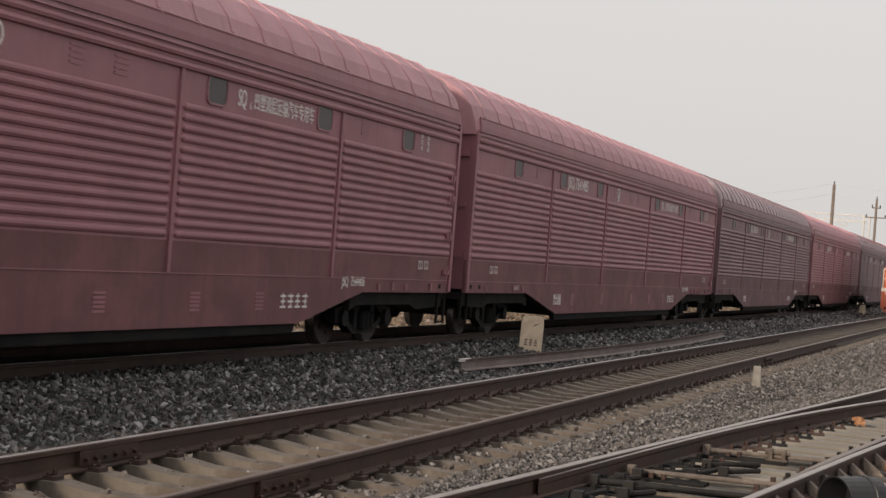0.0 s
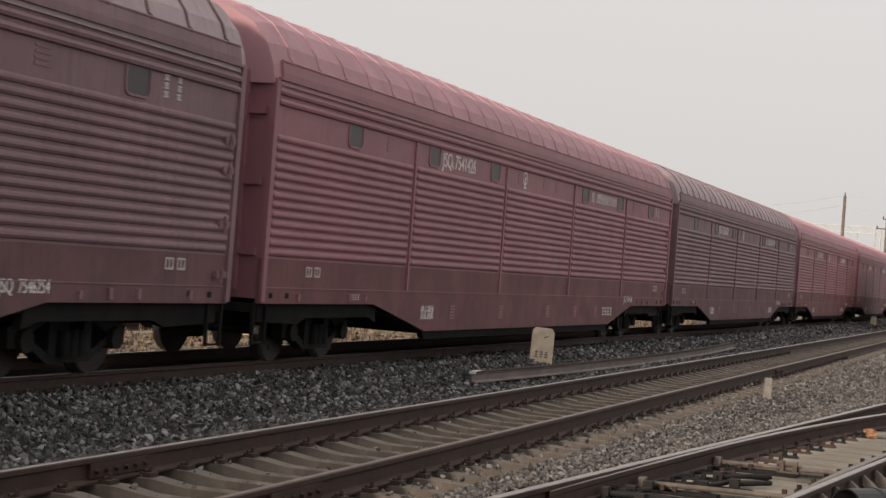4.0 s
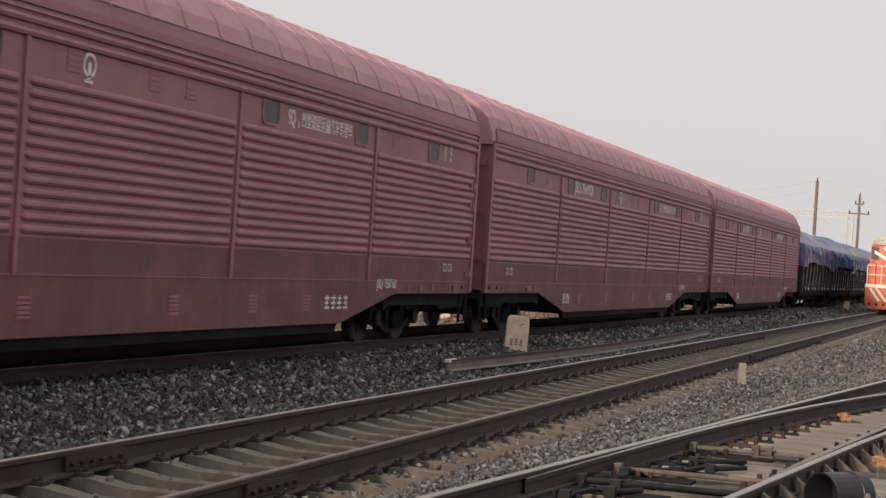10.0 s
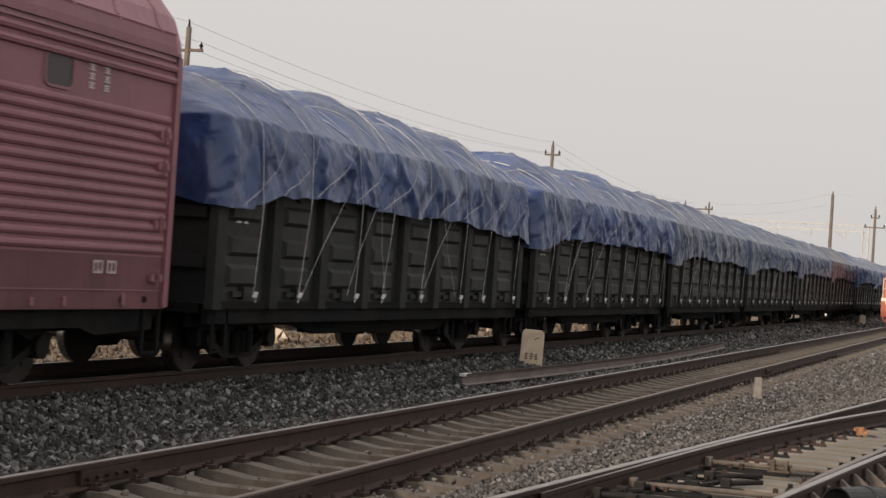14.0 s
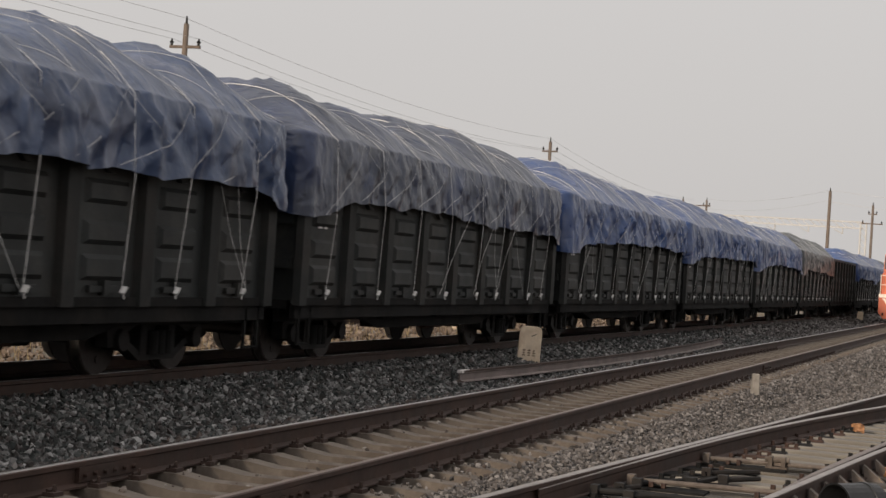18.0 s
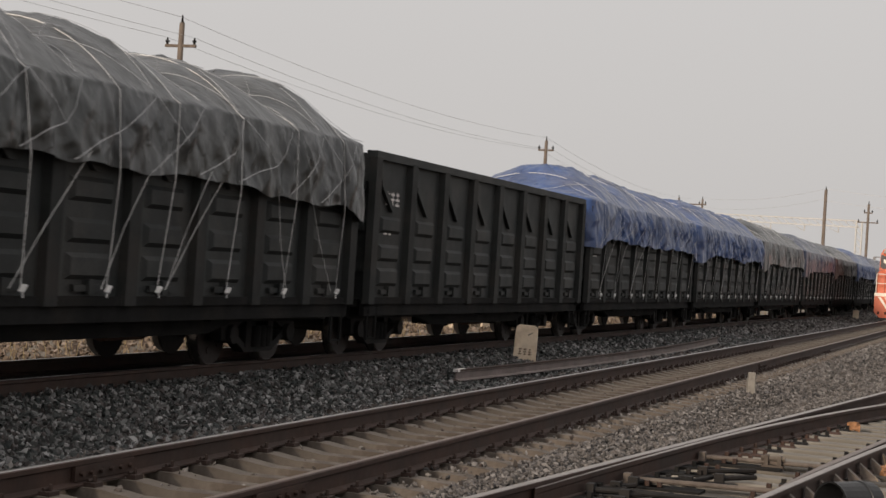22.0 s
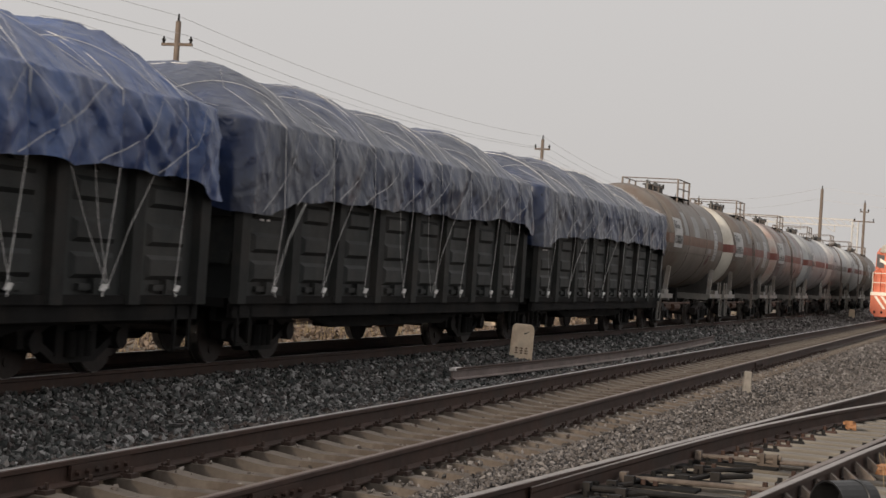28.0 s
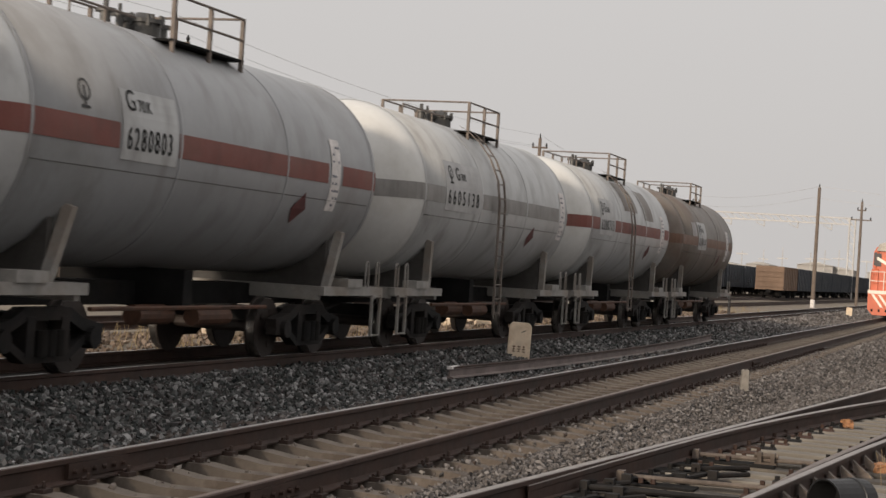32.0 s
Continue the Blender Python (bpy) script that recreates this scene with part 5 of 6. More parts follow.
        for dx in (0, 0.38):
            lb, prev = bmesh.new(), None
            for y, z in pts:
                cur = [lb.verts.new((xl + dx + q, y + p, z + 0.4 * p)) for q, p in ((-0.02, -0.02), (0.02, -0.02), (0.02, 0.02), (-0.02, 0.02))]
                if prev:
                    for k in range(4):
                        lb.faces.new((prev[k], prev[(k + 1) % 4], cur[(k + 1) % 4], cur[k]))
                prev = cur
            part("stile", lb, RAILING, ladder_part)
        for y, z in rungs:
            rb = bmesh.new()
            tube(rb, (xl, y, z), (xl + 0.38, y, z), 0.013, 6)
            part("rung", rb, RAILING, ladder_part)
    return w


def curved_patch(parent, name, x0, x1, a0, a1, r, zc, mat, label=""):
    bm = bmesh.new()
    prev = None
    for k in range(9):
        a = a0 + (a1 - a0) * k / 8
        cur = [bm.verts.new((x, -r * math.cos(a), zc + r * math.sin(a))) for x in (x0, x1)]
        if prev:
            bm.faces.new((prev[0], prev[1], cur[1], cur[0]))
        prev = cur
    return part(name, bm, mat, parent, label)


def wrap_words(parent, name, text, size, x, a, r, zc, squeeze=0.9):
    """Lettering bent round the tank: its height runs along the circumference from angle a."""
    ob = words(name, text, size, LETTER, parent, (0, 0, 0), rot=(0, 0, 0), squeeze=squeeze)
    bm = bmesh.new()
    bm.from_mesh(ob.data)
    bmesh.ops.subdivide_edges(bm, edges=list(bm.edges), cuts=2)
    bm.to_mesh(ob.data)
    bm.free()
    for v in ob.data.vertices:
        ang = a + v.co.y / r
        v.co = (x + v.co.x, -r * math.cos(ang), zc + r * math.sin(ang))
    return ob


JSQ_L, OPEN_L, TANK_L, FIRST_GAP = 26.066, 13.976, 12.0, 27.75
SHORTER = 0.54   # the uncovered wagon is shorter over its couplers


def place(ob, x, label, category):
    tagged(ob, label, category)
    ob.location = (x, YA, 0)
    TRAIN.append((ob, x))
    return ob


def build_train():
    x = FIRST_GAP - JSQ_L / 2
    numbers = ["7544405", "7541485", "7546254", "7541426", "7533002", "7543912", "7537162", "7541928", "7539176"]
    for i, num in enumerate(numbers):
        grey = i in (2, 4)
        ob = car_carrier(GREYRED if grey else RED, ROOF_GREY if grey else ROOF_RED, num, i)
        place(ob, x + JSQ_L * i, "closed double-deck car-carrier wagon, " + ("faded brownish maroon" if grey else "dusty maroon") + " with ribbed sides", "railway wagon")
        ob["group"] = "car carriers of the train"
    x = FIRST_GAP + 8 * JSQ_L + OPEN_L / 2
    tarps = "bbnnnsbbbg-bbgsgbss"
    kinds = {"b": (TARP_BLUE, "blue"), "n": (TARP_NAVY, "dull navy"), "g": (TARP_GREY, "grey"), "s": (TARP_SLATE, "slate-grey")}
    for i, c in enumerate(tarps):
        ob = open_wagon(100 + i, kinds[c][0] if c in kinds else None)
        lab = "dark olive open wagon under a roped " + kinds[c][1] + " tarpaulin" if c in kinds else "dark olive open wagon without a tarpaulin"
        place(ob, x + OPEN_L * i - SHORTER * (0.5 if c == "-" else i > tarps.index("-")), lab, "railway wagon")
        ob["group"] = "open wagons of the train"
    x += OPEN_L * 19 - OPEN_L / 2 + TANK_L / 2 - SHORTER
    P1, P2, P3 = PATCH, PATCH, TANK_RUST
    looks = [(TANK_RUST, STRIPE_RUST, "6278769", False, "rust-stained brown", -4.02, [(-0.6, 0.3, 0.0, 0.55, P1), (1.4, 2.45, 0.34, 0.62, P2), (-2.3, -1.7, 0.1, 0.6, P2), (-1.8, -1.2, 0.34, 0.6, P3), (1.9, 2.5, -0.2, 0.05, P2), (-0.9, 0.3, -0.55, -0.2, P3)]),
             (TANK_RUST, STRIPE, "6280236", True, "rust-stained grey", -4.3, [(-1.2, -0.6, 0.2, 0.5, P2), (1.2, 2.2, -0.45, 0.3, P2), (3.4, 4.2, 0.1, 0.6, P2)]),
             (TANK_PINK, STRIPE, "6608206", True, "red-stained grey", -4.2, [(1.5, 2.4, 0.15, 0.7, P2), (-1.4, -0.7, 0.5, 0.9, TANK_RUST)]),
             (TANK_GREY, STRIPE, "6280803", False, "grey", -2.95, []), (TANK_WHITE, STRIPE_GREY, "6605138", True, "whitish grey", -3.68, [(-0.9, 0.2, -0.12, 0.1, P2)]),
             (TANK_WHITE, STRIPE, "6280715", True, "stained whitish", -3.9, [(-1.0, 0.6, 0.3, 0.9, TANK_RUST), (1.4, 2.6, 0.2, 0.8, TANK_RUST)]),
             (TANK_RUST, STRIPE_RUST, "6278114", False, "dirty brown-grey", -2.2, [(-3.2, -2.4, -0.1, 0.4, TANK_PINK), (3.4, 4.2, -0.3, 0.3, P2)])]
    for i, (body, stripe, num, lad, colour, board, patches) in enumerate(looks):
        ob = tank_wagon(body, stripe, num, 200 + i, lad, board, patches, i in (0, 3), (1.3, 1.8, 1.9, 1.3, 2.1, 1.6, 1.5)[i], i == 3, (3.02, 3.05, 3.9, 3.08, 4.2, 3.6, 3.4)[i], (0.62, 0.9, 0.55, 0.34, 0.4, 0.4, 0.4)[i])
        place(ob, x + TANK_L * i, colour + " cylindrical tank wagon with a waist stripe", "railway wagon")
        ob["group"] = "tank wagons of the train"


build_train()


# ---- lineside things ----
def marker_stone(x, y, w, hgt, turn, label, mat=MARKER, marks=True):
    """Upright slab with a rounded head."""
    bm = bmesh.new()
    prof = [(-w / 2, -0.15), (w / 2, -0.15), (w / 2 * 0.98, hgt * 0.87), (w / 2 * 0.90, hgt * 0.94), (w / 2 * 0.70, hgt), (-w / 2 * 0.70, hgt), (-w / 2 * 0.90, hgt * 0.94), (-w / 2 * 0.98, hgt * 0.87)]
    slab_y(bm, prof, -0.06, 0.06)
    bmesh.ops.bevel(bm, geom=list(bm.edges), offset=0.008, segments=1, affect="EDGES")
    ob = part("marker_stone", bm, mat)
    ob.matrix_world = pose(x, y, ground_z(x, y), 0, 2.0, turn)
    tagged(ob, label, "marker stone")
    if marks:
        bars("number_marks", 3, 0.06, 0.13, 0.035, RUSTY, ob, (-0.13, -0.064, 0.12), "faded painted marks")
        sb = bmesh.new()
        slab_y(sb, [(0.02, 0.49), (0.12, 0.545), (0.12, 0.56), (0.02, 0.51)], -0.065, -0.060)
        part("painted_stroke", sb, LETTER, ob, "dark slanting painted stroke")
    return ob


marker_stone(31.3, 8.77, 0.44, 0.69, -71, "cream stone track marker standing in the ballast")
marker_stone(105.0, 8.75, 0.36, 0.55, -80, "small pale stone track marker far along the ballast", MARKER, marks=False)


def low_post(x, y):
    bm = bmesh.new()
    hexa(bm, [(-0.07, -0.07, -0.2), (0.07, -0.07, -0.2), (0.07, 0.07, -0.2), (-0.07, 0.07, -0.2), (-0.055, -0.055, 0.33), (0.055, -0.055, 0.33), (0.055, 0.055, 0.33), (-0.055, 0.055, 0.33)])
    bmesh.ops.bevel(bm, geom=list(bm.edges), offset=0.012, segments=1, affect="EDGES")
    ob = part("fouling_post", bm, POST)
    ob.matrix_world = pose(x, y, ground_z(x, y), 1, 2, 20)
    return tagged(ob, "short weathered concrete post in the ballast", "post")


low_post(27.0, 3.80)


def spare_rail():
    """A slightly bent rail left lying beside the line, its end painted white."""
    root = new("spare_rail")
    prof = rail_profile()

    def bend(x):
        return 0.0025 * (x - 12.6) ** 2 - 0.4
    xs = [24.6 * i / 30 for i in range(31)]
    bm = bmesh.new()
    loft_x(bm, [(x, [(y + bend(x), z) for y, z in prof]) for x in xs])
    part("rail_body", bm, SPARE, root, "dull brownish rail body")
    hb = bmesh.new()
    loft_x(hb, [(x + 0.02, [(bend(x) + y, z) for y, z in ((-0.037, -0.03), (-0.039, 0.0), (-0.030, 0.005), (0.030, 0.005), (0.039, 0.0), (0.037, -0.03))]) for x in xs])
    part("rail_head", hb, RAIL_SIDE, root, "rusty rail head")
    cb = bmesh.new()
    box(cb, -0.01, 0.40, bend(0) - 0.042, bend(0) + 0.042, -0.034, 0.008)
    part("painted_end", cb, WHITE, root, "white-painted rail end")
    root.matrix_world = pose(24.95, 8.08, -0.12, 0, 0, 0)
    return tagged(root, "spare rusty rail lying in the ballast, one end white", "spare rail")


spare_rail()


def joint_bar(x, y, s, parent):
    bm = bmesh.new()
    box(bm, x, x + 0.82, *sorted((y + s * 0.012, y + s * 0.045)), -0.145, -0.04)
    for i in range(6):
        xx = x + 0.07 + 0.136 * i
        tube(bm, (xx, y + s * 0.04, -0.095), (xx, y + s * 0.075, -0.095), 0.02, 6)
    part("joint_bar", bm, RAIL_SIDE, parent, "dark bolted joint bar")


joint_bar(10.2, YB + GAUGE, -1, trackB)
joint_bar(10.2, YB + GAUGE, 1, trackB)
joint_bar(9.9, YB - GAUGE, -1, trackB)
joint_bar(33.0, YB - GAUGE, -1, trackB)


# ---- locomotive standing on the middle track ----
def locomotive(x0):
    w = new("locomotive")
    hb = bmesh.new()

    def sec(hw, zt, z0=1.42):
        return [(-hw, z0), (-hw, zt - 0.5), (-hw + 0.18, zt - 0.14), (-hw * 0.5, zt), (hw * 0.5, zt), (hw - 0.18, zt - 0.14), (hw, zt - 0.5), (hw, z0)]
    loft_x(hb, [(0.75, sec(1.18, 3.80)), (0.95, sec(1.25, 3.98)), (3.4, sec(1.28, 4.05)), (3.5, sec(1.42, 4.12)), (5.6, sec(1.42, 4.12)), (5.7, sec(1.22, 3.9)), (18.5, sec(1.22, 3.9))])
    hood = part("hood", hb, ORANGE, w, "orange hood and cab")
    rb = bmesh.new()
    loft_x(rb, [(0.62, [(-1.12, 3.58), (-0.95, 3.84), (-0.5, 3.97), (0.5, 3.97), (0.95, 3.84), (1.12, 3.58)]), (0.9, [(-1.27, 3.62), (-1.12, 3.98), (-0.6, 4.14), (0.6, 4.14), (1.12, 3.98), (1.27, 3.62)]), (3.45, [(-1.3, 3.66), (-1.14, 4.02), (-0.62, 4.17), (0.62, 4.17), (1.14, 4.02), (1.3, 3.66)])])
    part("hood_roof", rb, ROOF_SHADED, hood, "cream roof panel, shade in its beige colour")
    for s in (-1, 1):
        bb = bmesh.new()
        slab = [(s * 1.21, 3.10), (s * 1.21, 3.28), (0.0, 2.62), (0.0, 2.44)]
        a = [bb.verts.new((0.74, y, z)) for y, z in slab]
        b = [bb.verts.new((0.73, y, z)) for y, z in slab]
        for i in range(4):
            bb.faces.new((a[i], a[(i + 1) % 4], b[(i + 1) % 4], b[i]))
        bb.faces.new(a)
        bb.faces.new(list(reversed(b)))
        part("white_chevron", bb, LOCO_WHITE, hood, "cream chevron stripe")
        lb = bmesh.new()
        tube(lb, (0.70, s * 0.62, 3.40), (0.80, s * 0.62, 3.40), 0.12, 14)
        part("headlamp", lb, LOCO_WHITE, hood, "round headlamp")
        wb = bmesh.new()
        box(wb, 1.6, 2.7, *sorted((s * 1.29, s * 1.31)), 2.9, 3.6)
        part("side_window", wb, GLASS, hood, "dark side window")
        kb = bmesh.new()
        box(kb, 0.735, 1.35, *sorted((s * 0.98, s * 1.272)), 2.75, 3.45)
        part("corner_window", kb, GLASS, hood, "dark corner window")
        qb = bmesh.new()
        loft_x(qb, [(0.62, [(s * 1.10, 1.44), (s * 1.42, 1.44), (s * 1.42, 2.40), (s * 1.36, 2.52), (s * 1.10, 2.55)]), (0.80, [(s * 1.10, 1.44), (s * 1.50, 1.44), (s * 1.50, 2.50), (s * 1.42, 2.62), (s * 1.10, 2.66)]), (3.4, [(s * 1.10, 1.44), (s * 1.50, 1.44), (s * 1.50, 2.50), (s * 1.42, 2.62), (s * 1.10, 2.66)])])
        part("side_cabinet", qb, ORANGE, hood, "orange equipment box beside the hood")
        eb = bmesh.new()
        loft_x(eb, [(0.95, [(s * 1.20, 2.66), (s * 1.44, 2.66), (s * 1.40, 3.55), (s * 1.26, 3.80), (s * 1.10, 3.86), (s * 1.10, 2.66)]), (3.4, [(s * 1.20, 2.66), (s * 1.44, 2.66), (s * 1.40, 3.55), (s * 1.26, 3.80), (s * 1.10, 3.86), (s * 1.10, 2.66)])])
        part("cab_wing", eb, ORANGE, hood, "orange cab side behind the hood")
        ob = bmesh.new()
        box(ob, 0.93, 0.952, *sorted((s * 1.24, s * 1.39)), 2.80, 3.50)
        part("end_window", ob, GLASS, hood, "dark end window of the cab")
        # dark panels added on the unseen sides to cut orange bounce onto the train
        for k in range(7):
            mb = bmesh.new()
            box(mb, 5.8 + 1.8 * k, 7.5 + 1.8 * k, *sorted((s * 1.25, s * 1.275)), 1.55, 3.6)
            part("side_door", mb, BLACK, hood, "added dark panel that cuts the orange bounce")
        # one more added bounce-cutting panel beside the front hood
        mb = bmesh.new()
        box(mb, 1.2, 3.2, *sorted((s * 1.30, s * 1.315)), 1.7, 2.7)
        part("side_door", mb, BLACK, hood, "added dark panel that cuts the orange bounce")
    fb = bmesh.new()
    box(fb, 0.05, 18.6, -1.55, 1.55, 1.26, 1.44)
    part("footplate", fb, LOCO_WHITE, w, "cream footplate edge")
    pb = bmesh.new()
    slab = [(-1.53, 1.26), (-1.53, 0.42), (-1.25, 0.12), (1.25, 0.12), (1.53, 0.42), (1.53, 1.26)]
    loft_x(pb, [(0.0, slab), (0.35, slab)])
    plate = part("pilot", pb, ORANGE, w, "orange pilot plate")
    for k in range(2):
        for s in (-1, 1):
            sb = bmesh.new()
            o = s * (1.36 - 0.34 * k)
            i = s * (0.86 - 0.34 * k)
            q = [(o, 1.22), (o - s * 0.15, 1.22), (i - s * 0.15, 0.55), (i, 0.55)]
            a = [sb.verts.new((-0.006, y, z)) for y, z in q]
            b = [sb.verts.new((-0.001, y, z)) for y, z in q]
            for j in range(4):
                sb.faces.new((a[j], a[(j + 1) % 4], b[(j + 1) % 4], b[j]))
            sb.faces.new(a)
            sb.faces.new(list(reversed(b)))
            part("pilot_stripe", sb, LOCO_WHITE, plate, "cream slanting stripe")
    for i in range(8):
        y = -1.3 + 0.37 * i
        hb2 = bmesh.new()
        box(hb2, -0.02, 0.02, y - 0.05, y + 0.05, 0.30, 0.44)
        part("pilot_slot", hb2, BLACK, plate)
    cb = bmesh.new()
    box(cb, -0.55, 0.1, -0.18, 0.18, 0.72, 1.05)
    part("coupler", cb, BLACK, w)
    for y in (-1.48, -0.75, 0.0, 0.75, 1.48):
        rb = bmesh.new()
        tube(rb, (0.1, y, 1.44), (0.1, y, 2.45), 0.022, 6)
        part("rail_post", rb, LOCO_WHITE, w, "cream handrail post")
    for z in (1.95, 2.45):
        rb = bmesh.new()
        tube(rb, (0.1, -1.48, z), (0.1, 1.48, z), 0.022, 6)
        part("handrail", rb, LOCO_WHITE, w, "cream handrail")
    for s in (-1, 1):
        rb = bmesh.new()
        tube(rb, (0.1, s * 1.5, 2.45), (17.5, s * 1.5, 2.45), 0.022, 6)
        part("handrail", rb, LOCO_WHITE, w)
        st = bmesh.new()
        for z in (0.45, 0.75, 1.05):
            box(st, 0.4, 0.8, *sorted((s * 1.3, s * 1.56)), z, z + 0.03)
        for xx in (0.4, 0.8):
            box(st, xx - 0.02, xx + 0.02, *sorted((s * 1.52, s * 1.56)), 0.4, 1.3)
        part("steps", st, LOCO_WHITE, w, "cream cab steps")
    hn = bmesh.new()
    tube(hn, (1.3, 0.35, 4.05), (1.3, 0.35, 4.38), 0.05, 8)
    tube(hn, (1.0, 0.35, 4.38), (1.5, 0.35, 4.38), 0.09, 10, 0.04)
    tube(hn, (1.3, -0.25, 4.05), (1.3, -0.25, 4.42), 0.04, 8)
    tube(hn, (1.05, -0.25, 4.35), (1.5, -0.25, 4.35), 0.08, 10, 0.04)
    part("horn", hn, BLACK, w)
    ub = bmesh.new()
    box(ub, 1.2, 17.5, -1.1, 1.1, 0.45, 1.26)
    part("underframe", ub, BLACK, w)
    for xc in (2.2, 4.0, 5.8, 12.6, 14.4, 16.2):
        wb = bmesh.new()
        for s in (-1, 1):
            tube(wb, (xc, s * 0.69, 0.525), (xc, s * 0.83, 0.525), 0.525, 22)
        tube(wb, (xc, -0.7, 0.525), (xc, 0.7, 0.525), 0.09, 10)
        part("wheelset", wb, UNDER, w)
    w.location = (x0, YB, 0)
    return tagged(w, "orange shunting locomotive with cream chevrons and handrails", "locomotive")


locomotive(93.0)


# ---- poles, wires, portal ----
def line_pole(x, y, hgt, arms, label, r0=0.16, r1=0.10, lean=0.0):
    w = new("line_pole")
    bm = bmesh.new()
    tube(bm, (0, 0, -0.5), (0, 0, hgt), r0, 12, r1)
    part("shaft", bm, POLE, w, "weathered concrete shaft")
    for z, half, ins in arms:
        ab = bmesh.new()
        box(ab, -0.05, 0.05, -half, half, z - 0.05, z + 0.05)
        part("crossarm", ab, WOOD, w)
        for q in ins:
            ib = bmesh.new()
            tube(ib, (0, q, z + 0.05), (0, q, z + 0.30), 0.05, 8, 0.03)
            tube(ib, (0, q, z + 0.14), (0, q, z + 0.20), 0.08, 8)
            part("insulator", ib, BLACK, w, "dark insulator")
    tb = bmesh.new()
    tube(tb, (0, 0, hgt), (0, 0, hgt + 0.28), 0.05, 8, 0.03)
    part("top_insulator", tb, BLACK, w)
    w.matrix_world = pose(x, y, -0.4, 0, lean, 0)
    tagged(w, label, "utility pole")
    return w


def wire(a, b, sag, r=0.016):
    bm = bmesh.new()
    a, b = Vector(a), Vector(b)
    pts = []
    for i in range(15):
        k = i / 14
        p = a.lerp(b, k)
        p.z -= sag * 4 * k * (1 - k)
        pts.append(p)
    prev = None
    for p in pts:
        ring = [bm.verts.new(p + Vector((0, r * c, r * d))) for c, d in ((-1, 0), (0, 1), (1, 0), (0, -1))]
        if prev:
            for i in range(4):
                bm.faces.new((prev[i], prev[(i + 1) % 4], ring[(i + 1) % 4], ring[i]))
        prev = ring
    return tagged(part("overhead_wire", bm, WIRE), "thin grey overhead wire between poles", "wire")


def base_band(pole, r, z0, z1):
    bm = bmesh.new()
    tube(bm, (0, 0, z0), (0, 0, z1), r, 14)
    part("painted_base", bm, WHITE, pole, "white-painted foot of the pole")


PA, PB, PH = (55.0, 29.2), (103.0, 28.3), (168.0, 30.8)
line_pole(*PA, 10.1, [(9.25, 0.62, (-0.55, 0.55))], "concrete utility pole with a crossarm behind the train", lean=0.6)
line_pole(*PB, 10.1, [(9.5, 0.5, (-0.45, 0.45))], "concrete utility pole with a crossarm behind the train")
for q in (-1.2, 1.2):
    line_pole(PH[0], PH[1] + q, 10.0, [(9.5, 0.4, (-0.3, 0.3))], "one pole of a far twin-pole frame")
base_band(line_pole(136.5, 14.25, 9.7, [], "tall bare concrete pole beside the yard", 0.17, 0.12), 0.18, 0.0, 0.75)
line_pole(160.0, 12.75, 9.9, [(8.2, 0.95, (-0.85, 0.85)), (9.1, 0.4, (-0.35, 0.35))], "utility pole with two crossarms beside the yard", 0.15, 0.11)
Z0 = -0.4
for dy, z in ((0.0, 10.3), (-0.55, 9.55), (0.55, 9.55)):
    wire((PA[0], PA[1] + dy, Z0 + z), (PB[0], PB[1] + dy * 0.8, Z0 + z), 0.6, 0.007)
    wire((PB[0], PB[1] + dy * 0.8, Z0 + z), (PH[0], PH[1] + dy, Z0 + z - 0.3), 0.8, 0.008)
    wire((5.0, 29.9 + dy, Z0 + z + 0.4), (PA[0], PA[1] + dy, Z0 + z), 0.5, 0.007)
for dy, z in ((0.0, 9.8), (0.4, 8.9)):
    wire((136.5, 14.25 + dy, Z0 + z), (PH[0], PH[1] + dy - 1.2, Z0 + z + 0.35), 0.5, 0.008)
    wire((136.5, 14.25 + dy, Z0 + z), (138.0, -14.0 + dy, Z0 + z), 0.8, 0.008)
tb = bmesh.new()
box(tb, -0.06, 0.06, -1.6, 1.6, -0.06, 0.06)
beam = part("twin_pole_crossbeam", tb, WOOD)
beam.location = (PH[0] - 0.22, PH[1], 9.05)
tagged(beam, "dark crossbeam joining two far poles", "crossbeam")


def portal(x, y0, y1, hgt):
    """Catenary portal: two lattice masts and a lattice beam with droppers."""
    w = new("catenary_portal")
    for y in (y0, y1):
        bm = bmesh.new()
        for dx in (-0.35, 0.35):
            for dy in (-0.45, 0.45):
                box(bm, x + dx - 0.09, x + dx + 0.09, y + dy - 0.09, y + dy + 0.09, -0.5, hgt + 0.5)
        n = 12
        for i in range(n):
            za, zb = hgt * i / n, hgt * (i + 1) / n
            tube(bm, (x - 0.4, y - 0.45, za), (x - 0.4, y + 0.45, zb), 0.07, 4)
        part("mast", bm, PORTAL, w, "pale lattice mast")
    bm = bmesh.new()
    for z in (hgt - 0.5, hgt + 0.5):
        box(bm, x - 0.12, x + 0.12, y0, y1, z - 0.09, z + 0.09)
    n = int((y1 - y0) / 1.2)
    for i in range(n):
        a, b = y0 + (y1 - y0) * i / n, y0 + (y1 - y0) * (i + 1) / n
        tube(bm, (x, a, hgt - 0.5), (x, b, hgt + 0.5), 0.07, 4)
    part("beam", bm, PORTAL, w, "pale lattice beam")
    for i in range(5):
        y = y0 + (y1 - y0) * (i + 0.6) / 5
        db = bmesh.new()
        tube(db, (x, y, hgt - 0.5), (x, y, hgt - 1.5), 0.09, 6)
        tube(db, (x, y, hgt - 1.5), (x, y + 1.4, hgt - 0.8), 0.06, 6)
        part("dropper", db, PORTAL, w)
    return tagged(w, "pale steel catenary portal across the far yard", "catenary portal")


portal(275, 23.2, 50.0, 12.0)


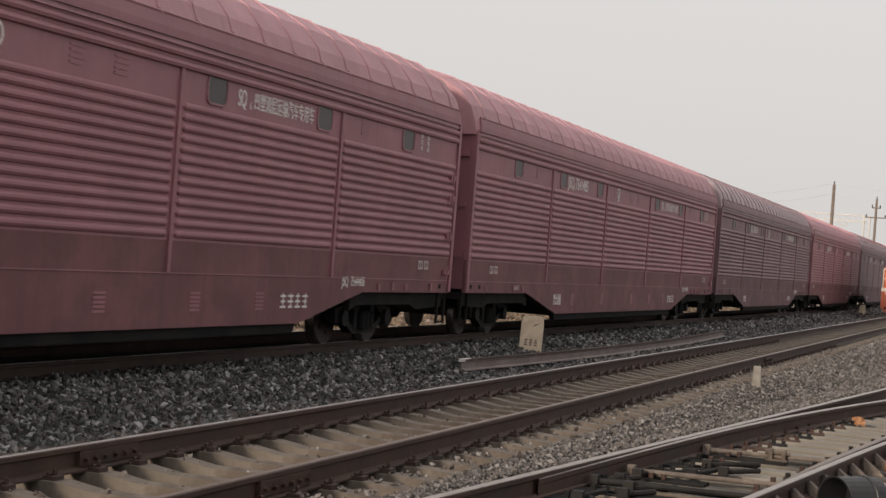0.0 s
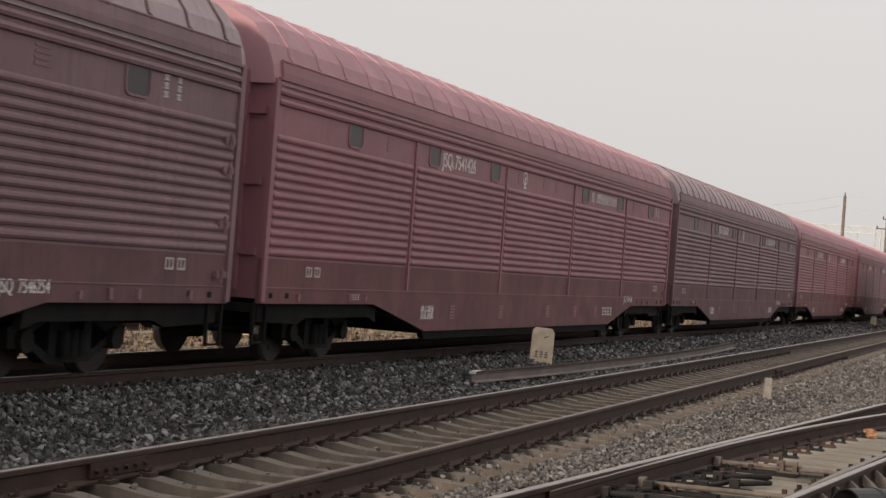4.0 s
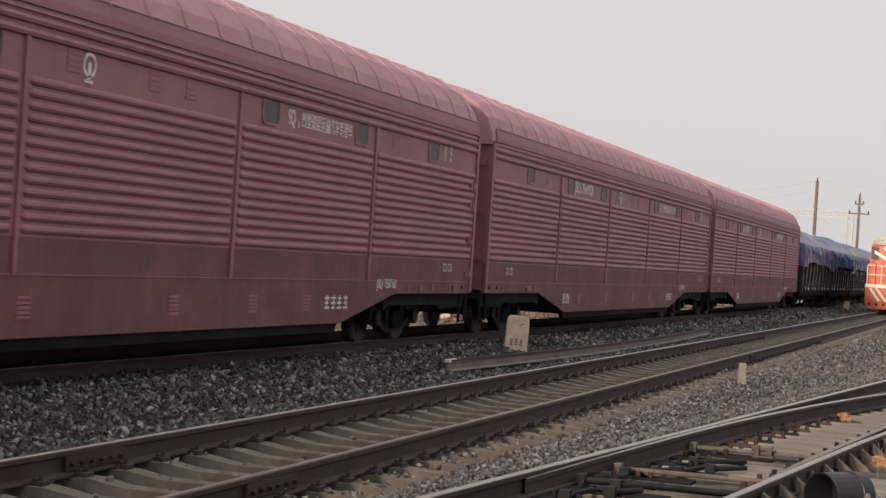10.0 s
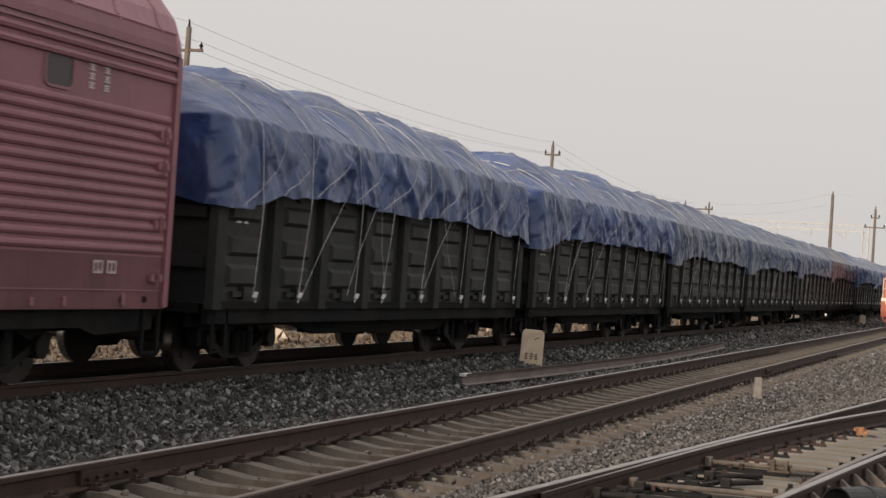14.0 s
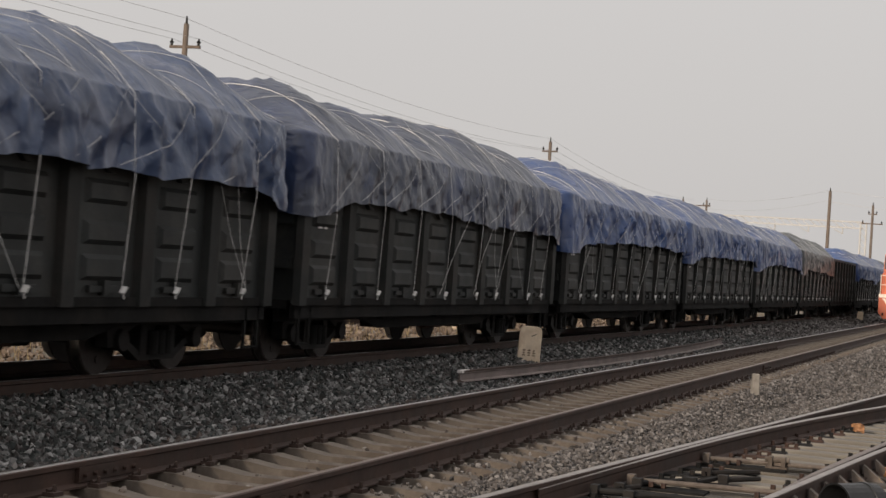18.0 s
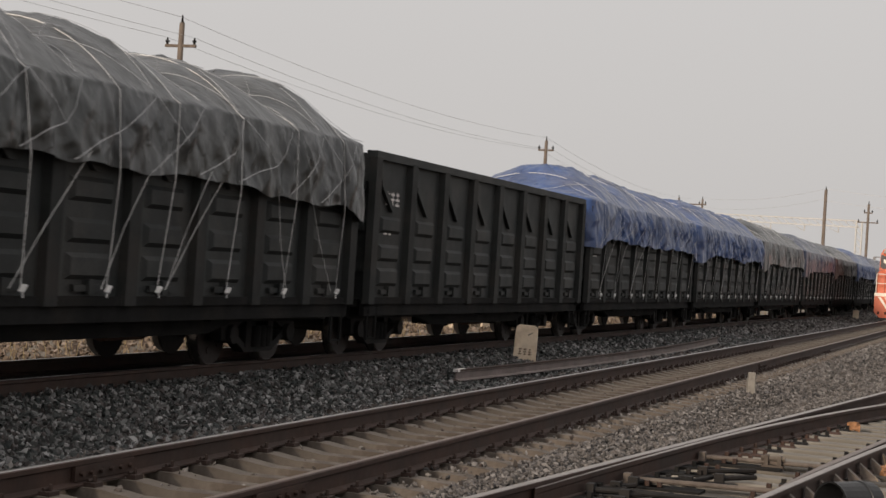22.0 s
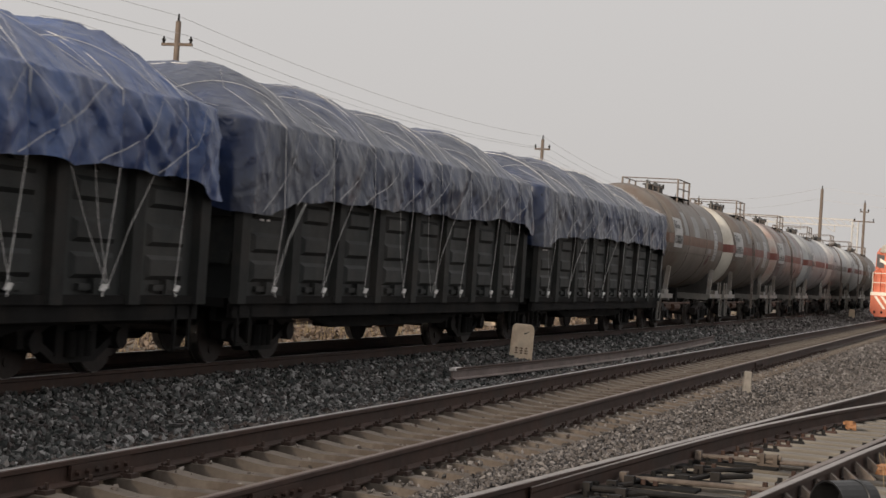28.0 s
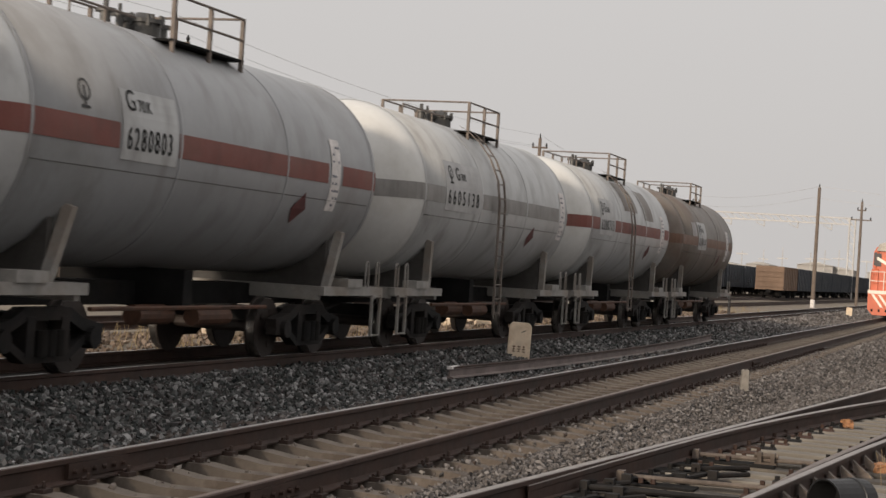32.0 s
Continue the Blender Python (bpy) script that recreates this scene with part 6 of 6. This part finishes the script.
# ---- wagons standing in the far yard ----
def yard_wagon(x, y, mat, label, turn=0.0):
    w = new("yard_wagon")
    bm = bmesh.new()
    box(bm, 0, 13, -1.5, 1.5, 0.9, 3.5)
    part("body", bm, mat, w)
    for i in range(9):
        pb = bmesh.new()
        xx = 0.1 + i * 12.8 / 8
        box(pb, xx - 0.08, xx + 0.08, -1.58, -1.5, 0.9, 3.45)
        part("post", pb, mat, w)
    for z in (1.3, 1.85, 2.4, 2.95):
        eb = bmesh.new()
        box(eb, -0.08, 0.0, -1.48, 1.48, z - 0.09, z + 0.09)
        part("end_rib", eb, mat, w)
    for xc in (2.0, 11.0):
        wb = bmesh.new()
        for q in (-0.9, 0.9):
            for s in (-1, 1):
                tube(wb, (xc + q, s * 0.69, 0.42), (xc + q, s * 0.83, 0.42), 0.42, 16)
        box(wb, xc - 1.1, xc + 1.1, -1.05, 1.05, 0.3, 0.62)
        part("bogie", wb, BLACK, w)
    ub = bmesh.new()
    box(ub, -0.4, 13.4, -0.25, 0.25, 0.6, 0.95)
    part("centre_sill", ub, BLACK, w)
    w.matrix_world = pose(x, y, -0.2, 0, 0, turn)
    return tagged(w, label, "railway wagon", "wagons standing in the yard")


first = yard_wagon(186, 24.2, FARBROWN, "brown open wagon standing in the far yard")
for i in range(1, 12):
    yard_wagon(186 + 14 * i, 24.2, FARWAGON, "dark blue-grey open wagon standing in the far yard")
for i in range(6):
    yard_wagon(176 + 14 * i, 31.0, FARWAGON, "dark blue-grey open wagon standing in the far yard")
for y in (18.5, 24.2, 31.0):
    tr = tagged(new("yard_track"), "far yard track of rusty rails", "railway track", kind="structure")
    for s in (-1, 1):
        bm = bmesh.new()
        extrude_x(bm, [(a, b - 0.2) for a, b in rail_profile()], 20 if y < 20 else 60, 420)
        ob = part("rail", bm, RAIL_SIDE, tr)
        ob.location = (0, y + s * GAUGE, 0)

def rubble(x, y, n, seed):
    r = random.Random(seed)
    root = tagged(new("rubble_pile"), "small heap of pale broken blocks beyond the line", "rubble")
    for i in range(n):
        b = bmesh.new()
        s = 0.10 + 0.14 * r.random()
        box(b, -s, s, -s * 0.7, s * 0.7, -s * 0.4, s * 0.4)
        p = part("block", b, MARKER, root)
        p.matrix_world = pose(x + r.uniform(-1.4, 1.4), y + r.uniform(-0.5, 0.5), -0.22 + 0.16 * r.random(), r.uniform(-20, 20), r.uniform(-20, 20), r.uniform(0, 180))
    return root


rubble(31.0, 14.6, 14, 1)
rubble(46.0, 14.8, 10, 2)

bm = bmesh.new()
rng = random.Random(31)
for i in range(2600):   # dark scrub and dead stalks along the yard's far edge
    x = 20 + 150 * rng.random()
    y = rng.uniform(30.5, 34)
    a = Vector((x, y, -0.5))
    d = Vector((rng.uniform(-0.5, 0.5), rng.uniform(-0.5, 0.5), 1)).normalized() * rng.uniform(0.5, 1.6)
    tube(bm, a, a + d, 0.05, 3, 0.01)
    c = a + d * rng.uniform(0.4, 1.0)
    for k in range(2):
        v = [bm.verts.new(c + Vector((rng.uniform(-0.35, 0.35), rng.uniform(-0.3, 0.3), rng.uniform(-0.3, 0.3)))) for q in range(3)]
        bm.faces.new(v)
tagged(part("scrub", bm, SCRUB), "dark dry scrub along the far edge of the yard", "scrub", kind="stuff")
for i in range(16):
    b = bmesh.new()
    x = 24 + 3.0 * i
    box(b, x - 0.07, x + 0.07, 28.9, 29.04, -0.5, 0.62)
    tagged(part("fence_post", b, POLE), "short concrete fence post at the yard's edge", "fence post", "fence posts at the yard edge")

# ---- far haze: sheds and masts on the skyline ----
rng = random.Random(11)
for i in range(30):
    x, y = 620 + rng.uniform(-40, 60), 22 + i * 6.6
    ww, hh = rng.uniform(6.5, 12), rng.uniform(4.6, 8.4)
    b = bmesh.new()
    hexa(b, [(x, y, -0.5), (x + 20, y, -0.5), (x + 20, y + ww, -0.5), (x, y + ww, -0.5), (x, y, hh), (x + 20, y, hh), (x + 20, y + ww, hh), (x, y + ww, hh)])
    shed = new("far_shed")
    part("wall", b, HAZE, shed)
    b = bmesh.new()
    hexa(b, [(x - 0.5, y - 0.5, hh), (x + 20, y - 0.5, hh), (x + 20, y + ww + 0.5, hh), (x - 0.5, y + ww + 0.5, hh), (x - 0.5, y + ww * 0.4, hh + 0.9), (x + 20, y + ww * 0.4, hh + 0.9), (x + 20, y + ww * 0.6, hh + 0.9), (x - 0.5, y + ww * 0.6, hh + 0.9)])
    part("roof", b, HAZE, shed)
    for k in range(int(ww / 3)):
        b = bmesh.new()
        box(b, x - 0.1, x, y + 1 + 3 * k, y + 2.2 + 3 * k, hh * 0.45, hh * 0.7)
        part("window", b, POLE, shed)
    tagged(shed, "pale hazy shed on the far skyline", "shed")
for i in range(22):
    x, y = 520 + rng.uniform(-60, 60), 26 + i * 5.6
    w = new("far_mast")
    b = bmesh.new()
    tube(b, (x, y, -0.5), (x, y, rng.uniform(9.5, 13)), 0.15, 6, 0.10)
    part("shaft", b, PORTAL, w)
    b = bmesh.new()
    box(b, x - 0.1, x + 0.1, y - 1.6, y + 1.6, 9.0, 9.25)
    part("bracket", b, PORTAL, w)
    tagged(w, "pale mast on the far skyline", "mast", "masts on the far skyline")


# ---- turnout fittings ----
def dwarf_signal():
    """Black hooded lamp low beside the turnout."""
    w = new("dwarf_signal")
    bm = bmesh.new()
    n = 24
    for (xa, ra), (xb, rb_) in (((0, 0.182), (0.015, 0.178)), ((0.015, 0.178), (0.27, 0.178)), ((0.27, 0.178), (0.275, 0.186)), ((0.275, 0.186), (0.30, 0.186)), ((0.30, 0.186), (0.305, 0.178)), ((0.305, 0.178), (0.40, 0.172)), ((0.40, 0.172), (0.40, 0.0001)), ((0, 0.182), (0, 0.168)), ((0, 0.168), (0.30, 0.160)), ((0.30, 0.160), (0.30, 0.0001))):
        A = [bm.verts.new((xa, ra * math.cos(2 * math.pi * i / n), ra * math.sin(2 * math.pi * i / n))) for i in range(n)]
        B = [bm.verts.new((xb, rb_ * math.cos(2 * math.pi * i / n), rb_ * math.sin(2 * math.pi * i / n))) for i in range(n)]
        for i in range(n):
            bm.faces.new((A[i], A[(i + 1) % n], B[(i + 1) % n], B[i]))
    bmesh.ops.remove_doubles(bm, verts=list(bm.verts), dist=0.0005)
    part("hood", bm, LAMP_BLACK, w, "black cylindrical hood")
    lb = bmesh.new()
    tube(lb, (0.27, 0, 0), (0.29, 0, 0), 0.155, 20)
    part("lens", lb, LAMP_BLACK, w, "dark glass lens")
    sb = bmesh.new()
    box(sb, 0.1, 0.3, -0.05, 0.05, -0.32, -0.10)
    part("stand", sb, BLACK, w)
    bb = bmesh.new()
    tube(bb, (0.30, -0.19, 0.02), (0.30, -0.165, 0.02), 0.025, 8)
    part("bolt", bb, PALE_STEEL, w)
    w.matrix_world = pose(12.86, 1.17, -0.10, 0, 0, -40)
    return tagged(w, "black hooded dwarf signal lamp beside the turnout", "signal lamp")


dwarf_signal()


def orange_box(x, y, z, s, turn):
    w = new("switch_box")
    r = random.Random(int(x * 100))
    bm = bmesh.new()
    box(bm, -s, s, -s * 0.7, s * 0.7, 0, s * 1.1)
    bmesh.ops.subdivide_edges(bm, edges=list(bm.edges), cuts=2, use_grid_fill=True)
    for v in bm.verts:
        v.co += Vector((r.uniform(-1, 1), r.uniform(-1, 1), r.uniform(-1, 1))) * s * 0.32
    part("housing", bm, LAMP_ORANGE, w, "scuffed orange housing")
    lb = bmesh.new()
    box(lb, -s * 0.8, s * 0.8, -s * 0.5, s * 0.5, s * 1.1, s * 1.25)
    part("lid", lb, LAMP_ORANGE, w)
    nb = bmesh.new()
    for q in (-0.5, 0.5):
        tube(nb, (q * s, -s * 0.72, s * 0.3), (q * s, -s * 0.95, s * 0.3), s * 0.14, 8)
    part("bolts", nb, PALE_STEEL, w)
    w.matrix_world = pose(x, y, z, 0, 0, turn)
    return tagged(w, "small scuffed orange switch fitting beside the rail", "switch fitting")


orange_box(20.9, 1.68, -0.17, 0.072, 30)
orange_box(16.3, 0.98, -0.24, 0.10, 20)
orange_box(16.05, 0.62, -0.26, 0.10, -15)


def rod(name, a, b, r, mat, label):
    bm = bmesh.new()
    tube(bm, a, b, r, 8)
    for p in (a, b):
        box(bm, p[0] - 0.05, p[0] + 0.05, p[1] - 0.03, p[1] + 0.03, p[2] - 0.04, p[2] + 0.045)
    return part(name, bm, mat, turnout, label)


for x in (12.6, 13.5, 15.75):
    yl = stock_y(x)
    rod("switch_rod", (x, yl - 0.12, -0.13), (x + 0.15, yl - 1.45, -0.13), 0.022, UNDER if x < 13 else DUSTY, "dusty switch rod between the blades")
rod("drive_rod", (12.9, 2.95, -0.16), (12.7, -1.2, -0.16), 0.028, BLACK, "dark drive rod")
bm = bmesh.new()
box(bm, 12.9, 13.12, -1.4, 1.52, -0.27, -0.17)
part("channel_beam", bm, PALE_STEEL, turnout, "grey steel channel beside the rail")
rng = random.Random(9)
for i in range(26):   # rail braces and chairs beside the right-hand rail
    x = 11.2 + 0.57 * i
    y = stock_y(x) - 1.515 - branch(x)
    b = bmesh.new()
    hexa(b, [(x - 0.07, y - 0.22, -0.20), (x + 0.07, y - 0.22, -0.20), (x + 0.07, y - 0.05, -0.20), (x - 0.07, y - 0.05, -0.20), (x - 0.05, y - 0.16, -0.15), (x + 0.05, y - 0.16, -0.15), (x + 0.05, y - 0.035, -0.05), (x - 0.05, y - 0.035, -0.05)])
    part("rail_brace", b, DUSTY, turnout, "cast rail brace")
    y = stock_y(x)
    b = bmesh.new()
    long_plate = x < 15.8
    box(b, x - (0.13 if long_plate else 0.09), x + (0.13 if long_plate else 0.09), y - (0.62 + 0.12 * (i % 3) if long_plate else 0.30), y + 0.22, -0.195, -0.168)
    tube(b, (x, y + 0.13, -0.17), (x, y + 0.13, -0.11), 0.022, 6)
    tube(b, (x, y - 0.2, -0.17), (x, y - 0.2, -0.12), 0.022, 6)
    part("slide_chair", b, BLACK if long_plate else RAIL_SIDE, turnout, "greasy black slide chair" if long_plate else "rusty slide chair")
for x, dy in ((15.8, -0.75),):
    b = bmesh.new()
    y = stock_y(x) + dy
    box(b, x - 0.05, x + 0.05, y - 0.09, y - 0.05, -0.19, -0.06)
    box(b, x - 0.05, x + 0.05, y + 0.03, y + 0.07, -0.19, -0.06)
    box(b, x - 0.06, x + 0.06, y - 0.11, y + 0.09, -0.19, -0.15)
    tube(b, (x, y - 0.12, -0.09), (x, y + 0.10, -0.09), 0.025, 8)
    part("rod_bracket", b, CONCRETE, turnout, "pale upright rod bracket")

rng = random.Random(77)
for i in range(34):   # plates with screw spikes where the rails cross the bearers
    x = 11.75 + 0.57 * (i // 2)
    dy = -0.34 if i % 2 else -1.20
    y = stock_y(x) + dy - (0.012 * max(0.0, x - 13) if i % 2 else branch(x) * 0.9 - 0.012 * max(0.0, x - 13))
    b = bmesh.new()
    hexa(b, [(x - 0.07, y - 0.09, -0.19), (x + 0.07, y - 0.09, -0.19), (x + 0.07, y + 0.09, -0.19), (x - 0.07, y + 0.09, -0.19), (x - 0.055, y - 0.08, -0.168), (x + 0.055, y - 0.08, -0.168), (x + 0.055, y + 0.08, -0.168), (x - 0.055, y + 0.08, -0.168)])
    for q in (-0.05, 0.05):
        tube(b, (x, y + q, -0.17), (x, y + q, -0.115 - 0.02 * rng.random()), 0.022, 6)
    part("bearer_plate", b, RAIL_SIDE if rng.random() < 0.3 else UNDER, turnout, "bolted plate on a bearer")
for i in range(9):   # greasy pull rods and links along the blades
    x = 11.3 + 0.42 * i
    y = stock_y(x) - rng.uniform(0.15, 0.7)
    b = bmesh.new()
    tube(b, (x, y, -0.145), (x + rng.uniform(0.2, 0.5), y - rng.uniform(0.05, 0.5), -0.14), 0.022, 7)
    box(b, x - 0.04, x + 0.04, y - 0.04, y + 0.04, -0.185, -0.10)
    part("pull_rod", b, UNDER, turnout, "greasy dark pull rod")

# dry stalks near the fittings
bm = bmesh.new()
rng = random.Random(21)
for i in range(46):
    x, y = rng.uniform(15.2, 17.0), rng.uniform(-0.3, 1.0)
    z = ground_z(x, y)
    a = Vector((x, y, z))
    d = Vector((rng.uniform(-0.5, 0.5), rng.uniform(-0.5, 0.5), rng.uniform(0.3, 1.0))).normalized() * rng.uniform(0.12, 0.42)
    tube(bm, a, a + d, 0.004, 4, 0.002)
tagged(part("dry_stalks", bm, DRYGRASS), "dry yellow stalks among the stones", "dry grass", kind="stuff")
bm = bmesh.new()
for i in range(1500):
    x = 16 + 90 * rng.random() ** 1.4
    y = rng.uniform(13.3, 17.0)
    a = Vector((x, y, ground_z(x, y)))
    d = Vector((rng.uniform(-0.4, 0.4), rng.uniform(-0.4, 0.4), 1)).normalized() * rng.uniform(0.1, 0.35)
    tube(bm, a, a + d, 0.008, 3, 0.002)
tagged(part("dry_grass", bm, DRYGRASS), "dry grass tufts beyond the line", "dry grass", kind="stuff")
b = bmesh.new()
for i in range(5):
    a = i * 1.26
    hexa(b, [(0.05 * math.cos(a), 0.05 * math.sin(a), 0), (0.09 * math.cos(a + .3), 0.09 * math.sin(a + .3), 0.01), (0.11 * math.cos(a + .7), 0.10 * math.sin(a + .7), 0.03), (0.03, 0.02, 0.02),
             (0.05 * math.cos(a), 0.05 * math.sin(a), 0.03), (0.09 * math.cos(a + .3), 0.09 * math.sin(a + .3), 0.05), (0.10 * math.cos(a + .7), 0.09 * math.sin(a + .7), 0.06), (0.03, 0.02, 0.07)])
scrap = part("plastic_scrap", b, material("pale_green_plastic", (0.45, 0.55, 0.35), 0.4, vary=0.2, scale=20))
scrap.location = (11.7, 3.42, -0.24)
tagged(scrap, "crumpled pale green plastic scrap on the ballast", "litter")

# ---- pieces: sleepers, fastenings, bearers, stones ----
SLEEPER, CLIP = sleeper_mesh(), clip_mesh()
rng = random.Random(3)
for tr, yc, rows in ((trackB, YB, sleepersB), (trackA, YA, sleepersA)):
    for x in rows:
        sl = link("sleeper", SLEEPER, tr, at=(x, yc + rng.uniform(-0.02, 0.02), rng.uniform(-0.008, 0.004)))
        sl.rotation_euler = (0, 0, rng.uniform(-0.012, 0.012))
        if x < 46 and tr is trackB:
            for s in (-1, 1):
                link("fastening", CLIP, tr, at=(x, yc + s * GAUGE, 0))
bearer = bmesh.new()
box(bearer, -0.115, 0.115, -0.5, 0.5, -0.38, -0.185)
bmesh.ops.bevel(bearer, geom=list(bearer.edges), offset=0.012, segments=1, affect="EDGES")
first_bearer = part("bearer", bearer, TIMBER, turnout, "pale worn turnout bearer")
oily_mesh = first_bearer.data.copy()
oily_mesh.materials.clear()
oily_mesh.materials.append(OILY)
for i in range(76):
    x = -1.98 + 0.57 * i
    mid = stock_y(x) - 0.76 - branch(x) * 0.5
    lng = 2.7 + branch(x)
    oily = x < 13.6 or 15.3 < x < 16.3
    ob = first_bearer if i == 0 else link("bearer", oily_mesh if oily else first_bearer.data, turnout)
    ob.matrix_local = Matrix.LocRotScale((x, mid, rng.uniform(-0.012, 0.006)), Euler((0, 0, radians(-5.7) + rng.uniform(-0.015, 0.015))), (rng.uniform(0.9, 1.12), lng, 1))


def band(lo, hi):
    return lambda xs: (np.full(len(xs), lo), np.full(len(xs), hi))


def right_of_turnout(off0, off1):
    return lambda xs: (3.25 - 0.0992 * (xs - 10.64) + off0, 3.25 - 0.0992 * (xs - 10.64) + off1)


stones("ballast_stones", 52000, 8.5, 60, band(6.45, 9.95), 0.055, 1, "grey crushed-stone ballast between the tracks")
stones("ballast_stones", 7000, 8.5, 50, band(6.35, 7.35), 0.060, 11, "brownish crushed stone along the middle track", STONE_BROWN)
stones("ballast_stones", 11000, 55, 150, band(6.3, 9.9), 0.10, 12, "grey crushed-stone ballast far along the tracks", STONE_PALE, bias=1.3)
stones("ballast_stones", 40000, 9.5, 60, lambda xs: (np.maximum(3.25 - 0.0992 * (xs - 10.64) + 0.06, -2.0), np.full(len(xs), 4.1)), 0.034, 2, "pale crushed-stone ballast beside the turnout", STONE_PALE)
stones("ballast_stones", 17000, 8.5, 60, band(4.0, 6.6), 0.046, 3, "crushed stone between the concrete sleepers", STONE_BED)
stones("ballast_stones", 2400, 8.5, 42, band(4.1, 6.45), 0.036, 13, "small stones and dirt strewn over the sleepers", STONE_BROWN, sleeper_top)
stones("ballast_stones", 3600, 8.5, 45, band(3.85, 4.5), 0.036, 14, "crushed stone lying over the sleeper ends", STONE_PALE, sleeper_top)
stones("ballast_stones", 6000, 9, 40, right_of_turnout(-3.2, 0), 0.05, 4, "dark crushed stone between the turnout bearers", STONE)
stones("ballast_stones", 16000, 30, 110, lambda xs: (np.full(len(xs), -4.0), np.full(len(xs), 4.3)), 0.06, 5, "pale crushed stone over the yard", STONE_PALE)
stones("ballast_stones", 12000, 14, 90, band(12.6, 16.8), 0.085, 6, "sunlit crushed stone beyond the line", STONE_TAN)


# ---- movement ----
def travel(t):
    i = min(31, int(t))
    return TRAVEL[i] + (TRAVEL[i + 1] - TRAVEL[i]) * (t - i)


def motions():
    """The train rolls past at about 55 to 62 km/h; its wheels turn with it."""
    for ob, x in TRAIN:
        walk(ob, [(t, pose(x - TRAVEL[t], YA, 0)) for t in range(33)])
    first = WHEELSETS[0]
    rows = []
    for k in range(32 * FPS + 1):
        t = k / FPS
        rows.append((t, pose(0, 0, 0, 0, -math.degrees(travel(t) / 0.42) % 360, 0)))
    walk(first, rows)
    act, slot = first.animation_data.action, first.animation_data.action_slot
    for ob in WHEELSETS[1:]:
        ob.rotation_mode = "QUATERNION"
        ob.animation_data_create()
        ob.animation_data.action = act
        ob.animation_data.action_slot = slot


motions()
